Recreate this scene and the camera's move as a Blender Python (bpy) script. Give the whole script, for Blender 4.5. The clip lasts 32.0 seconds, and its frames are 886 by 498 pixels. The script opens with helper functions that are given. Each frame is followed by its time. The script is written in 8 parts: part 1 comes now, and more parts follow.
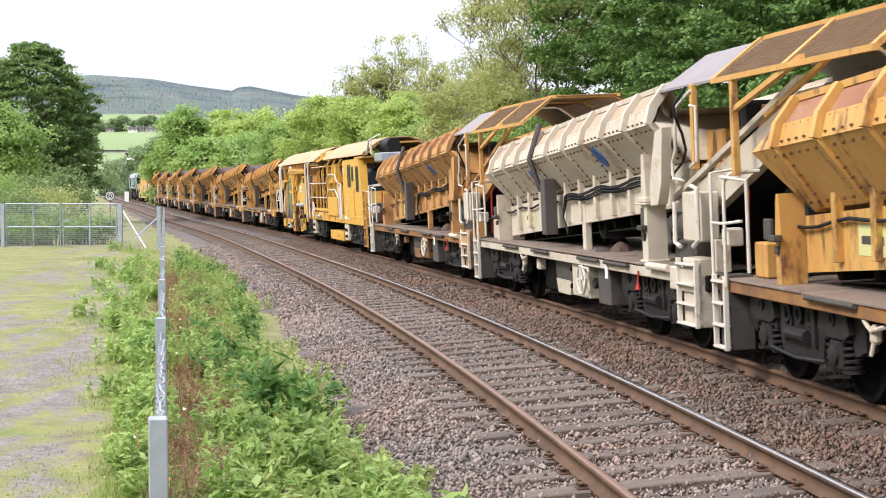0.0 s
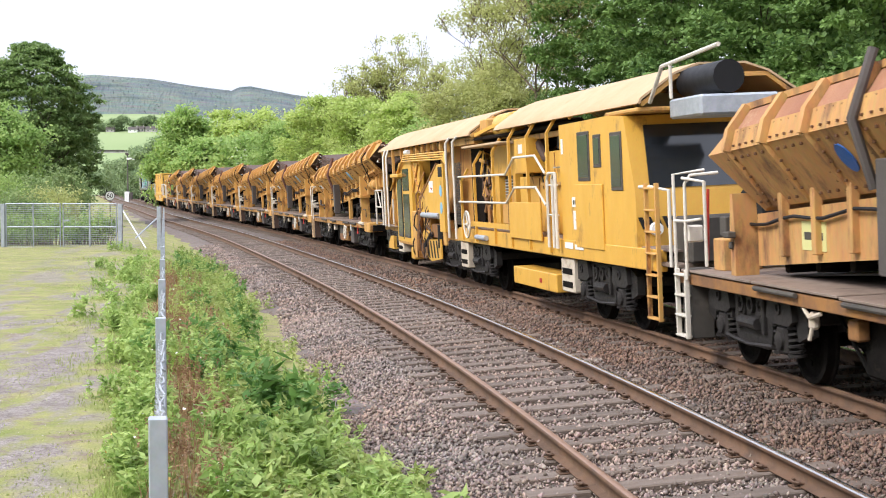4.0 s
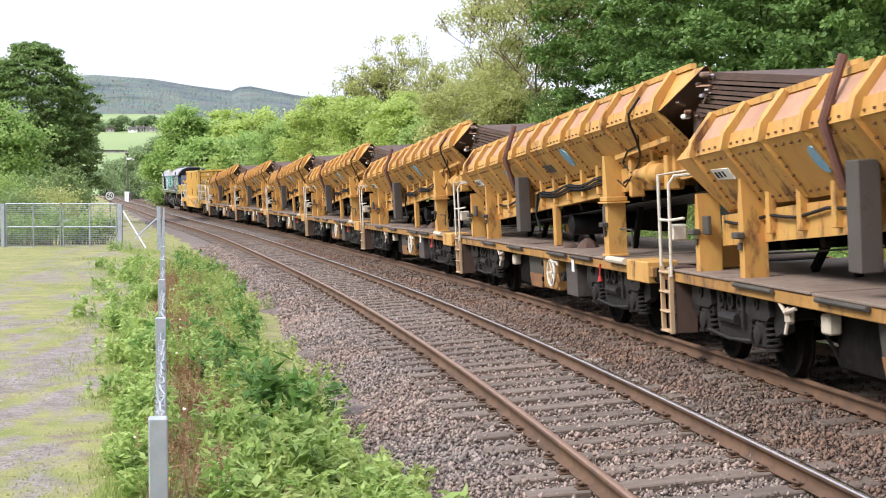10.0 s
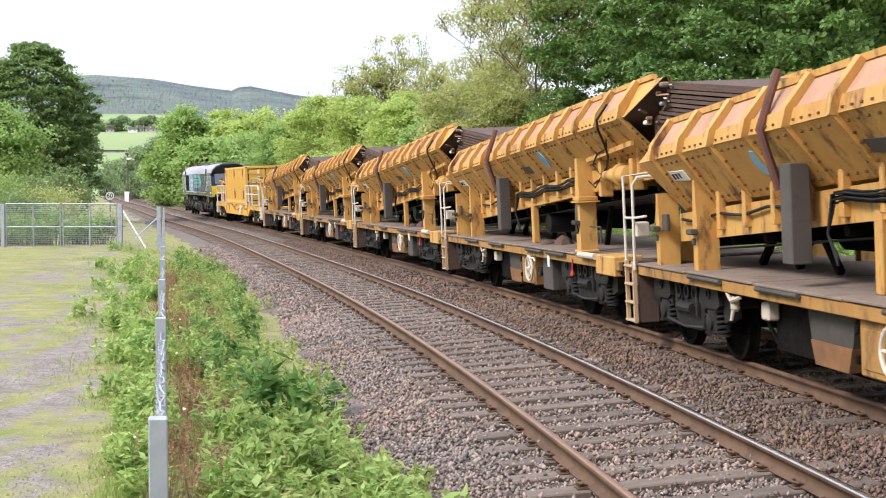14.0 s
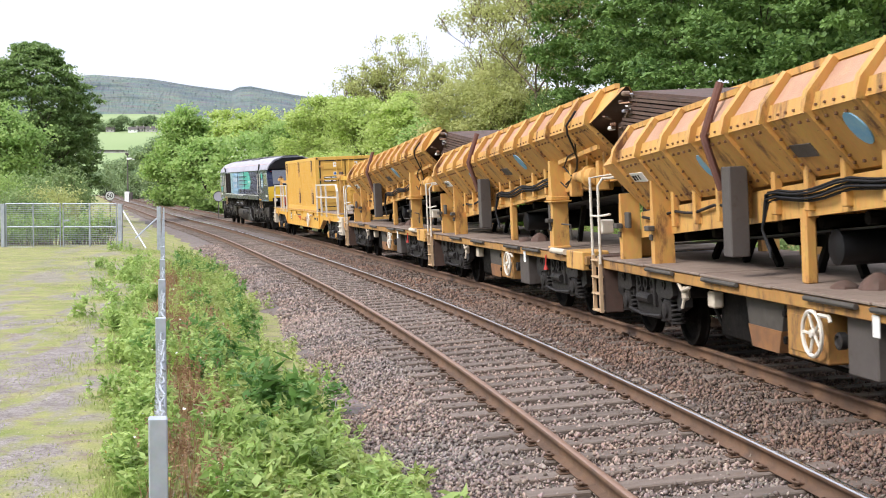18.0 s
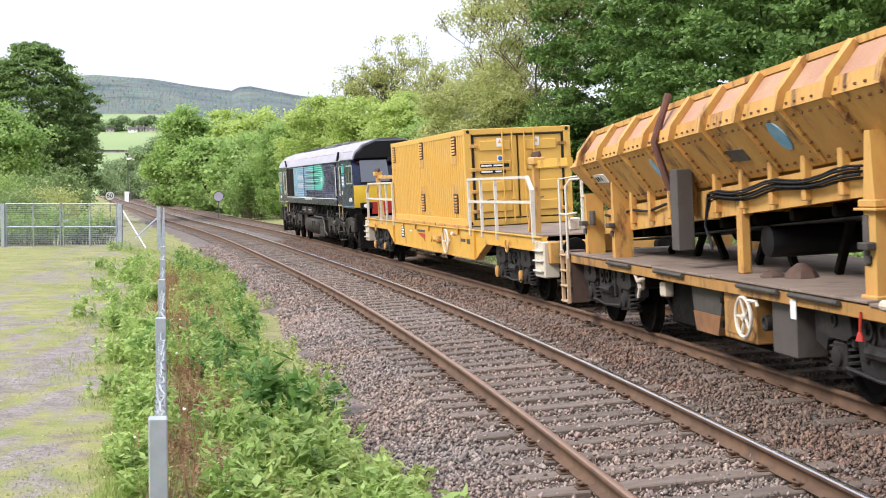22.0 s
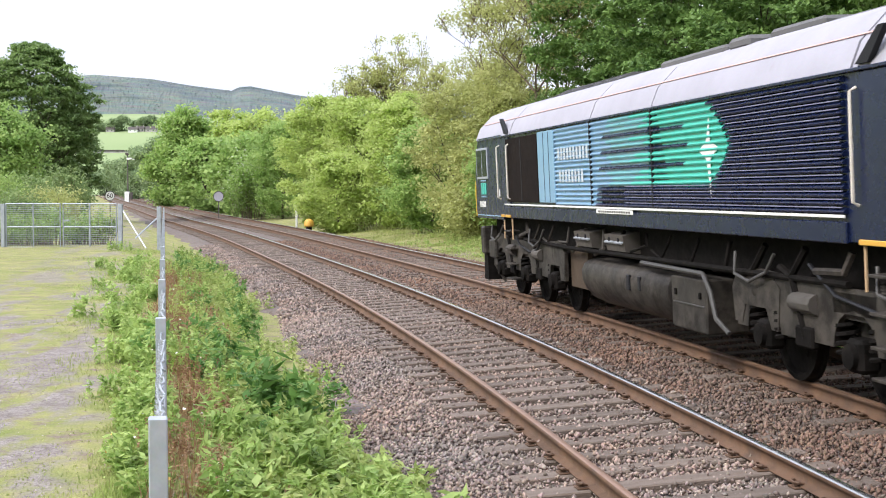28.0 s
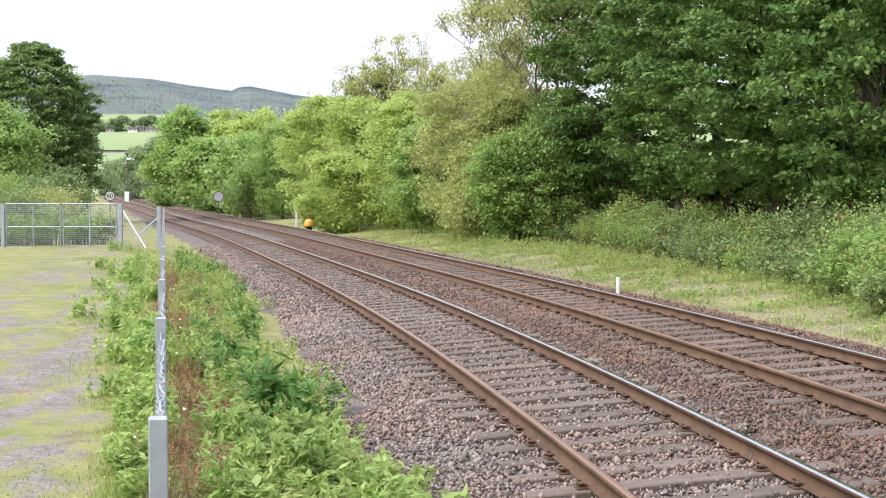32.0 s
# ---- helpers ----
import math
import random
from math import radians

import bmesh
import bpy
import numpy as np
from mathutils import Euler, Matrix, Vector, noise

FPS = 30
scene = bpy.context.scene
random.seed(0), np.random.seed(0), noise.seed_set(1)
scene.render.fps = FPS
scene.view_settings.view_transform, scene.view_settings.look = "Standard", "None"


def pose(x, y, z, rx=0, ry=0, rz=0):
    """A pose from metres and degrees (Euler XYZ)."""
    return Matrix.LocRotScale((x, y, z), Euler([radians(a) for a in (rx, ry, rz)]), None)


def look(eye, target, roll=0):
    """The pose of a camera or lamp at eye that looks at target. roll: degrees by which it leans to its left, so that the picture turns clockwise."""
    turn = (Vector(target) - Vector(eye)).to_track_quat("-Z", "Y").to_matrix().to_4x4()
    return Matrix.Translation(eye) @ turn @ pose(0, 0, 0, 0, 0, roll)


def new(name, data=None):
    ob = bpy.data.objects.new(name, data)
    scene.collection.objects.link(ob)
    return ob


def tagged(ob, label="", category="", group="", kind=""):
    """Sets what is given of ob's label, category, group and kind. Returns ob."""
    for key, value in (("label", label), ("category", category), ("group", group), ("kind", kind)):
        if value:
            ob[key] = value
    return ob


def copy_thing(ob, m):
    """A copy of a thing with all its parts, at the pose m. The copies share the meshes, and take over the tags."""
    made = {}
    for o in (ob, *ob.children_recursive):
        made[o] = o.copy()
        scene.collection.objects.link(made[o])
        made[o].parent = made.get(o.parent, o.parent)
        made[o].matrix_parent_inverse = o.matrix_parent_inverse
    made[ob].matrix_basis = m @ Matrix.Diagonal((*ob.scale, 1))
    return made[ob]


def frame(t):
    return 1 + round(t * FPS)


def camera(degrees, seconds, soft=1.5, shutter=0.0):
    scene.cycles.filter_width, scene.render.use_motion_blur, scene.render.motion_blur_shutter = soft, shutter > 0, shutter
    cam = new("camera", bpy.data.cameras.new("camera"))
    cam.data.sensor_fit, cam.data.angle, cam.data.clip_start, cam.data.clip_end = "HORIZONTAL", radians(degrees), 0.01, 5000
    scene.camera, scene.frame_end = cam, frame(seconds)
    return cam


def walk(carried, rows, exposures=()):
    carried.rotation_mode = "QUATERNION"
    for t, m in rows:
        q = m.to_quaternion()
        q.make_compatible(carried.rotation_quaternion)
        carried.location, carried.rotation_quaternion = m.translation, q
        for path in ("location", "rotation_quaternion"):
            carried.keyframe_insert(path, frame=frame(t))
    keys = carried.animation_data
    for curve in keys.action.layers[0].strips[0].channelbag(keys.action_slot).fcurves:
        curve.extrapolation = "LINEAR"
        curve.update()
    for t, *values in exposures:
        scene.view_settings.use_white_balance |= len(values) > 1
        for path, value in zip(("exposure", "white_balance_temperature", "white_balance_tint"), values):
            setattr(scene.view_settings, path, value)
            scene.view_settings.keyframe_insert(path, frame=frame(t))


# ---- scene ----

# ---- the camera: it stands still, held over the top of the fence ----
cam = camera(36.035, 32.0, soft=1.0, shutter=0.15)
EYE = pose(0, 0, 2.138, 90 - 2.332, 0, 0)
walk(cam, [(0, EYE), (32.0, EYE)], exposures=[(0, 0.0), (32.0, 0.0)])

# ---- world, sun ----
world = bpy.data.worlds.new("overcast_sky")
scene.world = world
world.use_nodes = True
wn, wl = world.node_tree.nodes, world.node_tree.links
sky = wn.new("ShaderNodeTexSky")
sky.sky_type = "NISHITA"
sky.sun_disc = False
sky.sun_elevation, sky.sun_rotation = radians(42.5), radians(238)
sky.air_density, sky.dust_density, sky.ozone_density = 1.0, 6.0, 1.0
pale = wn.new("ShaderNodeMixRGB")
pale.inputs[0].default_value = 0.86
way, up = wn.new("ShaderNodeTexCoord"), wn.new("ShaderNodeSeparateXYZ")
wl.new(way.outputs["Generated"], up.inputs[0])
dome = wn.new("ShaderNodeMapRange")
dome.inputs[1].default_value, dome.inputs[2].default_value = 0.05, 0.9
wl.new(up.outputs[2], dome.inputs[0])
cloud = wn.new("ShaderNodeMixRGB")
cloud.inputs[1].default_value, cloud.inputs[2].default_value = (6.5, 6.75, 7.8, 1), (11.2, 11.8, 13.9, 1)
wl.new(dome.outputs[0], cloud.inputs[0])
wl.new(cloud.outputs[0], pale.inputs[2])
wl.new(sky.outputs[0], pale.inputs[1])
wl.new(pale.outputs[0], wn["Background"].inputs[0])
wn["Background"].inputs[1].default_value = 0.170

sun = new("sun", bpy.data.lights.new("sun", "SUN"))
sun.data.energy, sun.data.angle, sun.data.color = 3.7, radians(18), (1.0, 0.965, 0.92)
sun.matrix_world = look((0, 0, 60), (56, 34, 0))

# ---- the line of the railway, in plan ----
KNOT = np.array([-10, 8, 20, 35, 55, 85, 120, 160, 210, 300.0])
TURN = np.array([.0857, .148, .1913, .224, .2411, .288, .2703, .2798, .2724, .261])
SEP, CANT1, CANT2, LIFT2, RISE, GAUGE = 3.3185, .0653, .0483, .145, .0082, 1.505


def heading(s):
    m = np.gradient(TURN, KNOT)
    i = np.clip(np.searchsorted(KNOT, s) - 1, 0, len(KNOT) - 2)
    h = KNOT[i + 1] - KNOT[i]
    k = (np.clip(s, -8, 299) - KNOT[i]) / h
    return ((2 * k**3 - 3 * k**2 + 1) * TURN[i] + (k**3 - 2 * k**2 + k) * h * m[i]
            + (3 * k**2 - 2 * k**3) * TURN[i + 1] + (k**3 - k**2) * h * m[i + 1])


S_ALL = np.linspace(-260, 330, 2361)
PSI = heading(S_ALL)
TX, TY = -np.sin(PSI), np.cos(PSI)
STEP = S_ALL[1] - S_ALL[0]
CX = np.concatenate([[0], np.cumsum((TX[1:] + TX[:-1]) / 2 * STEP)])
CY = np.concatenate([[0], np.cumsum((TY[1:] + TY[:-1]) / 2 * STEP)])
CX += 2.8751 - np.interp(0, S_ALL, CX)
CY += 4.0 - np.interp(0, S_ALL, CY)


def rise(s):
    w = np.clip((np.asarray(s, float) - 30) / 60, 0, 1)
    return RISE * (30 * w * w + np.clip(np.asarray(s, float) - 90, 0, None))


def at(s, q=0.0, z=0.0):
    """World place at s metres along the line, q metres right of the near track's centre, z over its rails."""
    s = np.asarray(s, float)
    x, y = np.interp(s, S_ALL, CX), np.interp(s, S_ALL, CY)
    tx, ty = np.interp(s, S_ALL, TX), np.interp(s, S_ALL, TY)
    return np.stack([x + q * ty, y - q * tx, z + rise(s)], -1)


def beside(xy):
    """s and q of places in plan."""
    xy = np.asarray(xy, float).reshape(-1, 2)
    ss, qq = np.zeros(len(xy)), np.zeros(len(xy))
    px, py, st = CX[::4], CY[::4], S_ALL[::4]
    tx, ty = TX[::4], TY[::4]
    for i in range(0, len(xy), 4000):
        b = xy[i:i + 4000]
        d = (b[:, :1] - px)**2 + (b[:, 1:] - py)**2
        k = d.argmin(1)
        dx, dy = b[:, 0] - px[k], b[:, 1] - py[k]
        ss[i:i + 4000] = st[k] + dx * tx[k] + dy * ty[k]
        qq[i:i + 4000] = dx * ty[k] - dy * tx[k]
    return ss, qq


# ---- small building kit ----
class Geo:
    """Collects faces for one mesh."""

    def __init__(self):
        self.v, self.f, self.twin = [], [], None

    def add(self, verts, faces):
        n = len(self.v)
        self.v.extend(tuple(map(float, p)) for p in verts)
        self.f.extend(tuple(n + i for i in q) for q in faces)
        return self

    def box(self, x0, x1, y0, y1, z0, z1, c=0.006):
        x0, x1, y0, y1, z0, z1 = min(x0, x1), max(x0, x1), min(y0, y1), max(y0, y1), min(z0, z1), max(z0, z1)
        c = min(c, (x1 - x0) * .3, (y1 - y0) * .3, (z1 - z0) * .3)
        pts, idx = [], {}
        for i, x in enumerate((x0, x1)):
            for j, y in enumerate((y0, y1)):
                for k, z in enumerate((z0, z1)):
                    sx, sy, sz = (c, -c)[i], (c, -c)[j], (c, -c)[k]
                    for a, p in enumerate(((x, y + sy, z + sz), (x + sx, y, z + sz), (x + sx, y + sy, z))):
                        idx[i, j, k, a] = len(pts)
                        pts.append(p)
        g = idx
        fs = []
        for i in (0, 1):
            q = [g[i, 0, 0, 0], g[i, 1, 0, 0], g[i, 1, 1, 0], g[i, 0, 1, 0]]
            fs.append(q if i else q[::-1])
            q = [g[0, i, 0, 1], g[1, i, 0, 1], g[1, i, 1, 1], g[0, i, 1, 1]]
            fs.append(q[::-1] if i else q)
            q = [g[0, 0, i, 2], g[1, 0, i, 2], g[1, 1, i, 2], g[0, 1, i, 2]]
            fs.append(q if i else q[::-1])
        for j in (0, 1):
            for k in (0, 1):
                fs.append([g[0, j, k, 1], g[1, j, k, 1], g[1, j, k, 2], g[0, j, k, 2]])
                fs.append([g[j, 0, k, 0], g[j, 1, k, 0], g[j, 1, k, 2], g[j, 0, k, 2]])
                fs.append([g[j, k, 0, 0], g[j, k, 1, 0], g[j, k, 1, 1], g[j, k, 0, 1]])
        for i in (0, 1):
            for j in (0, 1):
                for k in (0, 1):
                    fs.append([g[i, j, k, 0], g[i, j, k, 1], g[i, j, k, 2]])
        return self.add(pts, fs)

    def prism(self, poly, axis, a, b):
        """A polygon pushed along an axis: axis 1 takes (x, z) points, 0 takes (y, z), 2 takes (x, y)."""
        n = len(poly)
        put = {0: lambda p, t: (t, p[0], p[1]), 1: lambda p, t: (p[0], t, p[1]), 2: lambda p, t: (p[0], p[1], t)}[axis]
        pts = [put(p, a) for p in poly] + [put(p, b) for p in poly]
        return self.add(pts, [list(range(n)), list(range(2 * n - 1, n - 1, -1))] + [[i, (i + 1) % n + 0, (i + 1) % n + n, i + n] for i in range(n)])

    def tube(self, path, r, n=8, cap=True, flat=None):
        """A round bar along a path; flat=(w, h) makes it a square bar."""
        path = [Vector(p) for p in path]
        pts, fs = [], []
        prev = None
        for i, p in enumerate(path):
            a = path[max(i - 1, 0)]
            b = path[min(i + 1, len(path) - 1)]
            d = (b - a).normalized()
            if prev is None:
                up = Vector((0, 0, 1)) if abs(d.z) < 0.9 else Vector((1, 0, 0))
                e1 = d.cross(up).normalized()
            else:
                e1 = (prev - d * prev.dot(d)).normalized()
            prev = e1
            e2 = d.cross(e1)
            k = 1.0
            if 0 < i < len(path) - 1:
                k = 1 / max(0.5, ((p - a).normalized().dot(d)))
            if flat:
                for u, w in ((-1, -1), (1, -1), (1, 1), (-1, 1)):
                    pts.append(p + e1 * (u * flat[0] / 2 * k) + e2 * (w * flat[1] / 2 * k))
            else:
                rr = r[i] if isinstance(r, (list, tuple)) else r
                for j in range(n):
                    t = 2 * math.pi * j / n
                    pts.append(p + (e1 * math.cos(t) + e2 * math.sin(t)) * rr)
        m = 4 if flat else n
        for i in range(len(path) - 1):
            for j in range(m):
                fs.append([i * m + j, i * m + (j + 1) % m, (i + 1) * m + (j + 1) % m, (i + 1) * m + j])
        if cap:
            fs.append(list(range(m))[::-1])
            fs.append([(len(path) - 1) * m + j for j in range(m)])
        return self.add(pts, fs)

    def lathe(self, prof, axis, centre, n=20):
        """A turned shape: prof of (distance along the axis, radius)."""
        pts, fs = [], []
        for a, r in prof:
            for j in range(n):
                t = 2 * math.pi * j / n
                p = [0, 0, 0]
                p[axis] = a
                p[(axis + 1) % 3], p[(axis + 2) % 3] = r * math.cos(t), r * math.sin(t)
                pts.append([p[i] + centre[i] for i in range(3)])
        for i in range(len(prof) - 1):
            for j in range(n):
                fs.append([i * n + j, i * n + (j + 1) % n, (i + 1) * n + (j + 1) % n, (i + 1) * n + j])
        fs.append(list(range(n))[::-1])
        fs.append([(len(prof) - 1) * n + j for j in range(n)])
        return self.add(pts, fs)

    def coil(self, centre, r, wire, height, turns, n=10):
        cx, cy, cz = centre
        k = int(turns * n)
        return self.tube([(cx + r * math.cos(2 * math.pi * i / n), cy + r * math.sin(2 * math.pi * i / n), cz + height * i / k) for i in range(k + 1)], wire, 5)

    def sheet(self, loops, close=False):
        """Skins rows of points of equal count."""
        n = len(loops[0])
        pts = [p for row in loops for p in row]
        fs = [[i * n + j, i * n + (j + 1) % n, (i + 1) * n + (j + 1) % n, (i + 1) * n + j]
              for i in range(len(loops) - 1) for j in range(n if close else n - 1)]
        return self.add(pts, fs)

    def mirror(self):
        """The same again on the far side, as a part of its own."""
        self.twin = Geo()
        self.twin.v = [(x, -y, z) for x, y, z in self.v]
        self.twin.f = [q[::-1] for q in self.f]
        return self

    def mesh(self, name, material, smooth=True):
        me = bpy.data.meshes.new(name)
        me.from_pydata(self.v, [], self.f)
        bm = bmesh.new()
        bm.from_mesh(me)
        bmesh.ops.recalc_face_normals(bm, faces=bm.faces)
        bm.to_mesh(me)
        bm.free()
        if material:
            me.materials.append(material)
        if smooth:
            me.shade_smooth()
            me.set_sharp_from_angle(angle=0.6)
        return me


def quick_mesh(name, verts, faces, material):
    """A large mesh from arrays: faces all have the same count of corners."""
    verts, faces = np.asarray(verts, np.float32), np.asarray(faces, np.int32)
    me = bpy.data.meshes.new(name)
    me.vertices.add(len(verts))
    me.vertices.foreach_set("co", verts.ravel())
    me.loops.add(faces.size)
    me.loops.foreach_set("vertex_index", faces.ravel())
    me.polygons.add(len(faces))
    me.polygons.foreach_set("loop_start", np.arange(0, faces.size, faces.shape[1], dtype=np.int32))
    me.update(calc_edges=True)
    if material:
        me.materials.append(material)
    return me


def thing(name, label, category, group="", kind=""):
    ob = tagged(new(name), label, category, group, kind)
    ob.empty_display_size = 0.2
    return ob


def part(name, geo, material, parent, label=""):
    ob = new(name, geo.mesh(name, material) if isinstance(geo, Geo) else geo)
    ob.parent = parent
    if label:
        ob["label"] = label
    if isinstance(geo, Geo) and geo.twin:
        part(name, geo.twin, material, parent, label)
    return ob


# ---- materials ----
def material(name, colour, rough=0.6, metal=0.0, other=None, size=1.5, amount=0.5, grain=0.12, grain_size=40, bump=0.15, bump_size=60,
             stain=None, stain_at=(0.55, 0.7), stain_size=2.5, stretch=(1, 1, 1), vary=0.0, island=0.0, coat=0.0, ior=1.5, spec=0.5):
    """Paint, metal, wood or stone: two colours in large patches, fine grain, stains with a shape of their own, fine relief."""
    m = bpy.data.materials.new(name)
    m.use_nodes = True
    n, l = m.node_tree.nodes, m.node_tree.links
    b = n["Principled BSDF"]
    b.inputs["Roughness"].default_value, b.inputs["Metallic"].default_value = rough, metal
    b.inputs["Specular IOR Level"].default_value = spec
    b.inputs["Coat Weight"].default_value, b.inputs["Coat Roughness"].default_value, b.inputs["IOR"].default_value = coat, 0.12, ior
    co = n.new("ShaderNodeTexCoord")
    mp = n.new("ShaderNodeMapping")
    mp.inputs["Scale"].default_value = stretch
    l.new(co.outputs["Object"], mp.inputs["Vector"])

    def tex(size, detail=4.0, rough_=0.6):
        t = n.new("ShaderNodeTexNoise")
        t.inputs["Scale"].default_value, t.inputs["Detail"].default_value, t.inputs["Roughness"].default_value = size, detail, rough_
        l.new(mp.outputs[0], t.inputs["Vector"])
        return t

    def ramp(src, a, c, hi=1.0):
        r = n.new("ShaderNodeMapRange")
        r.inputs[1].default_value, r.inputs[2].default_value, r.inputs[4].default_value = a, c, hi
        l.new(src, r.inputs[0])
        return r.outputs[0]

    def mix(fac, a, c, mode="MIX"):
        x = n.new("ShaderNodeMixRGB")
        x.blend_type = mode
        for i, val in ((0, fac), (1, a), (2, c)):
            if isinstance(val, bpy.types.NodeSocket):
                l.new(val, x.inputs[i])
            else:
                x.inputs[i].default_value = val if i == 0 else (*val[:3], 1)
        return x.outputs[0]

    col = mix(ramp(tex(size).outputs[0], 0.35, 0.65, amount), colour, other if other else [c * 0.7 for c in colour])
    if stain:
        col = mix(ramp(tex(stain_size, 7.0, 0.7).outputs[0], *stain_at), col, stain)
    g = tex(grain_size, 3.0)
    col = mix(grain, col, g.outputs[1], "OVERLAY")
    if vary or island:
        src = n.new("ShaderNodeObjectInfo").outputs["Random"] if vary else n.new("ShaderNodeNewGeometry").outputs["Random Per Island"]
        h = n.new("ShaderNodeHueSaturation")
        k = vary or island
        h.inputs["Value"].default_value = 1
        l.new(col, h.inputs["Color"])
        r = n.new("ShaderNodeMapRange")
        r.inputs[3].default_value, r.inputs[4].default_value = 1 - k, 1 + k
        l.new(src, r.inputs[0])
        l.new(r.outputs[0], h.inputs["Value"])
        col = h.outputs[0]
    l.new(col, b.inputs["Base Color"])
    rr = ramp(tex(size * 3).outputs[0], 0.2, 0.8)
    rm = n.new("ShaderNodeMapRange")
    rm.inputs[3].default_value, rm.inputs[4].default_value = max(0.05, rough - 0.12), min(1, rough + 0.12)
    l.new(rr, rm.inputs[0])
    l.new(rm.outputs[0], b.inputs["Roughness"])
    if bump:
        bp = n.new("ShaderNodeBump")
        bp.inputs["Strength"].default_value, bp.inputs["Distance"].default_value = bump, 0.02
        l.new(tex(bump_size, 4.0).outputs[0], bp.inputs["Height"])
        l.new(bp.outputs[0], b.inputs["Normal"])
    return m


def leaf_material(name, a, c, warm=0.3, size=0.8, rough=0.55):
    """Leaves: each one a little different, light comes through."""
    m = bpy.data.materials.new(name)
    m.use_nodes = True
    n, l = m.node_tree.nodes, m.node_tree.links
    b = n["Principled BSDF"]
    b.inputs["Roughness"].default_value = rough
    b.inputs["Specular IOR Level"].default_value = 0.35
    geo = n.new("ShaderNodeNewGeometry")
    co = n.new("ShaderNodeTexCoord")
    t = n.new("ShaderNodeTexNoise")
    t.inputs["Scale"].default_value, t.inputs["Detail"].default_value = size, 3
    l.new(co.outputs["Object"], t.inputs["Vector"])
    x = n.new("ShaderNodeMath")
    x.operation = "MULTIPLY_ADD"
    x.inputs[1].default_value, x.inputs[2].default_value = 0.6, 0.0
    l.new(geo.outputs["Random Per Island"], x.inputs[0])
    r = n.new("ShaderNodeMapRange")
    r.inputs[1].default_value, r.inputs[2].default_value, r.inputs[4].default_value = 0.35, 0.65, 0.55
    l.new(t.outputs[0], r.inputs[0])
    s = n.new("ShaderNodeMath")
    s.operation = "ADD"
    s.use_clamp = True
    l.new(x.outputs[0], s.inputs[0])
    l.new(r.outputs[0], s.inputs[1])
    mx = n.new("ShaderNodeMixRGB")
    mx.inputs[1].default_value, mx.inputs[2].default_value = (*a, 1), (*c, 1)
    l.new(s.outputs[0], mx.inputs[0])
    l.new(mx.outputs[0], b.inputs["Base Color"])
    tr = n.new("ShaderNodeBsdfTranslucent")
    l.new(mx.outputs[0], tr.inputs["Color"])
    ms = n.new("ShaderNodeMixShader")
    ms.inputs[0].default_value = warm
    l.new(b.outputs[0], ms.inputs[1])
    l.new(tr.outputs[0], ms.inputs[2])
    l.new(ms.outputs[0], n["Material Output"].inputs["Surface"])
    return m


RUST = (0.10, 0.035, 0.016)
M_YELLOW = material("yellow_paint", (0.60, 0.338, 0.098), 0.6, other=(0.50, 0.252, 0.066), size=1.1, amount=0.85, stain=(0.14, 0.06, 0.028), stain_at=(0.54, 0.66), stain_size=2.6, stretch=(1.4, 1, 0.4), grain=0.22, grain_size=14, bump=0.10)
M_YELLOW2 = material("bright_yellow_paint", (0.68, 0.385, 0.062), 0.45, other=(0.59, 0.31, 0.05), stain=(0.24, 0.11, 0.03), stain_at=(0.57, 0.72), stain_size=2.2, stretch=(1, 1, 0.5), bump=0.04)
M_CONTAINER = material("container_yellow", (0.67, 0.395, 0.082), 0.45, other=(0.60, 0.34, 0.068), stain=(0.38, 0.19, 0.05), stain_at=(0.62, 0.82), stain_size=1.6, stretch=(1, 1, 0.3), bump=0.03)
M_RUSTY = material("rust_stained_yellow", (0.34, 0.16, 0.045), 0.75, other=(0.22, 0.10, 0.045), size=1.0, amount=0.9, stain=(0.13, 0.07, 0.04), stain_at=(0.45, 0.7), stain_size=2.0)
M_TOPRUST = material("dusty_red_rust", (0.46, 0.275, 0.185), 0.9, other=(0.385, 0.205, 0.13), size=1.2, amount=0.9, stain=(0.47, 0.30, 0.18), stain_at=(0.5, 0.75), stain_size=3, bump=0.25)
M_BROWN = material("orange_brown_paint", (0.46, 0.20, 0.035), 0.7, other=(0.33, 0.135, 0.04), size=1.0, amount=0.9, stain=(0.50, 0.32, 0.15), stain_at=(0.55, 0.75), stain_size=1.6)
M_CREAM = material("dirty_cream_paint", (0.59, 0.525, 0.43), 0.7, other=(0.47, 0.39, 0.30), size=0.9, amount=0.8, stain=(0.26, 0.16, 0.09), stain_at=(0.55, 0.72), stain_size=2.0, bump=0.08)
M_CREAMTOP = material("stained_cream_top", (0.48, 0.375, 0.275), 0.85, other=(0.38, 0.265, 0.175), size=1.0, amount=0.9, bump=0.2)
# near-black: holds the shade under the train as well as dirt
M_DARK = material("bogie_dirt_and_shade_black", (0.007, 0.0065, 0.006), 0.75, other=(0.015, 0.013, 0.012), size=5, amount=0.9, stain=(0.035, 0.027, 0.021), stain_at=(0.60, 0.75), stain_size=6, bump=0.2, spec=0.05)
M_GREYB = material("underframe_grey", (0.060, 0.054, 0.048), 0.7, other=(0.095, 0.083, 0.072), size=2.0, amount=0.9, stain=(0.035, 0.03, 0.027), bump=0.15, spec=0.3)
M_HOSE = material("black_rubber_hose", (0.012, 0.012, 0.014), 0.55, bump=0.05, spec=0.25)
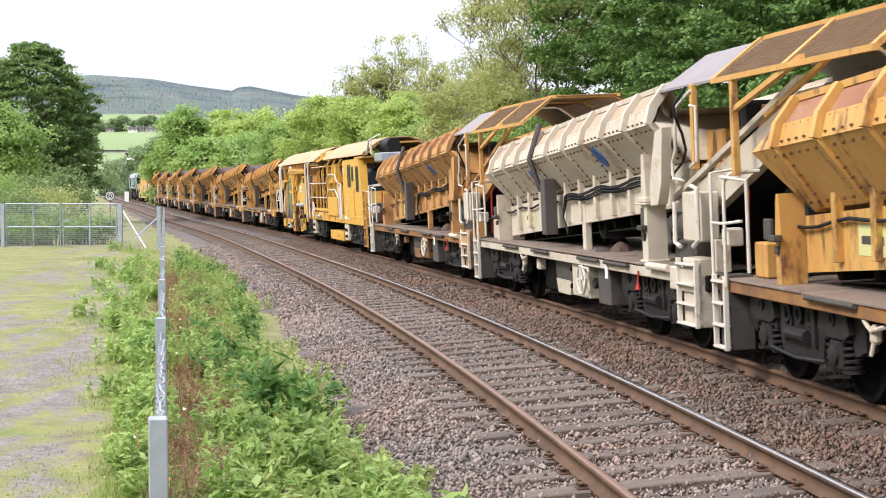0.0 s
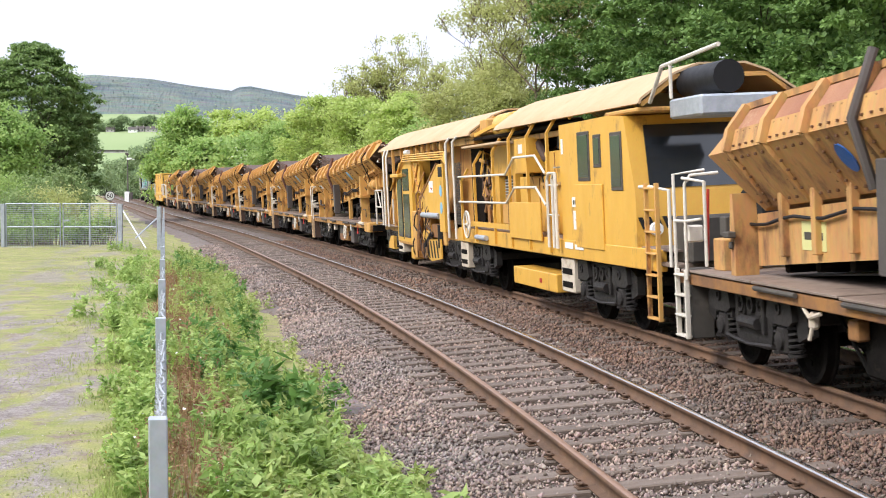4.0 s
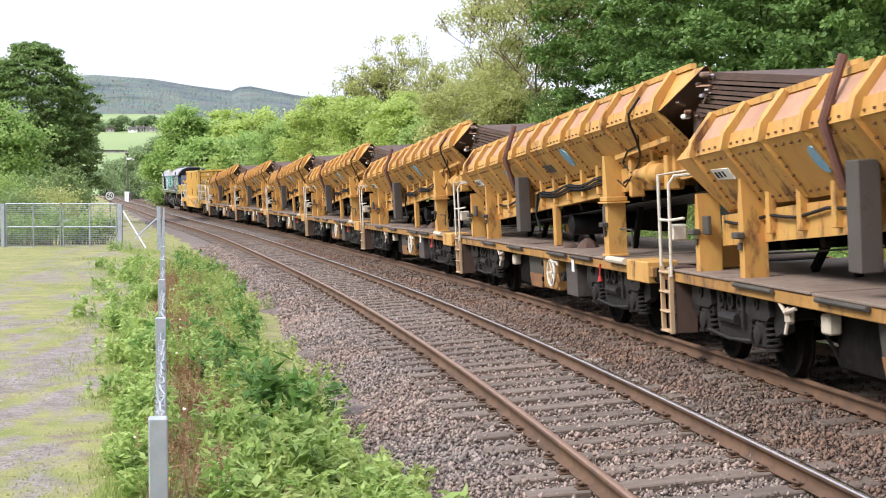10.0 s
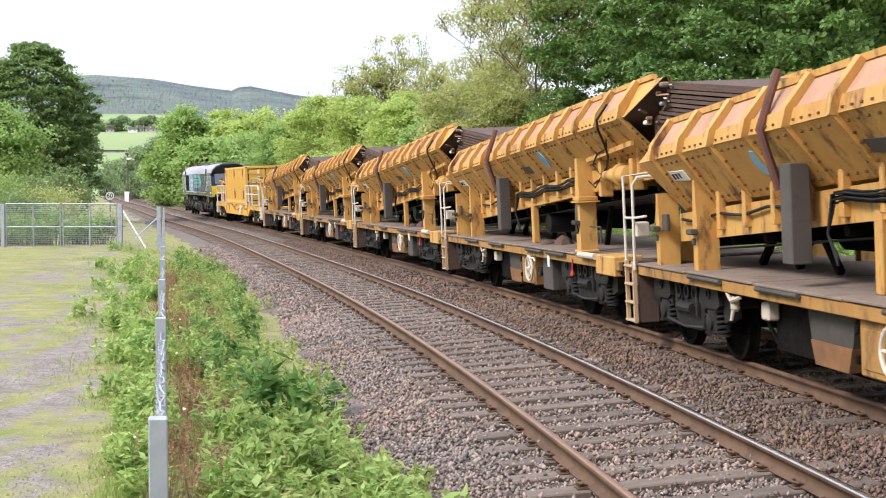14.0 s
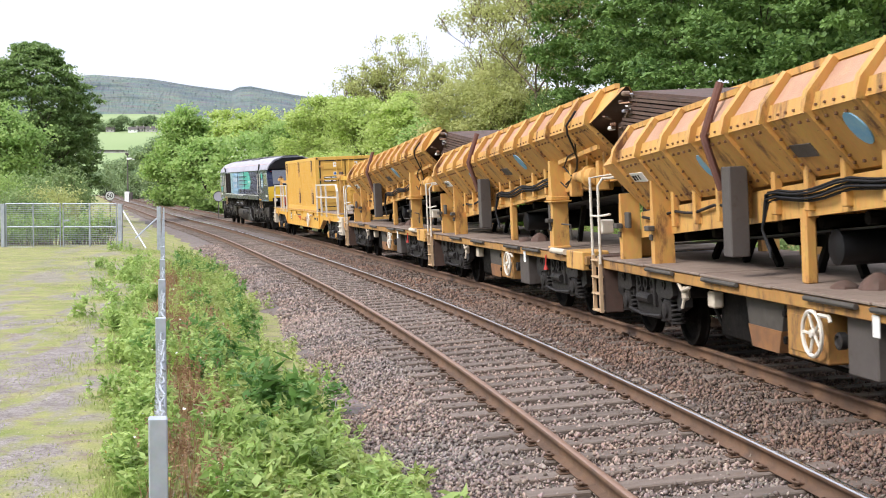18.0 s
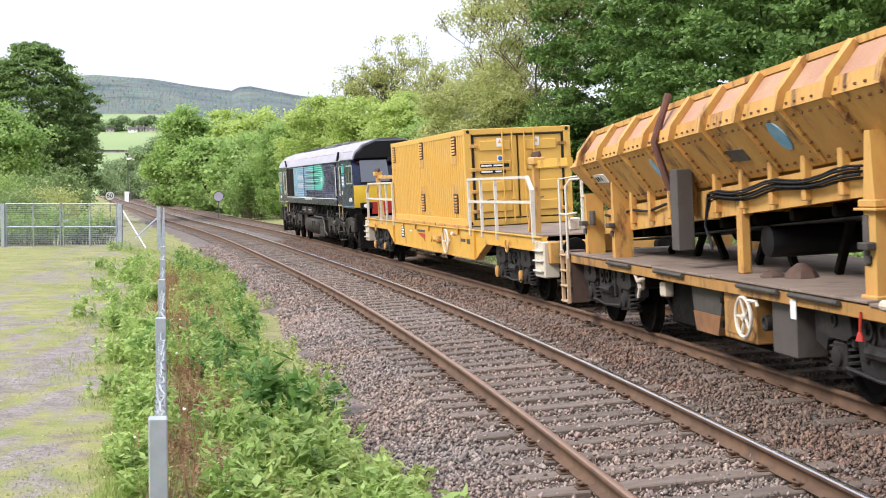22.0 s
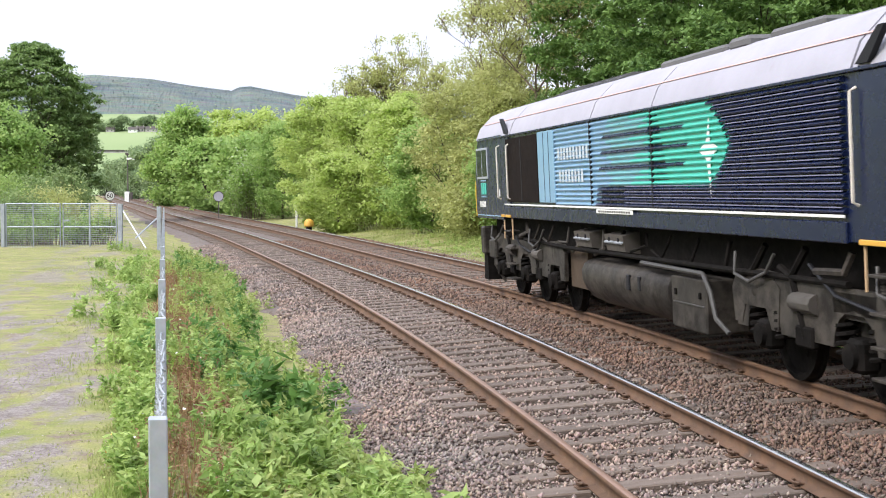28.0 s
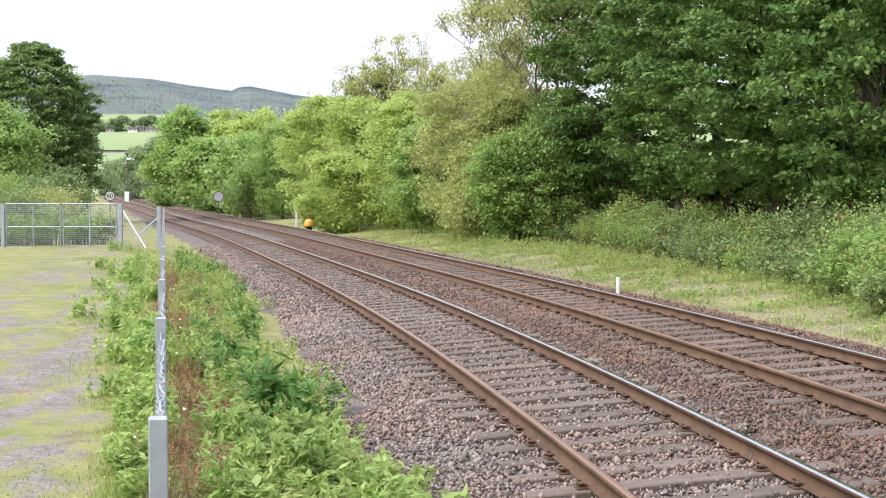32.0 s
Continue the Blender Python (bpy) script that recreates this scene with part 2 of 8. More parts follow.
M_DECK = material("worn_deck_plate", (0.20, 0.147, 0.118), 0.75, other=(0.265, 0.205, 0.165), size=1.2, amount=0.9, stain=(0.11, 0.075, 0.055), stain_at=(0.5, 0.75), bump=0.3)
M_STEEL = material("galvanised_steel", (0.36, 0.39, 0.44), 0.45, 0.35, other=(0.48, 0.51, 0.56), size=9, amount=0.8, bump=0.08)
M_WHITE = material("white_handrail_paint", (0.66, 0.62, 0.55), 0.5, other=(0.54, 0.48, 0.40), size=4, stain=(0.30, 0.22, 0.15), stain_at=(0.58, 0.76), stain_size=6, bump=0.03)
M_GREYBOX = material("grey_painted_box", (0.085, 0.074, 0.070), 0.6, other=(0.12, 0.103, 0.095), stain=(0.055, 0.04, 0.032), spec=0.25)
M_SLAT = material("dark_brown_slats_and_shade", (0.070, 0.045, 0.035), 0.8, other=(0.11, 0.06, 0.045), size=3, amount=0.9)
M_BLUE = material("pale_blue_sign", (0.17, 0.42, 0.66), 0.5, other=(0.36, 0.58, 0.70), size=8)
M_SIGNBLUE = material("sign_blue", (0.02, 0.12, 0.42), 0.45)
M_SIGNWHITE = material("sign_white", (0.78, 0.78, 0.76), 0.5, other=(0.68, 0.67, 0.64), size=5)
M_INK = material("dark_lettering", (0.018, 0.018, 0.021), 0.6, spec=0.2)
M_RED = material("red_paint", (0.45, 0.03, 0.02), 0.5)
M_PINK = material("faded_red_line", (0.60, 0.38, 0.34), 0.5)
M_GLASS = material("dark_window_glass", (0.02, 0.024, 0.03), 0.04, bump=0, grain=0.0, ior=1.7)
M_SCREEN = material("windscreen_glass", (0.03, 0.035, 0.05), 0.03, bump=0, grain=0.0, ior=2.0)
# lilac paint in place of sky highlights on the loco's ribs
M_RIBGLINT = material("lilac_rib_glint", (0.21, 0.21, 0.33), 0.3, other=(0.16, 0.16, 0.27), bump=0.02)
M_NAVY = material("navy_blue_paint", (0.006, 0.011, 0.040), 0.28, other=(0.007, 0.013, 0.047), stain=(0.02, 0.02, 0.03), stain_at=(0.68, 0.9), bump=0.02, ior=1.42)
M_PALELETTER = material("pale_grey_lettering", (0.56, 0.60, 0.64), 0.5, other=(0.42, 0.48, 0.55), size=6)
M_LEMON = material("warning_yellow", (0.72, 0.46, 0.035), 0.4, other=(0.66, 0.41, 0.03), bump=0.02)
M_SEA = material("sea_blue_livery", (0.17, 0.47, 0.50), 0.35, other=(0.14, 0.42, 0.46), bump=0.02, coat=0.4)
M_GREYPIPE = material("grey_hose", (0.060, 0.057, 0.054), 0.5, other=(0.04, 0.038, 0.036), size=5)
M_GUARD = material("brown_dirt_guard", (0.062, 0.044, 0.031), 0.75, other=(0.090, 0.064, 0.045), size=2, amount=0.9, spec=0.25)
M_ROOF = material("dusty_pale_grey_roof", (0.37, 0.36, 0.415), 0.6, other=(0.31, 0.30, 0.345), size=1.0, amount=0.7, stain=(0.25, 0.23, 0.23), stain_at=(0.62, 0.85), bump=0.05)
M_LOCOROOF = material("soot_grey_roof", (0.10, 0.10, 0.10), 0.7, other=(0.15, 0.14, 0.14))
M_VISOR = material("black_cab_visor", (0.012, 0.012, 0.016), 0.5, other=(0.018, 0.018, 0.024), spec=0.3)
M_LIGHTBLUE = material("light_blue_panel", (0.23, 0.41, 0.59), 0.35, other=(0.20, 0.37, 0.54), bump=0.02, coat=0.4)
M_GREEN = material("turquoise_livery", (0.07, 0.50, 0.40), 0.4, other=(0.06, 0.45, 0.36), bump=0.02)
# dark brown grille; also the painted shade of bays and gaps
M_GRILLE_SHADE = material("dark_grille_and_shade", (0.014, 0.011, 0.010), 0.85, other=(0.024, 0.018, 0.015), size=3, bump=0.3, spec=0.05)
M_LOCOGREY = material("loco_bogie_grey", (0.034, 0.031, 0.028), 0.6, other=(0.075, 0.064, 0.054), size=1.8, amount=0.9, stain=(0.018, 0.015, 0.013), stain_at=(0.46, 0.62), stain_size=3, spec=0.25)
M_BEIGE = material("faded_cream_yellow_roof", (0.52, 0.365, 0.225), 0.8, other=(0.45, 0.30, 0.165), size=1.2, amount=0.8, stain=(0.40, 0.25, 0.11), stain_at=(0.6, 0.82), stain_size=3)
M_RAIL = material("rusty_rail", (0.088, 0.050, 0.031), 0.75, other=(0.155, 0.083, 0.045), size=3, amount=0.9, bump=0.2)
M_HEAD = material("polished_rail_head", (0.55, 0.54, 0.54), 0.22, 0.9, other=(0.45, 0.43, 0.42), size=2, bump=0.03)
M_HEADRUST = material("brown_rail_head", (0.25, 0.145, 0.095), 0.45, 0.3, other=(0.31, 0.19, 0.13), size=2, bump=0.05)
M_SLEEPER = material("weathered_sleeper", (0.125, 0.096, 0.078), 0.85, other=(0.195, 0.155, 0.128), size=1.5, amount=0.9, stain=(0.10, 0.065, 0.045), stain_at=(0.5, 0.72), stain_size=3, stretch=(1, 6, 6), bump=0.5, bump_size=14, vary=0.18)
M_BALLAST = material("ballast_bed", (0.125, 0.100, 0.087), 0.9, other=(0.175, 0.142, 0.125), size=0.8, amount=0.8, stain=(0.085, 0.055, 0.042), stain_at=(0.5, 0.75), stain_size=9, grain=0.55, grain_size=22, bump=1.0, bump_size=24)
M_STONE = material("ballast_stone", (0.232, 0.192, 0.172), 0.85, other=(0.285, 0.20, 0.158), size=0.45, amount=0.75, grain=0.3, grain_size=30, bump=0.3, island=0.6)
M_BARK = material("tree_bark", (0.075, 0.058, 0.042), 0.9, other=(0.12, 0.10, 0.075), stretch=(4, 4, 1), size=3, amount=0.9, bump=0.6, bump_size=12)
M_TWIG = material("pale_twig", (0.19, 0.145, 0.105), 0.9, other=(0.25, 0.20, 0.15), size=3, bump=0.2)
M_BROWNTWIG = material("brown_twig", (0.125, 0.088, 0.062), 0.9, other=(0.18, 0.13, 0.095), size=3, bump=0.2)
M_CONC = material("pale_concrete", (0.42, 0.40, 0.37), 0.8)
L_DARK = leaf_material("sycamore_leaf", (0.052, 0.120, 0.030), (0.245, 0.38, 0.110), 0.40, size=0.9)
L_MID = leaf_material("spring_leaf", (0.19, 0.33, 0.085), (0.45, 0.585, 0.20), 0.5)
L_LIME = leaf_material("lime_leaf", (0.34, 0.46, 0.095), (0.57, 0.66, 0.24), 0.5)
L_PALE = leaf_material("pale_spring_leaf", (0.34, 0.38, 0.12), (0.59, 0.605, 0.27), 0.5)
L_FAR = leaf_material("far_tree_leaf", (0.18, 0.27, 0.13), (0.34, 0.43, 0.22), 0.45, size=0.3)
L_BLOSSOM = leaf_material("hawthorn_blossom", (0.40, 0.46, 0.30), (0.72, 0.74, 0.62), 0.3)
L_WEED = leaf_material("weed_leaf", (0.23, 0.33, 0.078), (0.52, 0.585, 0.22), 0.5, size=1.5)
L_DOCK = leaf_material("broad_weed_leaf", (0.17, 0.28, 0.065), (0.42, 0.54, 0.18), 0.45, size=2)
L_BRAMBLE = leaf_material("bramble_leaf", (0.105, 0.185, 0.058), (0.36, 0.45, 0.19), 0.4, size=1.6)
L_GRASS = leaf_material("grass_blade", (0.24, 0.31, 0.09), (0.49, 0.50, 0.22), 0.5, size=1.2)
L_DEEP = leaf_material("deep_green_leaf", (0.075, 0.19, 0.042), (0.23, 0.40, 0.11), 0.4, size=3)
L_LUSH = leaf_material("lush_leaf", (0.20, 0.335, 0.075), (0.53, 0.65, 0.23), 0.45, size=2.5)
L_DRY = leaf_material("dry_stem", (0.26, 0.13, 0.07), (0.42, 0.27, 0.15), 0.3)
L_RED = leaf_material("red_shoot", (0.30, 0.10, 0.05), (0.45, 0.20, 0.10), 0.3)
M_LANE = material("lane_gravel", (0.34, 0.30, 0.28), 0.9, other=(0.26, 0.22, 0.20), island=0.5)
M_PANE = material("dark_blue_grey_glass", (0.020, 0.027, 0.033), 0.06, other=(0.03, 0.038, 0.044), bump=0, ior=1.6)
L_ASH = leaf_material("ash_leaf", (0.085, 0.155, 0.045), (0.285, 0.40, 0.14), 0.45)
M_BOARD = material("weathered_board", (0.17, 0.115, 0.085), 0.85, other=(0.25, 0.17, 0.12), size=3, amount=0.9)
M_SOLE = material("dirty_yellow_sole_bar", (0.45, 0.24, 0.065), 0.7, other=(0.33, 0.165, 0.05), size=1.6, amount=0.9, stain=(0.11, 0.06, 0.035), stain_at=(0.52, 0.66), stain_size=3.5, stretch=(1, 1, 0.4), grain=0.25)
M_DARKBOARD = material("dark_brown_board", (0.095, 0.060, 0.048), 0.8, other=(0.13, 0.082, 0.062), size=3, amount=0.9)
M_PALEYELLOW = material("pale_yellow_plate", (0.62, 0.60, 0.27), 0.5, other=(0.55, 0.52, 0.22))
M_MESH = material("tan_rusty_mesh", (0.21, 0.130, 0.072), 0.8, other=(0.15, 0.085, 0.045), size=3)
M_TAN = material("rust_brown_paint", (0.53, 0.295, 0.105), 0.75, other=(0.42, 0.21, 0.08), size=1.0, amount=0.9, stain=(0.16, 0.075, 0.04), stain_at=(0.5, 0.68), stain_size=2.2, stretch=(1.4, 1, 0.4), grain=0.25, grain_size=14, bump=0.1)
M_FLUE = material("dark_red_rust_pipe", (0.105, 0.043, 0.034), 0.75, other=(0.15, 0.065, 0.045), size=4, amount=0.9)
M_BOLT = material("rusty_bolt_heads", (0.115, 0.052, 0.022), 0.8, other=(0.17, 0.08, 0.035), size=5, bump=0)
M_BOGIE = material("cast_bogie_grey", (0.021, 0.0195, 0.0195), 0.55, other=(0.036, 0.032, 0.031), size=6, amount=0.9, stain=(0.075, 0.058, 0.045), stain_at=(0.6, 0.75), stain_size=7, bump=0.2, spec=0.18)
M_CANOPY = material("grey_canopy_sheet", (0.27, 0.24, 0.245), 0.7, other=(0.33, 0.29, 0.285), size=1.5, stain=(0.20, 0.13, 0.10), stain_at=(0.58, 0.75), spec=0.3)
M_TOPRED = material("red_brown_rust_plate", (0.38, 0.19, 0.11), 0.9, other=(0.27, 0.115, 0.065), size=1.4, amount=0.9, stain=(0.46, 0.30, 0.18), stain_at=(0.55, 0.75), stain_size=3, bump=0.25)
M_STONE2 = material("iron_brown_stone", (0.148, 0.104, 0.082), 0.85, other=(0.195, 0.110, 0.074), size=0.45, amount=0.8, grain=0.3, grain_size=30, bump=0.3, island=0.6)
# ---- the ground: one sheet to the horizon ----
def smooth(a, b, x):
    k = np.clip((x - a) / (b - a), 0, 1)
    return k * k * (3 - 2 * k)


def ripple(x, y, f):
    return (np.sin(x * f + 1.3 * np.sin(y * f * 0.7)) + np.sin(y * f * 1.3 + 2 + 1.1 * np.sin(x * f * 0.6))) / 2


def land(x, y, sq=None):
    """Height of the ground."""
    x, y = np.asarray(x, float), np.asarray(y, float)
    s, q = beside(np.stack([x.ravel(), y.ravel()], -1)) if sq is None else sq
    s, q = s.reshape(x.shape), q.reshape(x.shape)
    z = np.where(q < 0, -0.42 + 0.44 * smooth(-2.7, -4.3, q), -0.30 + 0.32 * smooth(6.3, 10, q) + 0.9 * smooth(10, 40, q))
    near = 1 - smooth(60, 200, np.abs(q))
    z = z + rise(np.clip(s, -200, 280)) * near
    z = z + 0.05 * ripple(x, y, 0.9) * smooth(3.2, 5, np.abs(q - 1.6)) * near
    far = smooth(330, 900, y)
    z = z - 6 * far * (1 - near) + 97 * smooth(560, 1750, y) * (1 - smooth(2600, 3600, y) * 0.3)
    return z


def wide(lo, hi, n, k):
    t = np.linspace(-1, 1, n)
    v = np.sinh(k * t) / np.sinh(k)
    return np.where(v < 0, -v * lo, v * hi)


gx = wide(-3800, 3800, 181, 8.3)
gy = np.concatenate([np.linspace(-300, -12, 30), np.linspace(-10, 60, 141), 60 + np.cumsum(np.geomspace(0.6, 160, 90))])
GX, GY = np.meshgrid(gx, gy)
GZ = land(GX, GY)
ids = np.arange(GX.size).reshape(GX.shape)
quads = np.stack([ids[:-1, :-1], ids[:-1, 1:], ids[1:, 1:], ids[1:, :-1]], -1).reshape(-1, 4)


def ground_material():
    m = bpy.data.materials.new("lineside_ground")
    m.use_nodes = True
    n, l = m.node_tree.nodes, m.node_tree.links
    b = n["Principled BSDF"]
    b.inputs["Roughness"].default_value = 0.95
    b.inputs["Specular IOR Level"].default_value = 0.15
    co = n.new("ShaderNodeTexCoord")

    def tex(size, detail=5):
        t = n.new("ShaderNodeTexNoise")
        t.inputs["Scale"].default_value, t.inputs["Detail"].default_value, t.inputs["Roughness"].default_value = size, detail, 0.65
        l.new(co.outputs["Object"], t.inputs["Vector"])
        return t.outputs[0]

    def ramp(src, a, c, hi=1.0):
        r = n.new("ShaderNodeMapRange")
        r.inputs[1].default_value, r.inputs[2].default_value, r.inputs[4].default_value = a, c, hi
        l.new(src, r.inputs[0])
        return r.outputs[0]

    def mix(fac, a, c, mode="MIX"):
        x = n.new("ShaderNodeMixRGB")
        x.blend_type = mode
        for i, val in ((0, fac), (1, a), (2, c)):
            if isinstance(val, bpy.types.NodeSocket):
                l.new(val, x.inputs[i])
            else:
                x.inputs[i].default_value = val if i == 0 else (*val, 1)
        return x.outputs[0]

    grass = mix(ramp(tex(1.2), 0.35, 0.65), (0.20, 0.232, 0.068), (0.325, 0.31, 0.135))
    grass = mix(ramp(tex(6), 0.52, 0.74), grass, (0.29, 0.235, 0.17))
    grass = mix(ramp(tex(2.3), 0.53, 0.66), grass, (0.22, 0.172, 0.138))
    grass = mix(0.6, grass, tex(55, 3), "OVERLAY")
    track = mix(ramp(tex(3), 0.35, 0.65), (0.215, 0.185, 0.175), (0.335, 0.30, 0.285))
    track = mix(ramp(tex(26, 4), 0.5, 0.68), track, (0.13, 0.108, 0.098))
    track = mix(ramp(tex(11, 6), 0.5, 0.72), track, (0.19, 0.155, 0.135))
    track = mix(0.8, track, tex(70, 3), "OVERLAY")
    # the worn lane lies along the fence, on the side away from the rails
    sep = n.new("ShaderNodeSeparateXYZ")
    l.new(co.outputs["Object"], sep.inputs[0])
    ln = n.new("ShaderNodeMath")
    ln.operation = "MULTIPLY_ADD"
    l.new(sep.outputs[1], ln.inputs[0])
    ln.inputs[1].default_value = 0.2045
    l.new(sep.outputs[0], ln.inputs[2])
    off = n.new("ShaderNodeMath")
    off.operation = "MULTIPLY_ADD"
    l.new(tex(0.55, 6), off.inputs[0])
    off.inputs[1].default_value = 2.2
    l.new(ln.outputs[0], off.inputs[2])
    lane = ramp(off.outputs[0], 0.45, 0.05)
    lane2 = ramp(off.outputs[0], -3.0, -2.4)
    mm = n.new("ShaderNodeMath")
    mm.operation = "MULTIPLY"
    l.new(lane, mm.inputs[0])
    l.new(lane2, mm.inputs[1])
    mossy = n.new("ShaderNodeMath")
    mossy.operation = "MULTIPLY"
    l.new(mm.outputs[0], mossy.inputs[0])
    drawn = n.new("ShaderNodeMapping")
    drawn.inputs["Scale"].default_value = (1.0, 0.32, 1.0)
    l.new(co.outputs["Object"], drawn.inputs["Vector"])
    worn = n.new("ShaderNodeTexNoise")
    worn.inputs["Scale"].default_value, worn.inputs["Detail"].default_value, worn.inputs["Roughness"].default_value = 0.75, 8, 0.68
    l.new(drawn.outputs[0], worn.inputs["Vector"])
    l.new(ramp(worn.outputs[0], 0.54, 0.47), mossy.inputs[1])
    nearby = n.new("ShaderNodeMapRange")
    nearby.inputs[1].default_value, nearby.inputs[2].default_value, nearby.inputs[3].default_value, nearby.inputs[4].default_value = 22, 44, 1, 0.55
    l.new(sep.outputs[1], nearby.inputs[0])
    m3 = n.new("ShaderNodeMath")
    m3.operation = "MULTIPLY"
    l.new(mossy.outputs[0], m3.inputs[0])
    l.new(nearby.outputs[0], m3.inputs[1])
    col = mix(m3.outputs[0], grass, track)
    # far fields and pasture
    fld = n.new("ShaderNodeTexVoronoi")
    fld.inputs["Scale"].default_value = 0.006
    l.new(co.outputs["Object"], fld.inputs["Vector"])
    field = mix(ramp(fld.outputs["Distance"], 0.2, 0.9), (0.21, 0.285, 0.125), (0.28, 0.345, 0.17))
    farm = n.new("ShaderNodeMapRange")
    farm.inputs[1].default_value, farm.inputs[2].default_value = 260, 420
    l.new(sep.outputs[1], farm.inputs[0])
    col = mix(farm.outputs[0], col, field)
    l.new(col, b.inputs["Base Color"])
    bp = n.new("ShaderNodeBump")
    bp.inputs["Strength"].default_value, bp.inputs["Distance"].default_value = 0.6, 0.03
    l.new(tex(28, 5), bp.inputs["Height"])
    l.new(bp.outputs[0], b.inputs["Normal"])
    return m


ground = tagged(new("ground", quick_mesh("ground", np.stack([GX, GY, GZ], -1).reshape(-1, 3), quads, ground_material())),
                "grassy lineside ground with a worn gravel lane", "ground", kind="structure")

# ---- the wooded hill across the valley ----
ha = np.concatenate([np.linspace(-2300, -760, 60), np.linspace(-750, 40, 620), np.linspace(50, 2300, 80)])
hy = np.linspace(1480, 3000, 190)
HA, HY = np.meshgrid(ha, hy)
HX = HA / 2410 * HY


def hill(a, y):
    """Height by bearing and distance."""
    ridge = np.interp(a, [-2300, -900, -674, -614, -514, -444, -372, -358, -339, -264, -194, -24, 400, 2300], [150, 204, 215, 220, 212, 200, 191, 198, 199, 184, 173, 164, 140, 120])
    up = smooth(1480, 2500, y)
    return -4 + ridge * up**1.1


rng = np.random.default_rng(3)
wood = 0.5 + 0.5 * ripple(HX, HY * 0.45, 0.021)
canopy = rng.random(HX.shape) ** 1.5 * (0.35 + 0.6 * wood) * smooth(1600, 1700, HY)
HZ = hill(HA, HY) + canopy
HX = HX + rng.uniform(-1.2, 1.2, HX.shape)
HY = HY + rng.uniform(-3, 3, HY.shape)
ids = np.arange(HX.size).reshape(HX.shape)
quads = np.stack([ids[:-1, :-1], ids[:-1, 1:], ids[1:, 1:], ids[1:, :-1]], -1).reshape(-1, 4)
# distance haze is mixed into these bluish woodland colours
M_HILL = material("hazy_blue_woodland", (0.086, 0.112, 0.120), 1.0, other=(0.146, 0.178, 0.150), size=0.012, amount=1.0, stain=(0.056, 0.078, 0.085), stain_at=(0.48, 0.56),
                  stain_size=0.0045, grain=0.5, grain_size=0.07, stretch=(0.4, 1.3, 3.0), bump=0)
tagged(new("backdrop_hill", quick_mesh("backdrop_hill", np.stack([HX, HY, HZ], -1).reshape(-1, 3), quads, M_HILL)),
       "distant wooded hill with blue-green haze put into its colour", "hill", kind="structure")

# ---- ballast bed: swept along the line ----
PROFILE = [(-3.05, -0.62), (-2.35, -0.42), (-1.72, -0.285), (-1.25, -0.295), (-0.7525, -0.270), (0, -0.213), (0.7525, -0.165), (1.15, -0.115), (1.66, -0.13), (2.1, -0.10), (2.57, -0.075),
           (3.32, -0.055), (4.07, -0.02), (4.55, 0.03), (5.0, 0.03), (5.6, -0.10), (6.5, -0.34)]


def bed(q):
    return np.interp(q, [p[0] for p in PROFILE], [p[1] for p in PROFILE])


def build_bed():
    ss = np.concatenate([np.arange(-240, 0, 6), np.arange(0, 60, 0.25), np.arange(60, 320, 2.0)])
    qq = np.interp(np.linspace(0, 1, 65), np.linspace(0, 1, len(PROFILE)), [p[0] for p in PROFILE])
    rows = []
    r = np.random.default_rng(8)
    for s in ss:
        z = bed(qq) + r.normal(0, 0.012, len(qq)) - 0.02
        edge = 0.16 * math.sin(s * 0.9) + 0.1 * math.sin(s * 2.3 + 1)
        q = qq + np.where(qq < -1.9, edge, 0) + np.where(qq > 5.2, -edge, 0)
        rows.append(at(s, q, z))
    v = np.concatenate(rows)
    n = len(qq)
    ids = np.arange(len(v)).reshape(len(ss), n)
    f = np.stack([ids[:-1, :-1], ids[:-1, 1:], ids[1:, 1:], ids[1:, :-1]], -1).reshape(-1, 4)
    tagged(new("ballast_bed", quick_mesh("ballast_bed", v, f, M_BALLAST)), "brown-grey stone ballast under the two tracks", "ballast", kind="structure")


build_bed()


def lumps(name, label, c, size, seed, mat, category="ballast"):
    """Loose broken stones, each its own little lump."""
    r = np.random.default_rng(seed)
    count = len(c)
    base = np.array([(1, 0, 0), (-1, 0, 0), (0, 1, 0), (0, -1, 0), (0, 0, 1), (0, 0, -1)], float)
    tri = np.array([(0, 2, 4), (2, 1, 4), (1, 3, 4), (3, 0, 4), (2, 0, 5), (1, 2, 5), (3, 1, 5), (0, 3, 5)])
    v = base[None] * r.uniform(0.65, 1.35, (count, 6, 1))
    v += r.normal(0, 0.22, v.shape)
    v *= r.uniform(size[0], size[1], (count, 1, 1)) * r.uniform(0.6, 1.25, (count, 1, 3))
    a = r.random(count) * 6.28
    ca, sa = np.cos(a)[:, None], np.sin(a)[:, None]
    x, y = v[:, :, 0] * ca - v[:, :, 1] * sa, v[:, :, 0] * sa + v[:, :, 1] * ca
    v = np.stack([x, y, v[:, :, 2]], -1) + c[:, None]
    f = (tri[None] + (np.arange(count) * 6)[:, None, None]).reshape(-1, 3)
    return tagged(new(name, quick_mesh(name, v.reshape(-1, 3), f, mat)), label, category, kind="stuff")


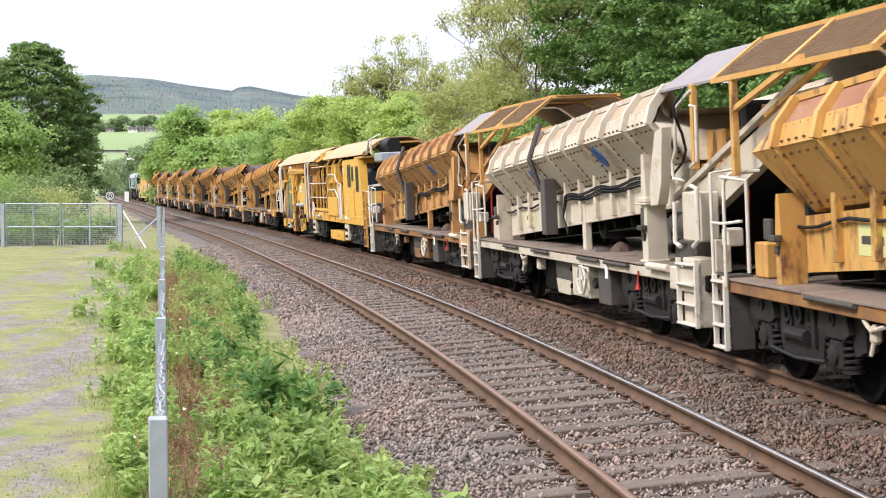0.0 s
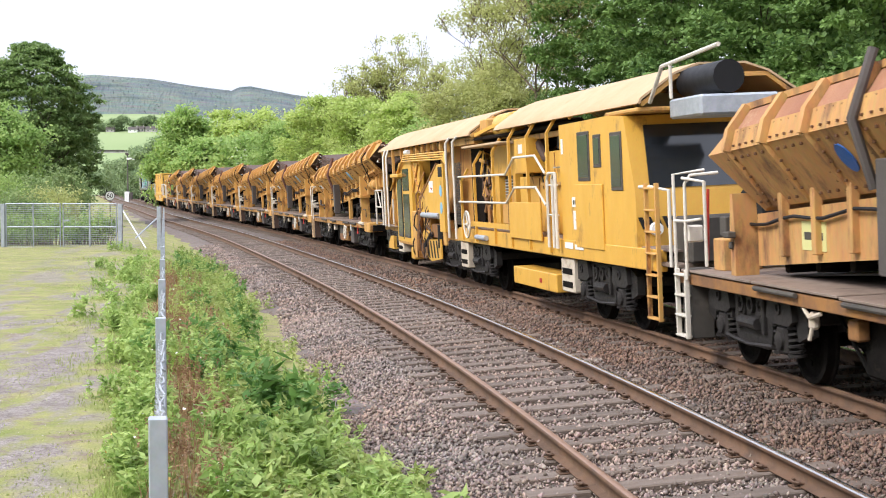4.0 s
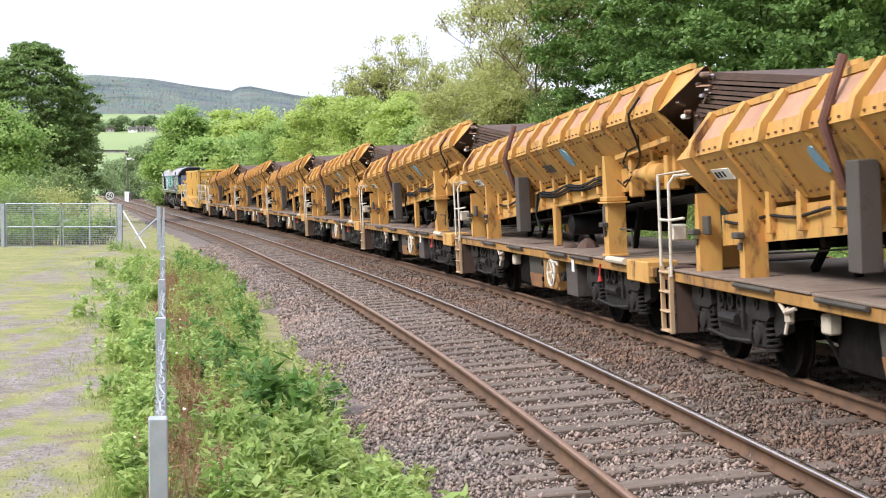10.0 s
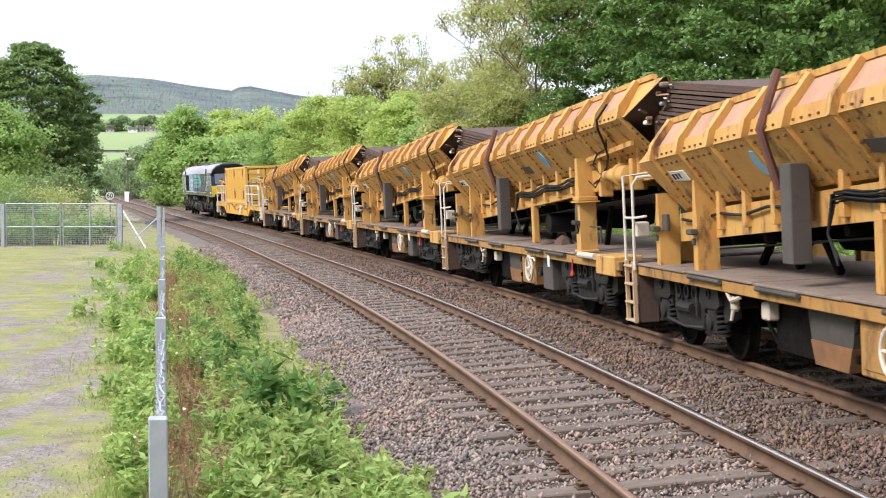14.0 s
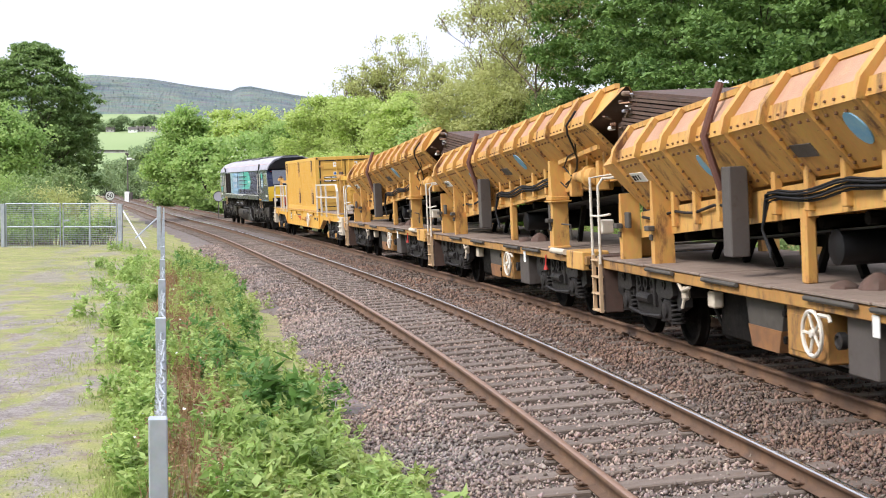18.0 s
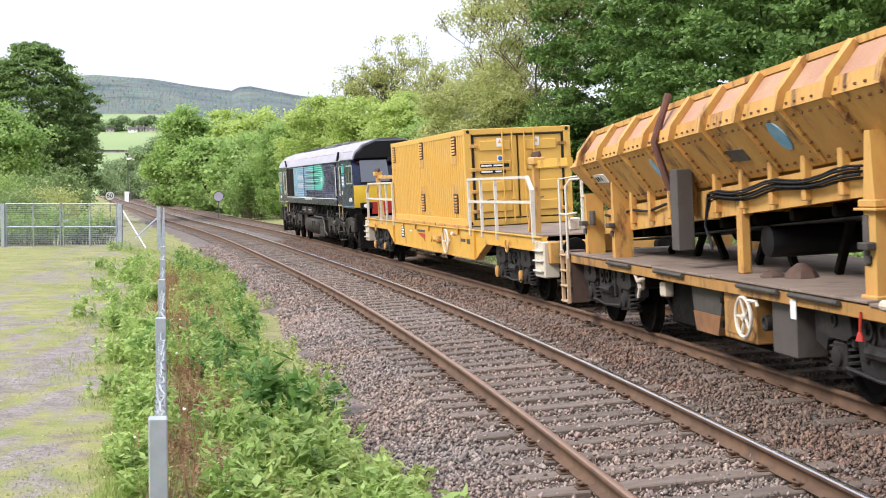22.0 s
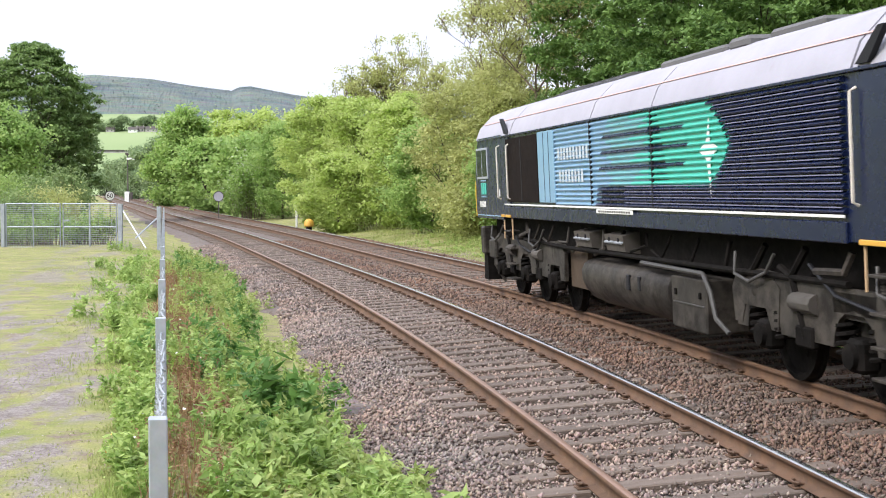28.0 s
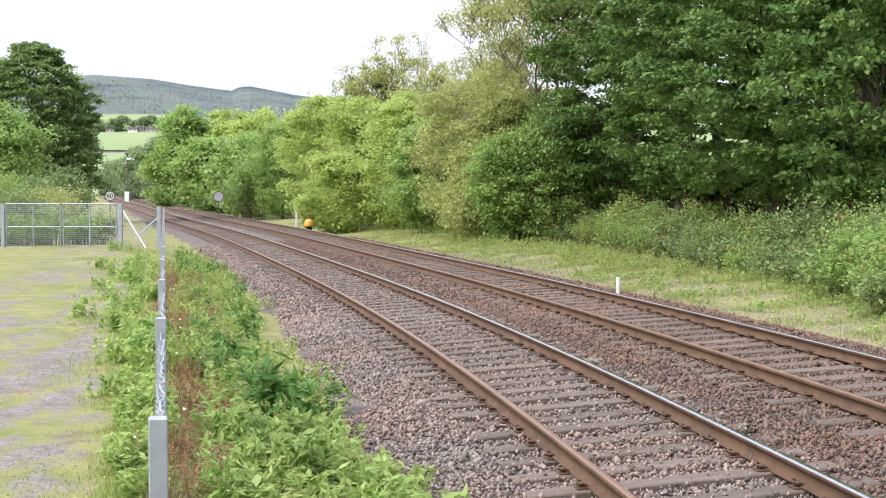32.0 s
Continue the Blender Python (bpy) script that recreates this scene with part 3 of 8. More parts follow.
def stones(name, label, s0, s1, count, seed, size=(0.018, 0.04), q0=-2.75, q1=5.7, sink=0.0, mat=None):
    r = np.random.default_rng(seed)
    s = s0 + (s1 - s0) * r.random(count)**1.25
    q = r.uniform(q0, q1, count)
    c = at(s, q, bed(q) + r.normal(0, 0.010, count) - sink)
    if q0 > 5:
        c[:, 2] = np.maximum(c[:, 2], land(c[:, 0], c[:, 1], (s, q)))
    return lumps(name, label, c, size, seed + 50, mat or M_STONE)


stones("ballast_stones", "angular brown and grey ballast stones beside and between the near rails", 4.5, 24, 40000, 5, (0.014, 0.031), -2.75, 1.0)
stones("ballast_stones", "iron-brown ballast stones under the far track", 4.5, 24, 48000, 15, (0.014, 0.031), 0.9, 5.7, 0.0, M_STONE2)
stones("ballast_stones", "angular brown and grey ballast stones along the near track", 20, 60, 17000, 6, (0.022, 0.045), -2.75, 1.0)
stones("ballast_stones", "iron-brown ballast stones further along the far track", 20, 60, 20000, 16, (0.022, 0.045), 0.9, 5.7, 0.0, M_STONE2)
stones("ballast_stones", "scattered pale stones at the grassy edge of the line", 12, 60, 9000, 7, (0.012, 0.03), 5.6, 7.4)
stones("ballast_stones", "pale gravel scattered through the grass beside the line", 12, 50, 9000, 27, (0.010, 0.024), 6.6, 8.6, 0.0, M_LANE)
stones("ballast_stones", "stones lying over the timber sleepers", 5, 40, 6500, 9, (0.012, 0.027), -1.35, 1.25, -0.045)

# ---- the two tracks ----
RAIL_PROF = [(-0.07, -0.159), (0.07, -0.159), (0.07, -0.147), (0.012, -0.128), (0.012, -0.05), (0.036, -0.036), (0.036, -0.008), (0.028, 0.0),
             (-0.028, 0.0), (-0.036, -0.008), (-0.036, -0.036), (-0.012, -0.05), (-0.012, -0.128), (-0.07, -0.147)]


def canted(s, centre, cant, lift, o, z):
    return at(s, centre + o * math.cos(cant) - z * math.sin(cant), lift + o * math.sin(cant) + z * math.cos(cant))


def rail_mesh(centre, cant, lift, o, head):
    ss = np.concatenate([np.arange(-240, -10, 8), np.arange(-10, 120, 1.0), np.arange(120, 315, 3.0)])
    rows = np.stack([canted(ss, centre, cant, lift, o + a, b) for a, b in RAIL_PROF], 1)
    n = len(RAIL_PROF)
    ids = np.arange(len(ss) * n).reshape(len(ss), n)
    nx = np.roll(ids, -1, 1)
    f = np.stack([ids[:-1], nx[:-1], nx[1:], ids[1:]], -1)
    me = quick_mesh("rail", rows.reshape(-1, 3), f.reshape(-1, 4), M_RAIL)
    me.materials.append(head)
    mi = np.zeros(f.shape[:2], np.int32)
    mi[:, 7] = 1
    mi[:, 8 if o > 0 else 6] = 1
    me.polygons.foreach_set("material_index", mi.ravel())
    return me


def sleeper_mesh():
    g = Geo().box(-1.3, 1.3, -0.125, 0.125, -0.13, 0, 0.012)
    return g.mesh("sleeper", M_SLEEPER)


def clip_mesh():
    """Cast chair and spring clip that hold the rail's foot."""
    g = Geo().box(-0.10, 0.10, -0.07, 0.07, 0.0, 0.014, 0.003)
    g.tube([(0.02, -0.05, 0.02), (0.05, -0.055, 0.05), (0.085, -0.03, 0.055), (0.09, 0.02, 0.05), (0.06, 0.055, 0.045), (0.015, 0.045, 0.03)], 0.011, 6)
    g.box(0.03, 0.08, -0.02, 0.03, 0.014, 0.05, 0.004)
    return g.mesh("rail_clip", M_RAIL)


SLEEPER, CLIP = sleeper_mesh(), clip_mesh()


def build_track(name, label, centre, cant, lift, heads, first, n_parts, n_clips):
    root = thing(name, label, "railway track", "railway tracks", "structure")
    for o, head in zip((-GAUGE / 2, GAUGE / 2), heads):
        part("rail", rail_mesh(centre, cant, lift, o, head), None, root, "rusty rail with a worn head")
    r = random.Random(int(centre * 10) + 3)
    rest = Geo()
    s = -6.0
    i = 0
    while s < 250:
        psi = float(np.interp(s, S_ALL, PSI))
        p = canted(s, centre, cant, lift, 0, -0.166)
        m = Matrix.Translation(Vector(p)) @ pose(0, 0, 0, 0, 0, math.degrees(psi) + r.uniform(-0.8, 0.8)) @ pose(r.uniform(-0.03, 0.03), 0, r.uniform(-0.012, 0.006), 0, -math.degrees(cant), 0)
        if s >= first and i < n_parts:
            o = new("sleeper", SLEEPER)
            o.parent = root
            o.matrix_local = m
            if i < n_clips:
                for side in (-1, 1):
                    for e in (-1, 1):
                        c = new("rail_clip", CLIP)
                        c.parent = root
                        c.matrix_local = m @ pose(side * GAUGE / 2 + e * 0.045, 0, 0.002, 0, 0, 0 if e > 0 else 180)
            i += 1
        else:
            co = [m @ v.co for v in SLEEPER.vertices]
            rest.add(co, [list(f.vertices) for f in SLEEPER.polygons])
        s += 0.65
    o = part("sleepers", rest, M_SLEEPER, root)
    o["kind"] = "stuff"
    return root


build_track("track_near", "rusty railway track on timber sleepers", 0.0, CANT1, 0.0, (M_HEADRUST, M_HEAD), 4.5, 120, 46)
build_track("track_far", "rusty railway track that the train runs on", SEP, CANT2, LIFT2, (M_HEADRUST, M_HEAD), 8, 110, 30)
# ---- plants ----
def leaves(centres, sizes, r, droop=0.35, fold=0.25, long=1.5):
    """Folded leaves, four corners each, as one mesh's arrays."""
    n = len(centres)
    a = r.random(n) * 2 * np.pi
    tilt = r.normal(0, 0.55, n)
    d = np.stack([np.cos(a) * np.cos(tilt), np.sin(a) * np.cos(tilt), np.sin(tilt) - droop], -1)
    d /= np.linalg.norm(d, axis=1)[:, None]
    e = np.cross(d, np.array([0, 0, 1.0]) + r.normal(0, 0.45, (n, 3)))
    e /= np.linalg.norm(e, axis=1)[:, None] + 1e-9
    up = np.cross(e, d)
    L, W = (sizes * long / 2)[:, None], (sizes / 2)[:, None]
    base, tip = centres - d * L, centres + d * L
    left, right = centres + e * W + up * W * fold, centres - e * W + up * W * fold
    v = np.stack([base, left, tip, right], 1).reshape(-1, 3)
    k = (np.arange(n) * 4)[:, None]
    return v, np.concatenate([k + [0, 1, 2], k + [0, 2, 3]])


def leaf_mesh(name, centres, sizes, r, mat, **kw):
    v, f = leaves(np.asarray(centres), np.asarray(sizes), r, **kw)
    return quick_mesh(name, v, f, mat)


def limbs(height, radius, spread, r, levels=3, first=0.3, forks=4, up=0.6, lean=0.1):
    """Trunk and branching limbs as tapered bars. Gives the bars and the tips."""
    bars, tips = [], []

    def grow(p, d, length, rad, level):
        path, rads = [p], [rad]
        n = 4
        for i in range(n):
            d = (d + Vector((r.gauss(0, 0.13), r.gauss(0, 0.13), r.gauss(0.05, 0.08)))).normalized()
            p = p + d * (length / n)
            path.append(p)
            rads.append(rad * (1 - 0.55 * (i + 1) / n))
        bars.append((path, rads, level))
        if level >= levels:
            tips.append((p, level))
            return
        for k in range(forks + (1 if level == 0 else 0)):
            a = 2 * math.pi * (k + r.random()) / forks
            side = Vector((math.cos(a), math.sin(a), 0))
            nd = (d * up + side * spread + Vector((0, 0, r.uniform(-0.05, 0.35)))).normalized()
            j = r.randint(2, n) if level else r.choice((2, 3, 4))
            grow(path[j], nd, length * r.uniform(0.5, 0.75), rads[j] * 0.62, level + 1)

    grow(Vector((0, 0, 0)), Vector((r.gauss(0, lean), r.gauss(0, lean), 1)), height * first, radius, 0)
    return bars, tips


def tree(name, label, x, y, height, wide_, mat, seed, n_leaf=9000, leaf=0.13, first=0.35, trunk=0.22, low=0.12, clump=0.8, levels=3, bark=None, twigs=False, clumps=None, open_=0.0, forks=4, flat=0.5):
    """A tapered trunk with limbs and an uneven crown of leaf clumps with gaps."""
    r, g = random.Random(seed), np.random.default_rng(seed)
    root = thing(name, label, "tree", kind="")
    root.location = (x, y, float(land(np.array([x]), np.array([y]))[0]) - 0.05)
    bars, tips = limbs(height, trunk, 0.85, r, levels, first, forks)
    top = max(p[0].z for p in tips)
    far = sorted(math.hypot(p[0].x, p[0].y) for p in tips)[int(len(tips) * 0.85)]
    kz, kx = height * 0.94 / top, wide_ * 0.46 / max(far, 0.1)
    fit = lambda p: Vector((p.x * (kx if p.z > 0.1 else 1), p.y * (kx if p.z > 0.1 else 1), p.z * kz))
    wood = Geo()
    for path, rads, level in bars:
        wood.tube([fit(p) for p in path], [max(a, 0.013 if bark else 0.007) for a in rads], 7 if level < 2 else 5, cap=False)
    part("trunk", wood, bark or M_BARK, root)
    pts = []
    for p, _ in tips:
        q = fit(p)
        h = min(0.99, max(low, q.z / height))
        lim = wide_ / 2 * (math.sin(math.pi * min(1, (h - low) / (1.02 - low)) ** 0.75)) ** 0.6 * 1.12 + 0.3
        k = min(1, lim / max(0.05, math.hypot(q.x, q.y)))
        pts.append(Vector((q.x * k, q.y * k, q.z)))
    m = clumps or max(len(pts), 60)
    # more clumps inside an uneven body
    lobes = [(r.uniform(0, 6.28), r.uniform(low + 0.15, 0.9), r.uniform(0.5, 1.0)) for _ in range(9)]
    while len(pts) < m:
        a, h = r.uniform(0, 6.28), r.uniform(low, 0.98)
        shape = (math.sin(math.pi * min(1, (h - low) / (1.02 - low)) ** 0.75)) ** 0.6
        k = max(0.55, max(w * math.cos((a - la) / 1.4) * math.exp(-((h - lh) / 0.3)**2) for la, lh, w in lobes) + 0.45)
        rad = wide_ / 2 * shape * min(1.08, k) * r.uniform(0.35, 1.0) ** 0.4
        pts.append(Vector((rad * math.cos(a), rad * math.sin(a), h * height)))
    pts = np.array([tuple(p) for p in pts])
    keep = g.random(len(pts)) > open_
    pts = pts[keep]
    w = g.uniform(0.4, 1.6, len(pts))
    pick = g.choice(len(pts), n_leaf, p=w / w.sum())
    spread = np.array([clump, clump, clump * flat]) * g.uniform(0.6, 1.25, (len(pts), 1))
    dirs = g.normal(0, 1, (n_leaf, 3))
    soft = dirs * 0.5
    dirs /= np.linalg.norm(dirs, axis=1)[:, None]
    dirs[:, 2] = np.where(g.random(n_leaf) < 0.75, np.abs(dirs[:, 2]), dirs[:, 2])
    c = pts[pick] + (dirs * g.uniform(0.3, 1.0, (n_leaf, 1)) * 0.95 if flat < 0.5 else soft * 1.05) * spread[pick]
    c[:, 2] = np.maximum(c[:, 2], 0.15)
    part("crown", leaf_mesh("crown", c, leaf * g.uniform(0.6, 1.35, n_leaf), g, mat), None, root)
    return root


def bush(name, label, x, y, height, wide_, deep, mat, seed, n_leaf=3500, leaf=0.09, stems=14, category="bush", extra=None):
    """Many stems from the ground, leaves along them, uneven outline."""
    r, g = random.Random(seed), np.random.default_rng(seed)
    root = thing(name, label, category)
    root.location = (x, y, float(land(np.array([x]), np.array([y]))[0]) - 0.04)
    wood, ends = Geo(), []
    for _ in range(stems):
        a, k = r.uniform(0, 6.28), r.random() ** 0.6
        e = Vector((math.cos(a) * k * wide_ / 2, math.sin(a) * k * deep / 2, height * r.uniform(0.55, 1.0) * (1 - 0.45 * k * k)))
        b = Vector((e.x * 0.5, e.y * 0.5, 0))
        mid = (b + e) / 2 + Vector((r.gauss(0, 0.08), r.gauss(0, 0.08), height * 0.08))
        wood.tube([b, mid, e], [0.018, 0.012, 0.006], 5, cap=False)
        for t in (0.35, 0.6, 0.8, 1.0):
            ends.append(tuple(b.lerp(mid, t * 2) if t < 0.5 else mid.lerp(e, t * 2 - 1)))
    part("stem", wood, M_TWIG, root)
    ends = np.array(ends)
    pick = g.integers(0, len(ends), n_leaf)
    c = ends[pick] + g.normal(0, 1, (n_leaf, 3)) * np.array([wide_, deep, height]) * 0.075
    c[:, 2] = np.abs(c[:, 2]) + 0.03
    part("foliage", leaf_mesh("foliage", c, leaf * g.uniform(0.6, 1.4, n_leaf), g, mat), None, root)
    if extra:
        k = int(n_leaf * 0.12)
        pick = g.integers(0, len(ends), k)
        c = ends[pick] + g.normal(0, 1, (k, 3)) * np.array([wide_, deep, height]) * 0.07 + np.array([0, 0, height * 0.05])
        c[:, 2] = np.abs(c[:, 2]) + 0.03
        part("blossom", leaf_mesh("blossom", c, leaf * 0.8 * g.uniform(0.6, 1.3, k), g, extra), None, root)
    return root


def px(x, d):
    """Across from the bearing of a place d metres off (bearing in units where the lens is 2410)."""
    return (x - 784) / 2410 * d


# dark sycamores behind the far track
for i, (bx, d, h, w) in enumerate([(1085, 57, 15, 7.2), (1205, 50, 15, 8), (1340, 43, 14.5, 7.5), (1475, 38, 14, 7.5), (1610, 33, 13, 7.0), (1290, 62, 18, 12), (1460, 60, 18, 12), (1640, 55, 18, 12)]):
    tree("sycamore_tree", "tall dark green sycamore tree in full leaf behind bushes", px(bx, d), d, h, w, L_DARK, 20 + i, 66000 if i < 5 else 20000, 0.115 if i < 5 else 0.24, 0.3, 0.26, 0.13, 0.72, clumps=560, levels=3, flat=0.49, open_=0.22)
# brown-twigged trees with thin new leaves
for i, (bx, d, h, w, n) in enumerate([(955, 59, 14.4, 6.6, 12000), (895, 62, 13.0, 5.8, 11000), (850, 68, 11.6, 5.0, 9000), (985, 66, 16.0, 6.0, 11000)]):
    tree("budding_tree", "half-bare tree with brown twigs and thin new leaves", px(bx, d), d, h, w, L_PALE, 41 + i, n, 0.085, 0.2, 0.17, 0.1, 0.5, levels=5, bark=M_BROWNTWIG, clumps=420, forks=3)
for i, (bx, d, h, w, n) in enumerate([(648, 96, 13.2, 4.4, 5600), (700, 98, 14.0, 5.0, 6600), (765, 90, 11.4, 4.4, 5200)]):
    tree("birch_tree", "slender tree with sparse pale spring leaves", px(bx, d), d, h, w, L_PALE, 45 + i, n, 0.12, 0.25, 0.10, 0.2, 0.45, levels=4, bark=M_BROWNTWIG, clumps=190, open_=0.25)
# lime green row along the line
for i, (bx, d, h, w, m) in enumerate([(560, 92, 8.6, 5.0, L_LIME), (640, 84, 8.0, 5.5, L_LIME), (705, 76, 7.2, 5.0, L_LIME), (765, 70, 5.8, 4.5, L_MID), (820, 63, 7.4, 4.2, L_PALE), (500, 104, 7.4, 5.0, L_MID), (720, 84, 8.2, 5.0, L_LIME), (600, 92, 8.4, 5.0, L_LIME),
                                      (880, 61, 7.8, 4.6, L_PALE), (965, 58, 5.6, 4.0, L_MID), (600, 78, 4.6, 4.5, L_LIME), (893, 58, 4.6, 2.6, L_MID), (1010, 58, 6.5, 4.0, L_ASH), (955, 64, 7.0, 4.0, L_MID),
                                      (930, 59, 3.6, 3.0, L_PALE), (850, 60, 3.4, 3.0, L_PALE)]):
    tree("sapling_tree", "bright green young lineside tree", px(bx, d), d, h, w, m, 60 + i, 20000, 0.125 if bx < 780 else 0.095, 0.22, 0.10, 0.04, 0.6, clumps=260, open_=0.12)
for i, (bx, d, h, w, m) in enumerate([(435, 112, 7.0, 5.5, L_MID), (380, 128, 7.2, 6.5, L_MID), (334, 150, 11.2, 7, L_MID), (305, 152, 8.0, 6, L_MID), (292, 178, 8.8, 7, L_FAR), (252, 215, 8.4, 8, L_FAR),
                                      (470, 150, 10.5, 9, L_LIME), (400, 175, 12, 10, L_LIME), (540, 130, 9.5, 8, L_LIME), (222, 262, 7.5, 9, L_FAR), (192, 290, 5.6, 9, L_FAR), (450, 210, 12.5, 10, L_FAR), (350, 200, 12, 10, L_FAR)]):
    tree("lineside_tree", "rounded green tree beside the railway", px(bx, d), d, h, w, m, 80 + i, 12000, 0.26, 0.2, 0.15, 0.02, 1.1, clumps=150)
bush("hawthorn", "hawthorn bush covered in white blossom", px(442, 106), 106, 5.8, 5.0, 4.5, L_MID, 101, 7000, 0.15, 46, extra=L_BLOSSOM)
# left side, beyond the gate
tree("ash_tree", "large dense dark green tree beyond the gate", px(66, 96), 96, 12.4, 8.6, L_ASH, 110, 52000, 0.165, 0.2, 0.25, 0.0, 0.8, clumps=700, flat=0.47)
tree("ash_tree", "lower dense dark green tree beyond the gate", px(122, 99), 99, 8.2, 5.2, L_ASH, 112, 22000, 0.165, 0.2, 0.2, 0.0, 0.8, clumps=260, flat=0.47)
tree("ash_tree", "large dense green tree beyond the gate", px(-30, 84), 84, 7.6, 6.5, L_MID, 111, 26000, 0.15, 0.2, 0.2, 0.04, 1.0, clumps=190)
for i, (bx, d, h, w, m) in enumerate([(50, 74, 3.0, 4.5, L_BRAMBLE), (110, 80, 3.4, 4.0, L_BRAMBLE), (112, 92, 3.8, 3.6, L_ASH), (5, 70, 3.0, 4.5, L_DOCK), (85, 70, 2.6, 4.0, L_PALE), (30, 66, 2.3, 4.0, L_BRAMBLE)]):
    bush("bush", "pale green bush beyond the gate", px(bx, d), d, h, w, 4, m, 120 + i, 8500, 0.10, 46)
rg = random.Random(31)
for i in range(8):
    d = rg.uniform(54.6, 57.5)
    bush("nettle_bush", "dense green nettles close behind the gate", px(-6 + i * 27, d), d, rg.uniform(1.15, 1.6), 1.5, 1.4, (L_MID, L_DOCK)[i % 2], 132 + i, 1500, 0.075, 22)
# bushes and brambles beside the far track, in a front and a back row
rb = random.Random(77)
for i in range(34):
    bx = 985 + (i // 2) * 43 + rb.uniform(-10, 10)
    d = float(np.interp(bx, [985, 1120, 1300, 1568, 1720], [59, 48, 37.5, 27, 23])) + (0, 2.2)[i % 2] + rb.uniform(-0.3, 0.4)
    bush("bramble_bush", "loose green bramble and shrub growth beside the track", px(bx, d), d, rb.uniform(0.85, 1.75) + 0.45 * (i % 2), rb.uniform(1.6, 2.7), 2.2, (L_DOCK, L_MID, L_BRAMBLE, L_BRAMBLE)[rb.randrange(4)], 140 + i, 5200, rb.uniform(0.045, 0.075), 60, extra=(L_DRY if i % 3 == 1 else None))
for i in range(9):
    s, q = 52 + i * 5 + rb.uniform(-1, 1), 11.2 + rb.uniform(-0.6, 1.2)
    p = at(s, q)
    bush("bush", "low green bush at the edge of the trees", p[0], p[1], rb.uniform(1.3, 2.2), 3.6, 2.6, (L_MID, L_LIME)[i % 2], 180 + i, 2600, 0.12, 20)

for i, bx in enumerate(range(985, 1720, 80)):
    bush("undergrowth_bush", "shaded dark undergrowth between the tree trunks", px(bx, 64), 64, 3.6 + .4 * (i % 3), 4.5, 3.0, L_DARK, 500 + i, 3200, 0.16, 34)


# ---- grass and weeds ----
def blades(name, label, pts, height, width, mat, seed, bend=0.35):
    """Single blades, each a bent strip of two faces."""
    g = np.random.default_rng(seed)
    n = len(pts)
    a = g.random(n) * 6.28
    h = height * g.uniform(0.45, 1.25, n)
    d = np.stack([np.cos(a), np.sin(a), np.zeros(n)], -1)
    e = np.stack([-np.sin(a), np.cos(a), np.zeros(n)], -1) * (width * g.uniform(0.6, 1.3, n))[:, None]
    b = bend * g.uniform(0.2, 1.6, n)
    up = np.array([0, 0, 1.0])
    mid = pts + up * (h * 0.6)[:, None] + d * (h * b * 0.3)[:, None]
    tip = pts + up * h[:, None] + d * (h * b)[:, None]
    v = np.stack([pts - e, pts + e, mid + e * 0.7, mid - e * 0.7, tip], 1).reshape(-1, 3)
    k = (np.arange(n) * 5)[:, None]
    f = np.concatenate([k + [0, 1, 2], k + [0, 2, 3], k + [3, 2, 4]])
    return tagged(new(name, quick_mesh(name, v, f, mat)), label, "grass", kind="stuff")


def scatter(n, s0, s1, q0, q1, seed, power=1.0, patch=0.0):
    g = np.random.default_rng(seed)
    s = s0 + (s1 - s0) * g.random(n)**power
    q = g.uniform(q0, q1, n)
    p = at(s, q)
    if patch:
        k = ripple(p[:, 0] * 1.7, p[:, 1] * 1.7, 1.0) + 0.6 * ripple(p[:, 0] * 5, p[:, 1] * 5, 1.0) + g.normal(0, 0.35, n) > patch - 0.6
        s, q, p = s[k], q[k], p[k]
    p[:, 2] = land(p[:, 0], p[:, 1], (s, q)) - 0.01
    return p


FENCE_K, FENCE_X = -0.2045, -0.02


def verge(n, d0, d1, a0, a1, seed, power=1.0):
    """Places between the fence and the ballast: d ahead, a metres right of the fence."""
    g = np.random.default_rng(seed)
    d = d0 + (d1 - d0) * g.random(n)**power
    a = a0 + (a1 - a0) * g.random(n)
    x = FENCE_X + FENCE_K * d + a
    p = np.stack([x, d, np.zeros(n)], -1)
    p[:, 2] = land(p[:, 0], p[:, 1]) - 0.01
    return p


def lane_side(n, d0, d1, seed, k):
    """Places on the lane side of the fence, in a strip that widens with the distance."""
    g = np.random.default_rng(seed)
    d = d0 + (d1 - d0) * g.random(n)**1.5
    w = k * np.interp(d, [8, 11, 17, 25, 40, 60], [0.42, 0.5, 0.75, 1.6, 2.4, 2.6]) * (0.8 + 0.25 * np.sin(d * 0.9) + 0.15 * np.sin(d * 2.3))
    p = np.stack([FENCE_X + FENCE_K * d - 0.04 - w * g.random(n)**1.2, d, np.zeros(n)], -1)
    p[:, 2] = land(p[:, 0], p[:, 1]) - 0.01
    return p


def patchy(p, cut):
    """Keeps the places that fall in patches."""
    g = np.random.default_rng(len(p))
    k = ripple(p[:, 0] * 2.1, p[:, 1] * 0.9, 1.0) + 0.7 * ripple(p[:, 0] * 5.3, p[:, 1] * 2.7, 1.0) + g.normal(0, 0.3, len(p)) > cut
    return p[k]


blades("grass", "short green grass on the bank beside the far track", scatter(80000, 14, 75, 6.6, 11.0, 201, 1.4, 0.6), 0.10, 0.008, L_GRASS, 1)
blades("grass", "long pale grass under the bushes", scatter(12000, 16, 80, 8.2, 12, 202, 1.3, 0.5), 0.30, 0.008, L_GRASS, 2)
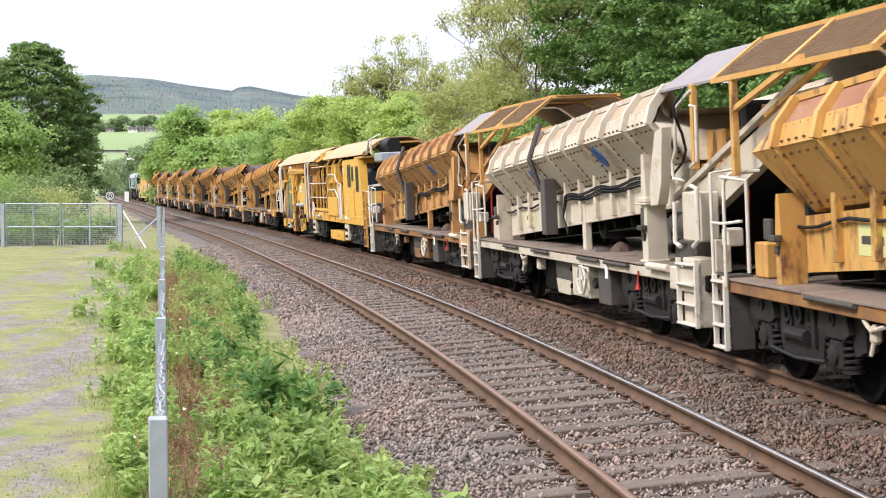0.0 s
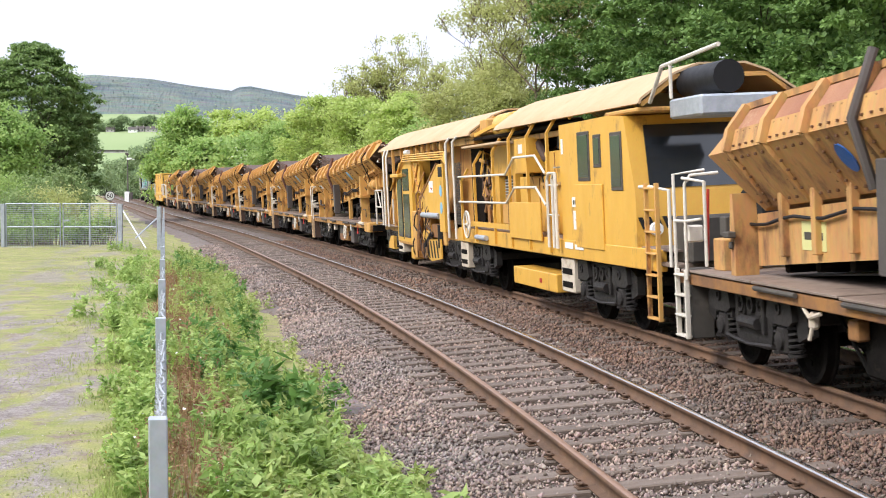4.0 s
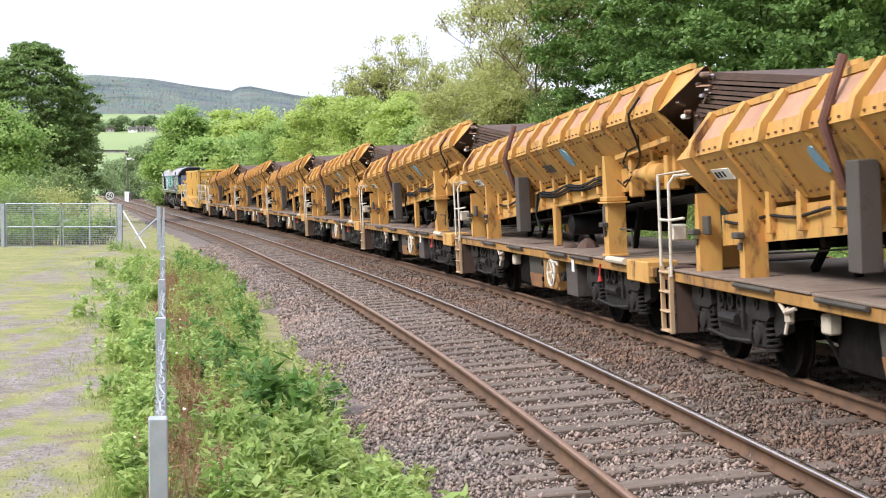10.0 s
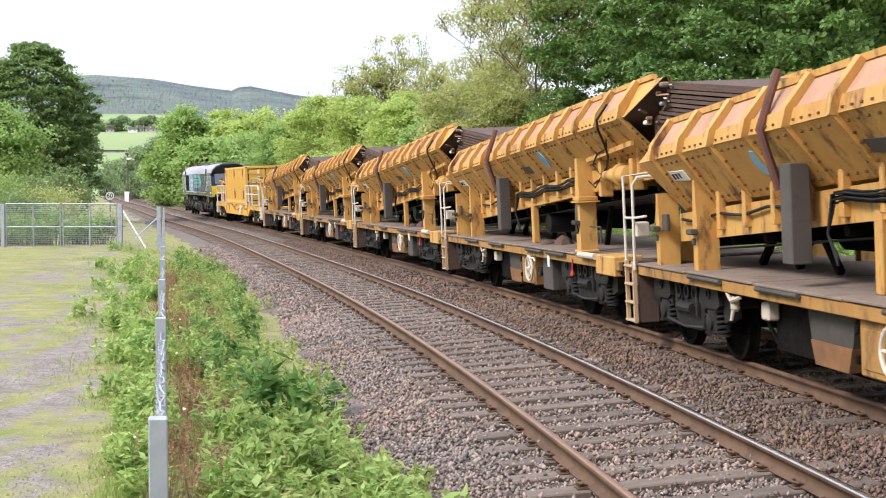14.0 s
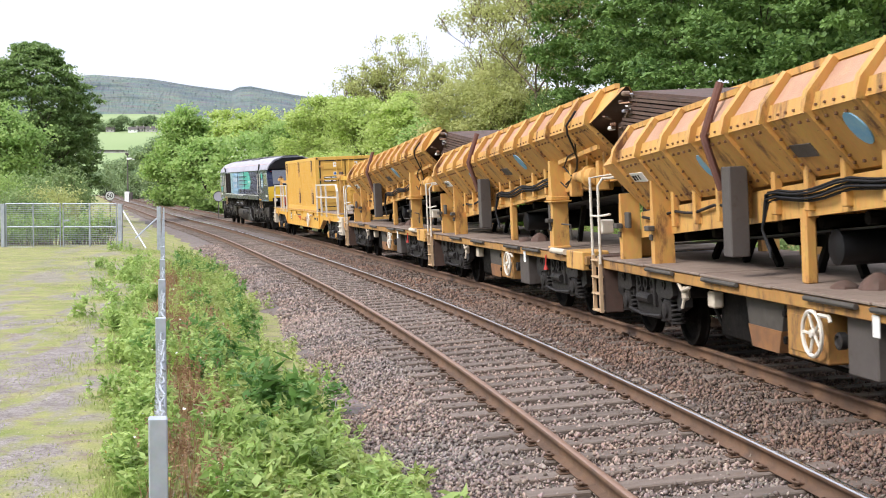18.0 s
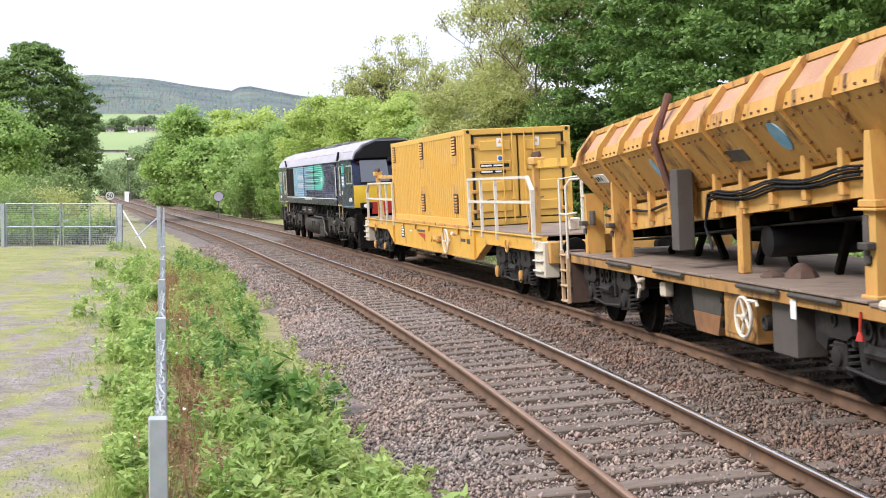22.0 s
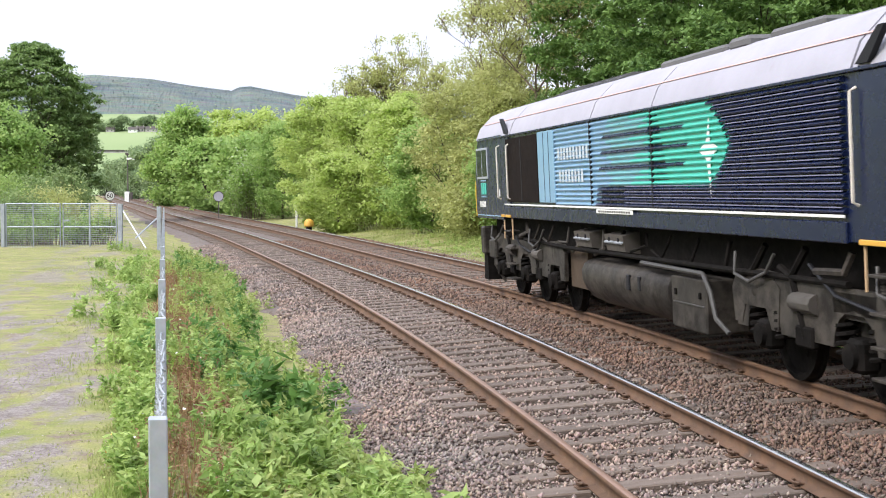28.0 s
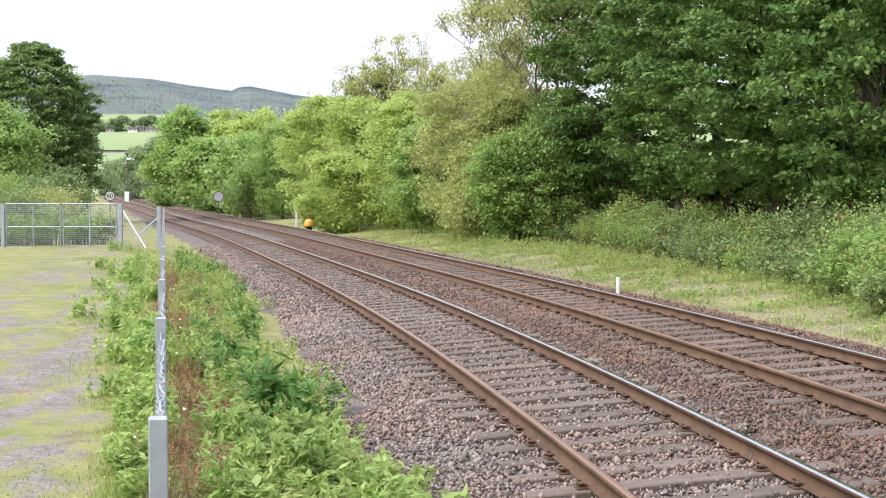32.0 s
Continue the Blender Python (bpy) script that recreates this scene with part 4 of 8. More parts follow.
blades("grass", "thin grass and moss on the gravel lane", patchy(verge(60000, 9.0, 54, -6.0, -0.4, 203, 1.6), 0.12), 0.022, 0.009, L_GRASS, 3)
blades("grass", "rough grass beside the fence", patchy(verge(20000, 7.0, 52, -0.05, 1.8, 204, 1.55), 0.1), 0.10, 0.006, L_WEED, 4)
blades("grass", "rough grass on the lane side of the fence", patchy(lane_side(26000, 8.6, 52, 242, 1.0), -0.1), 0.075, 0.006, L_WEED, 14)
blades("grass", "low tufts of grass creeping into the lane", patchy(lane_side(16000, 8.6, 50, 243, 1.7), 0.35), 0.045, 0.006, L_GRASS, 15)
blades("dry_grass", "brown dry stems along the fence", verge(5000, 6.5, 40, -0.15, 0.9, 205, 1.3), 0.24, 0.005, L_DRY, 5)


def weeds(name, label, pts, height, seed, leaf, mat, per=26, long=2.2):
    """Upright stems with leaves in pairs."""
    g = np.random.default_rng(seed)
    n = len(pts)
    h = height * g.uniform(0.5, 1.2, n)
    t = g.random((n, per)) ** 0.8
    lean = g.normal(0, 0.18, (n, 1, 2))
    c = np.zeros((n, per, 3))
    c[:, :, :2] = lean * t[:, :, None] * h[:, None, None] + g.normal(0, 1, (n, per, 2)) * (leaf * 0.9 * (1.15 - t * 0.6))[:, :, None]
    c[:, :, 2] = t * h[:, None]
    c += pts[:, None]
    c = c.reshape(-1, 3)
    sz = leaf * g.uniform(0.5, 1.3, len(c))
    return tagged(new(name, leaf_mesh(name, c, sz, g, mat, long=long, droop=0.1)), label, "weeds", kind="stuff")


def spot(d, a, n, spread, seed):
    """Places of one plant's stems: d ahead, a metres right of the fence."""
    p = np.repeat([[FENCE_X + FENCE_K * d + a, d, 0.0]], n, 0)
    p[:, :2] += np.random.default_rng(seed).normal(0, spread, (n, 2))
    p[:, 2] = land(p[:, 0], p[:, 1]) - 0.01
    return p


def clumps(n, per, d0, d1, a0, a1, seed, spread, strip=None):
    c = strip(n, d0, d1, seed, 1.0) if strip else verge(n, d0, d1, a0, a1, seed, 1.25)
    r = np.random.default_rng(seed + 1)
    p = np.repeat(c, per, 0)
    p[:, :2] += r.normal(0, spread, (len(p), 2))
    p[:, 2] = land(p[:, 0], p[:, 1]) - 0.01
    return p


weeds("nettles", "lush green weeds between fence and ballast", clumps(34, 20, 6.2, 11.0, 0.75, 1.75, 210, 0.15), 0.44, 1, 0.042, L_WEED, 30, 3.0)
weeds("nettles", "young pale weeds between fence and ballast", clumps(34, 14, 6.4, 20, 0.25, 1.6, 220, 0.14), 0.24, 11, 0.024, L_GRASS, 26)
weeds("weeds", "green weeds beside the ballast further along", clumps(46, 11, 12, 48, 0.45, 1.9, 211, 0.15), 0.40, 2, 0.038, L_WEED, 28, 2.4)
weeds("weeds", "lush green clumps beside the ballast further along", clumps(34, 10, 12, 46, 0.3, 1.8, 271, 0.10), 0.40, 32, 0.036, L_LUSH, 30, 2.4)
weeds("weeds", "dark green weeds beside the ballast further along", clumps(20, 9, 12, 48, 0.2, 1.9, 218, 0.10), 0.48, 12, 0.044, L_DEEP, 22, 2.8)
weeds("weeds", "green weeds on the lane side of the fence", clumps(46, 11, 9.5, 50, -0.8, -0.06, 212, 0.09, lane_side), 0.32, 3, 0.034, L_LUSH, 26, 2.6)
weeds("weeds", "dark green weeds on the lane side of the fence", clumps(22, 10, 12, 50, -0.8, -0.06, 232, 0.09, lane_side), 0.34, 23, 0.045, L_LUSH, 20, 2.8)
weeds("dock_leaves", "dark green broad-leaved plant beside the ballast", spot(14.0, 1.15, 26, 0.14, 261), 0.78, 24, 0.066, L_DEEP, 20, 3.2)
weeds("dock_leaves", "dark green broad-leaved plants at the fence foot", spot(17.0, -0.3, 10, 0.10, 262), 0.42, 25, 0.05, L_DEEP, 14, 3.2)
weeds("nettles", "lush bright weeds at the foot of the ballast", clumps(26, 16, 9.3, 12.4, 0.55, 1.7, 263, 0.13), 0.46, 26, 0.038, L_LUSH, 24, 3.4)
weeds("weeds", "yellow-green shoots between fence and ballast", clumps(40, 12, 7, 40, 0.2, 1.8, 225, 0.16), 0.30, 15, 0.030, L_LIME, 24)
weeds("dock_leaves", "broad-leaved dock beside the ballast", clumps(7, 9, 7.0, 12.5, 0.9, 1.7, 213, 0.08), 0.55, 4, 0.060, L_DOCK, 34, 3.0)
weeds("weeds", "tangled low growth in front of the bushes", scatter(1500, 16, 62, 8.6, 11.2, 214, 1.2, 0.4), 0.36, 5, 0.045, L_WEED, 18)
weeds("weeds", "bright low weeds on the bank beside the far track", scatter(2600, 15, 60, 6.9, 10.2, 272, 1.3, 0.75), 0.15, 33, 0.035, L_LUSH, 14)
weeds("weeds", "dark low weeds on the bank beside the far track", scatter(900, 15, 60, 7.2, 10.6, 273, 1.3, 0.9), 0.24, 34, 0.04, L_DOCK, 14)
weeds("red_stems", "reddish dry growth along the fence", clumps(60, 12, 9.5, 34, -0.1, 0.9, 215, 0.14), 0.32, 6, 0.018, L_DRY, 26)
weeds("red_stems", "reddish shoots among the bushes", scatter(150, 20, 50, 10.0, 11.5, 216, 1.0), 2.3, 7, 0.03, L_RED, 10)


def flowers(name, label, pts, mat, seed, size):
    g_ = np.random.default_rng(seed)
    return tagged(new(name, leaf_mesh(name, pts, size * g_.uniform(0.6, 1.3, len(pts)), g_, mat, long=1.0, droop=0.0)), label, "flowers", kind="stuff")


lumps("lane_gravel", "fine pale gravel on the lane", verge(14000, 8.5, 40, -5.5, -0.3, 240, 1.6), (0.006, 0.016), 241, M_LANE, "gravel")
p = verge(120, 9, 30, -0.25, 1.6, 230, 1.2)
p[:, 2] += 0.32
flowers("white_flowers", "small white flowers among the weeds", p, M_SIGNWHITE, 1, 0.03)
p = verge(60, 9, 20, -0.5, 1.4, 231, 1.2)
p[:, 2] += 0.14
flowers("yellow_flowers", "small yellow flowers among the weeds", p, M_YELLOW2, 2, 0.03)

# added unseen trees across the lane and behind the viewer close off low sky
for i, (x, y, h) in enumerate([(-26, 6, 10), (-24, -8, 11), (-20, -20, 11), (-9, -26, 11), (4, -30, 12), (18, -32, 11), (-29, 22, 10), (32, -24, 12), (40, 2, 12), (-33, 38, 10), (26, 14, 12)]):
    tree("lineside_tree", "unseen tree added to block low sky light", x, y, h, 12, L_DARK, 300 + i, 5000, 0.42, 0.2, 0.2, 0.0, 1.8, clumps=120, levels=2)


# ---- fence along the lane, gate, signs ----
def fence_at(d):
    x = FENCE_X + FENCE_K * d
    return x, d, float(land(np.array([x]), np.array([d]))[0])


TOP = 1.62


def build_fence():
    f = thing("wire_fence", "galvanised chain-link fence with steel angle posts", "fence")
    yaw = math.degrees(math.atan2(1, FENCE_K))
    post = Geo().box(-.023, .023, -.023, .021, 0, 1.778, .003).mesh("fence_post", M_STEEL)
    # one panel of woven wire, 2.6 m long
    g = Geo()
    r = random.Random(4)
    n = 64
    for i in range(n):
        x = 2.6 * i / n
        w = 2.6 / n
        pts = [(x + (w * .9 if k % 2 else 0), (.007 if k % 2 else -.007) + .007 * math.sin(k * .9 + i * .3), 0.08 + 1.62 * k / 34) for k in range(35)]
        g.tube(pts, .0022, 3, cap=False)
    for z in (.1, .5, .9, 1.3, 1.70):
        g.tube([(x, .012 * math.sin(x * 5 + z), z) for x in np.linspace(0, 2.6, 9)], .0035, 4)
    for k in range(26):
        x = 2.6 * k / 26
        g.tube([(x, -.014, 1.70), (x + .03, .012, 1.715), (x + .06, .012, 1.70), (x + .09, -.014, 1.705)], .0022, 3, cap=False)
    r2 = random.Random(6)
    g.tube([(2.6 * k / 40, -.010 + r2.uniform(-.009, .009), 1.725 + r2.uniform(-.012, .012)) for k in range(41)], .0035, 5)
    g.tube([(2.6 * k / 30, .0 + r2.uniform(-.006, .006), 1.66 + r2.uniform(-.01, .01)) for k in range(31)], .004, 5)
    panel = g.mesh("wire_mesh", M_STEEL)
    for i in range(20):
        d = 3.15 + 2.6 * .98 * i
        x, y, z = fence_at(d)
        m = pose(x, y, TOP - 1.78, 0, 0, yaw)
        o = part("fence_post", post, None, f, "galvanised angle post")
        o.matrix_local = m
        if i < 19:
            o = part("wire_mesh", panel, None, f, "woven wire mesh")
            o.matrix_local = pose(x, y, TOP - 1.80, 0, 0, yaw)


build_fence()


def build_gate():
    d = 53.0
    g = thing("double_gate", "closed galvanised steel double field gate with mesh", "gate")
    z0, z1, zm = .03, 1.74, .84
    for a, b in ((11, 107), (112, 206)):
        x0, x1 = px(a, d), px(b, d)
        xm = (x0 + x1) / 2
        leaf = part("gate_leaf", Geo().tube([(x0, d, z0), (x0, d, z1), (x1, d, z1), (x1, d, z0), (x0, d, z0)], .032, 8).tube([(x0, d, zm), (x1, d, zm)], .028, 8).tube([(xm, d, z0), (xm, d, z1)], .028, 8), M_STEEL, g, "galvanised gate leaf")
        w = Geo()
        for z in np.arange(z0 + .06, z1, .075):
            w.tube([(x0, d, z), (x1, d, z)], .0055, 4)
        for x in np.arange(x0 + .08, x1, .10):
            w.tube([(x, d, z0), (x, d, z1)], .003, 4)
        part("gate_mesh", w, M_STEEL, leaf)
    part("latch", Geo().box(px(113, d), px(124, d), d - .08, d - .03, 1.05, 1.12, .01), M_STEEL, g, "steel slide latch")
    p = thing("gate_post", "galvanised steel gate post with slanting struts", "post")
    part("post", Geo().box(px(209, d), px(217, d), d - .08, d + .08, -.3, 1.74, .01), M_STEEL, p)
    part("strut", Geo().tube([(px(217, d), d, 1.5), (px(268, d), d - 1.0, .05)], .03, 6), M_STEEL, p)
    part("strut", Geo().tube([(px(290, d), d - 1.0, 1.25), (px(255, d), d - 1.5, .45)], .03, 6), M_STEEL, p)
    part("post", Geo().box(px(289, d), px(296, d), d - 1.2, d - 1.05, -.3, 1.64, .01), M_STEEL, p)
    q = thing("gate_post", "galvanised steel gate post", "post")
    part("post", Geo().box(px(2, d), px(9, d), d - .08, d + .08, -.3, 1.74, .01), M_STEEL, q)


build_gate()


def round_sign(bx, y0, d, name, label, text=""):
    s = thing(name, label, "sign")
    z = 2.138 + (342.9 - y0) * d / 2410
    x = px(bx, d)
    base = float(land(np.array([x]), np.array([d]))[0])
    part("sign_post", Geo().lathe([(base - .2, .035), (z + .3, .035)], 2, (x, d + .04, 0), 8), M_GREYBOX, s)
    part("sign_disc", Geo().lathe([(d - .012, .375), (d + .012, .375)], 1, (x, 0, z), 28), M_SIGNWHITE if text else M_ROOF, s)
    part("sign_rim", Geo().tube([(x + .36 * math.cos(a), d - .016, z + .36 * math.sin(a)) for a in np.linspace(0, 2 * math.pi, 29)], .018, 6, cap=False), M_INK if text else M_GREYB, s)
    if text:
        c = bpy.data.curves.new("digits", "FONT")
        c.body, c.size, c.align_x, c.align_y, c.extrude = text, .48, "CENTER", "CENTER", .004
        c.materials.append(M_INK)
        o = new("digits", c)
        o.parent = s
        o.matrix_local = pose(x, d - .02, z, 90, 0, 0)
    return s


round_sign(195, 347, 104, "speed_sign", "round white speed sign with black digits", "60")
round_sign(387, 348, 98, "speed_sign", "grey back of a round speed sign on a post")


def lamp_post():
    d = 190
    x = px(227, d)
    s = thing("lamp_post", "slim grey lineside post with a small lamp", "post")
    part("mast", Geo().lathe([(.5, .10), (7.6, .07)], 2, (x, d, 0), 8), M_GREYBOX, s)
    part("lamp_head", Geo().box(x - .1, x + 1.0, d - .2, d + .2, 6.8, 7.1, .05), M_SIGNWHITE, s)
    part("bracket", Geo().box(x - .3, x + .2, d - .15, d + .15, 7.5, 7.8, .04), M_GREYBOX, s)
    c = thing("lineside_cabinet", "white lineside equipment cabinet", "cabinet")
    part("casing", Geo().box(px(228, d), px(236, d), d - 2.4, d - 1.8, .6, 2.4, .04), M_SIGNWHITE, c)
    part("casing", Geo().box(px(237, d), px(241, d), d - 2.4, d - 1.9, 1.3, 2.3, .04), M_GREYBOX, c)


lamp_post()


def marker(bx, y_top, y_low, d, w, mat, name, label):
    s = thing(name, label, "post")
    z0, z1 = 2.138 + (342.9 - y_low) * d / 2410, 2.138 + (342.9 - y_top) * d / 2410
    x = px(bx, d)
    part("stake", Geo().box(x - w / 2, x + w / 2, d - w / 2, d + w / 2, z0 - .25, z1, .012), mat, s)
    if d > 50:
        part("cap", Geo().box(x - w * .8, x + w * .8, d - w * .8, d + w * .8, z1 - .12, z1 + .02, .01), mat, s)


marker(525, 366, 398, 80, .12, M_SIGNWHITE, "marker_post", "white lineside marker post")
marker(542, 373, 398, 80, .10, M_SIGNWHITE, "marker_post", "white lineside marker post")
marker(1094, 491, 513, 28.5, .07, M_SIGNWHITE, "marker_peg", "short white peg in the grass")
pt = thing("grit_bin", "small rounded yellow lineside bin", "bin")
part("bin_body", Geo().lathe([(.02, .20), (.10, .27), (.30, .27), (.42, .2), (.48, .06)], 2, (px(547, 76), 76, .25), 14), M_YELLOW2, pt)
part("bin_foot", Geo().box(px(547, 76) - .15, px(547, 76) + .15, 75.85, 76.15, .02, .27, .01), M_DARK, pt)


HOUSES = [(236, 1190, 8, 2.8, M_SIGNWHITE), (250, 1196, 6, 3.0, M_CONC), (268, 1192, 9, 3.0, M_CONC), (196, 1196, 7, 3.0, M_CONC)]
HAMLET = [(166, 1205, 6, 11), (182, 1210, 7, 12), (204, 1204, 11, 15), (218, 1210, 13, 16), (243, 1215, 8, 9), (256, 1206, 12, 13), (270, 1212, 13, 13), (150, 1210, 7, 12), (130, 1205, 8, 14)]


def viaduct():
    d = 1000
    v = thing("road_bridge", "pale distant road bridge across the fields", "bridge")
    zt = 2.138 + (342.9 - 269) * d / 2410
    part("deck", Geo().box(px(60, d), px(300, d), d - 4, d + 4, zt - 2.0, zt, .2), M_CONC, v)
    part("parapet", Geo().box(px(60, d), px(300, d), d - 4.3, d - 4.0, zt, zt + 1.2, .1), M_GREYB, v)
    for b in (100, 157, 214, 271):
        part("pier", Geo().box(px(b, d) - 1, px(b, d) + 1, d - 2, d + 2, zt - 12, zt - 2.0, .1), M_CONC, v)


viaduct()


def house(bx, d, w, h, mat):
    x = px(bx, d)
    z = float(land(np.array([x]), np.array([d]))[0]) - .5
    o = thing("farm_house", "distant farm house with pale walls and a slate roof", "house", "houses in the fields")
    part("wall", Geo().box(x - w / 2, x + w / 2, d, d + 6, z, z + h, .05), mat, o)
    part("roof", Geo().prism([(d - .4, z + h), (d + 6.4, z + h), (d + 3, z + h + 2.6)], 0, x - w / 2 - .3, x + w / 2 + .3), M_GREYBOX, o)
    part("chimney", Geo().box(x + w / 2 - 1.2, x + w / 2 - .4, d + 2.6, d + 3.4, z + h + 1.6, z + h + 3.4, .05), M_CONC, o)
    for k in (-.25, .25):
        part("window", Geo().box(x + k * w - .5, x + k * w + .5, d - .04, d, z + h * .45, z + h * .8, .01), M_GLASS, o)


for bx, d, w, h, m in HOUSES:
    house(bx, d, w, h, m)
for i, (bx, d, h, w) in enumerate(HAMLET):
    tree("field_tree", "rounded grey-green tree in the distant fields", px(bx, d), d, h, w, L_FAR, 400 + i, 3500, 0.7, 0.2, 0.3, 0.0, 2.6, clumps=70, levels=2)
# ---- the train: along x (far end +), near side +y, z from the rail ----
TRAIN, WHEELS = [], []


def wheelset_geo(r, half=0.75):
    g = Geo()
    g.lathe([(-1.0, 0.075), (1.0, 0.075)], 1, (0, 0, 0), 10)
    for e in (-1, 1):
        g.lathe([(e * (half - 0.045), r + 0.028), (e * (half - 0.02), r + 0.028), (e * (half - 0.005), r), (e * (half + 0.075), r - 0.006), (e * (half + 0.08), r - 0.06), (e * (half + 0.03), r - 0.09),
                 (e * (half + 0.02), 0.17), (e * (half + 0.09), 0.13), (e * (half + 0.10), 0.05)], 1, (0, 0, 0), 24)
    for k in range(3):
        a = k * 2.1
        g.box(0.26 * math.cos(a) - 0.03, 0.26 * math.cos(a) + 0.03, half + 0.02, half + 0.035, 0.26 * math.sin(a) - 0.03, 0.26 * math.sin(a) + 0.03)
    return g


def bogie_meshes(base=1.8, r=0.46):
    f = Geo()
    h = base / 2
    for y0, y1 in ((0.98, 1.10), (-1.10, -0.98)):
        f.prism([(-h - .60, .58), (-h - .60, .84), (-h - .25, .99), (-.5, .95), (.5, .95), (h + .25, .99), (h + .60, .84), (h + .60, .58), (h + .36, .50), (h + .30, .70), (h - .30, .70), (h - .38, .40),
                 (.40, .33), (-.40, .33), (-h + .38, .40), (-h + .30, .70), (-h - .30, .70), (-h - .36, .50)][::-1], 1, y0, y1)
    for e in (-1, 1):
        for k in (-h - .02, h + .02):
            f.prism([(k - .36, .72), (k - .30, .97), (k + .30, .97), (k + .36, .72), (k + .24, .66), (k - .24, .66)], 1, min(e * 1.09, e * 1.17), max(e * 1.09, e * 1.17))
            f.lathe([(e * 1.16, .07), (e * 1.19, .07), (e * 1.19, .045), (e * 1.165, .04)], 1, (k, 0, .84), 10)
        for k in (-.30, 0, .30):
            f.lathe([(e * 1.10, .10), (e * 1.145, .10), (e * 1.145, .065), (e * 1.11, .06)], 1, (k, 0, .80), 12)
    f.box(-.24, .24, -1.0, 1.0, .55, .9, .03)
    for e in (-1, 1):
        f.box(e * (h + .5) - .05, e * (h + .5) + .05, -1.0, 1.0, .68, .82, .02)
        for k in (-.30, .30):
            f.lathe([(e * 1.10, .115), (e * 1.13, .115), (e * 1.13, .075), (e * 1.105, .07)], 1, (k, 0, .74), 14)
    for e in (-1, 1):
        f.box(-.42, -.34, e * 1.09, e * 1.15, .50, .93, .01).box(.34, .42, e * 1.09, e * 1.15, .50, .93, .01)
        f.box(-h - .25, h + .25, e * 1.095, e * 1.12, .90, .935, .004)
        for k in (-.85, -.62, .62, .85):
            f.box(k - .02, k + .02, e * 1.09, e * 1.135, .60, .88, .004)
        f.tube([(-h + .2, e * 1.16, .40), (0, e * 1.17, .36), (h - .2, e * 1.16, .40)], .022, 6)
        f.lathe([(-.26, .07), (.26, .07)], 0, (0, e * 1.14, .60), 10)
    f.box(-h - .9, h + .9, -.3, .3, .35, .6, .03)
    b = Geo()
    b.box(-.13, .13, -.1, .12, -.15, .16, .03).lathe([(.1, .11), (.15, .10), (.16, .04)], 1, (0, 0, 0), 12).box(-.27, .27, -.04, .06, -.16, -.11, .01)
    s = Geo().coil((0, 0, 0), .075, .019, .27, 4.2).lathe([(.27, .10), (.30, .10)], 2, (0, 0, 0), 12).lathe([(-.03, .10), (0, .10)], 2, (0, 0, 0), 12)
    k = Geo()
    for y in (-.9, .9):
        for e in (-1, 1):
            k.box(e * (h - r - .1) - .04, e * (h - r - .1) + .04, y - .06, y + .06, .3, .62, .02)
    return dict(frame=f.mesh("bogie", M_BOGIE), box=b.mesh("axlebox", M_BOGIE), spring=s.mesh("spring", M_BOGIE), wheel=wheelset_geo(r).mesh("wheelset", M_DARK), block=k.mesh("brake_block", M_DARK), base=base, r=r)


BOGIE = bogie_meshes()


def bogie(parent, x, kit=None, label="black cast bogie with coil springs"):
    kit = kit or BOGIE
    b = part("bogie", kit["frame"], None, parent, label)
    b.location.x = x
    h = kit["base"] / 2
    part("brake_block", kit["block"], None, b)
    for e in (-1, 1):
        w = part("wheelset", kit["wheel"], None, b, "steel wheels on an axle")
        w.location = (e * h, 0, kit["r"])
        for y in (-1, 1):
            o = part("axlebox", kit["box"], None, b)
            o.matrix_local = pose(e * h, y * 1.03, kit["r"] + .03, 0, 0, 0 if y > 0 else 180)
            for k in (-1, 1):
                o = part("spring", kit["spring"], None, b)
                o.location = (e * h + k * .20, y * 1.05, .36)
    return b


def handwheel(parent, x, y, z, r=0.25, mat=None, label="white brake handwheel"):
    g = Geo()
    ring = [(r * math.cos(a), 0, r * math.sin(a)) for a in np.linspace(0, 2 * math.pi, 21)]
    g.tube(ring, 0.022, 6, cap=False)
    for k in range(5):
        a = k * 1.2566
        g.tube([(0, -.02, 0), (r * math.cos(a), 0, r * math.sin(a))], 0.016, 5)
    g.lathe([(-.12, .03), (-.02, .045), (.02, .04)], 1, (0, 0, 0), 10)
    o = part("handwheel", g, mat or M_WHITE, parent, label)
    o.location = (x, y, z)
    return o


def ladder(parent, x0, x1, y, z0, z1, rungs, mat, back=None, name="ladder", label="", top=None):
    g = Geo()
    for x in (x0, x1):
        g.box(x - .02, x + .02, y - .03, y + .03, z0, z1, .005)
    o = part(name, g, mat, parent, label)
    rung = Geo().box(x0, x1, y - .05, y + .05, -.012, .012, .004).mesh("rung", mat)
    for i in range(rungs):
        part("rung", rung, None, o).location.z = z0 + .03 + (z1 - z0 - .1) * i / max(1, rungs - 1)
    if back:
        part("ladder_back", Geo().box(x0, x1, y - .34, y - .06, z0, z1, .01), back, parent)
    return o


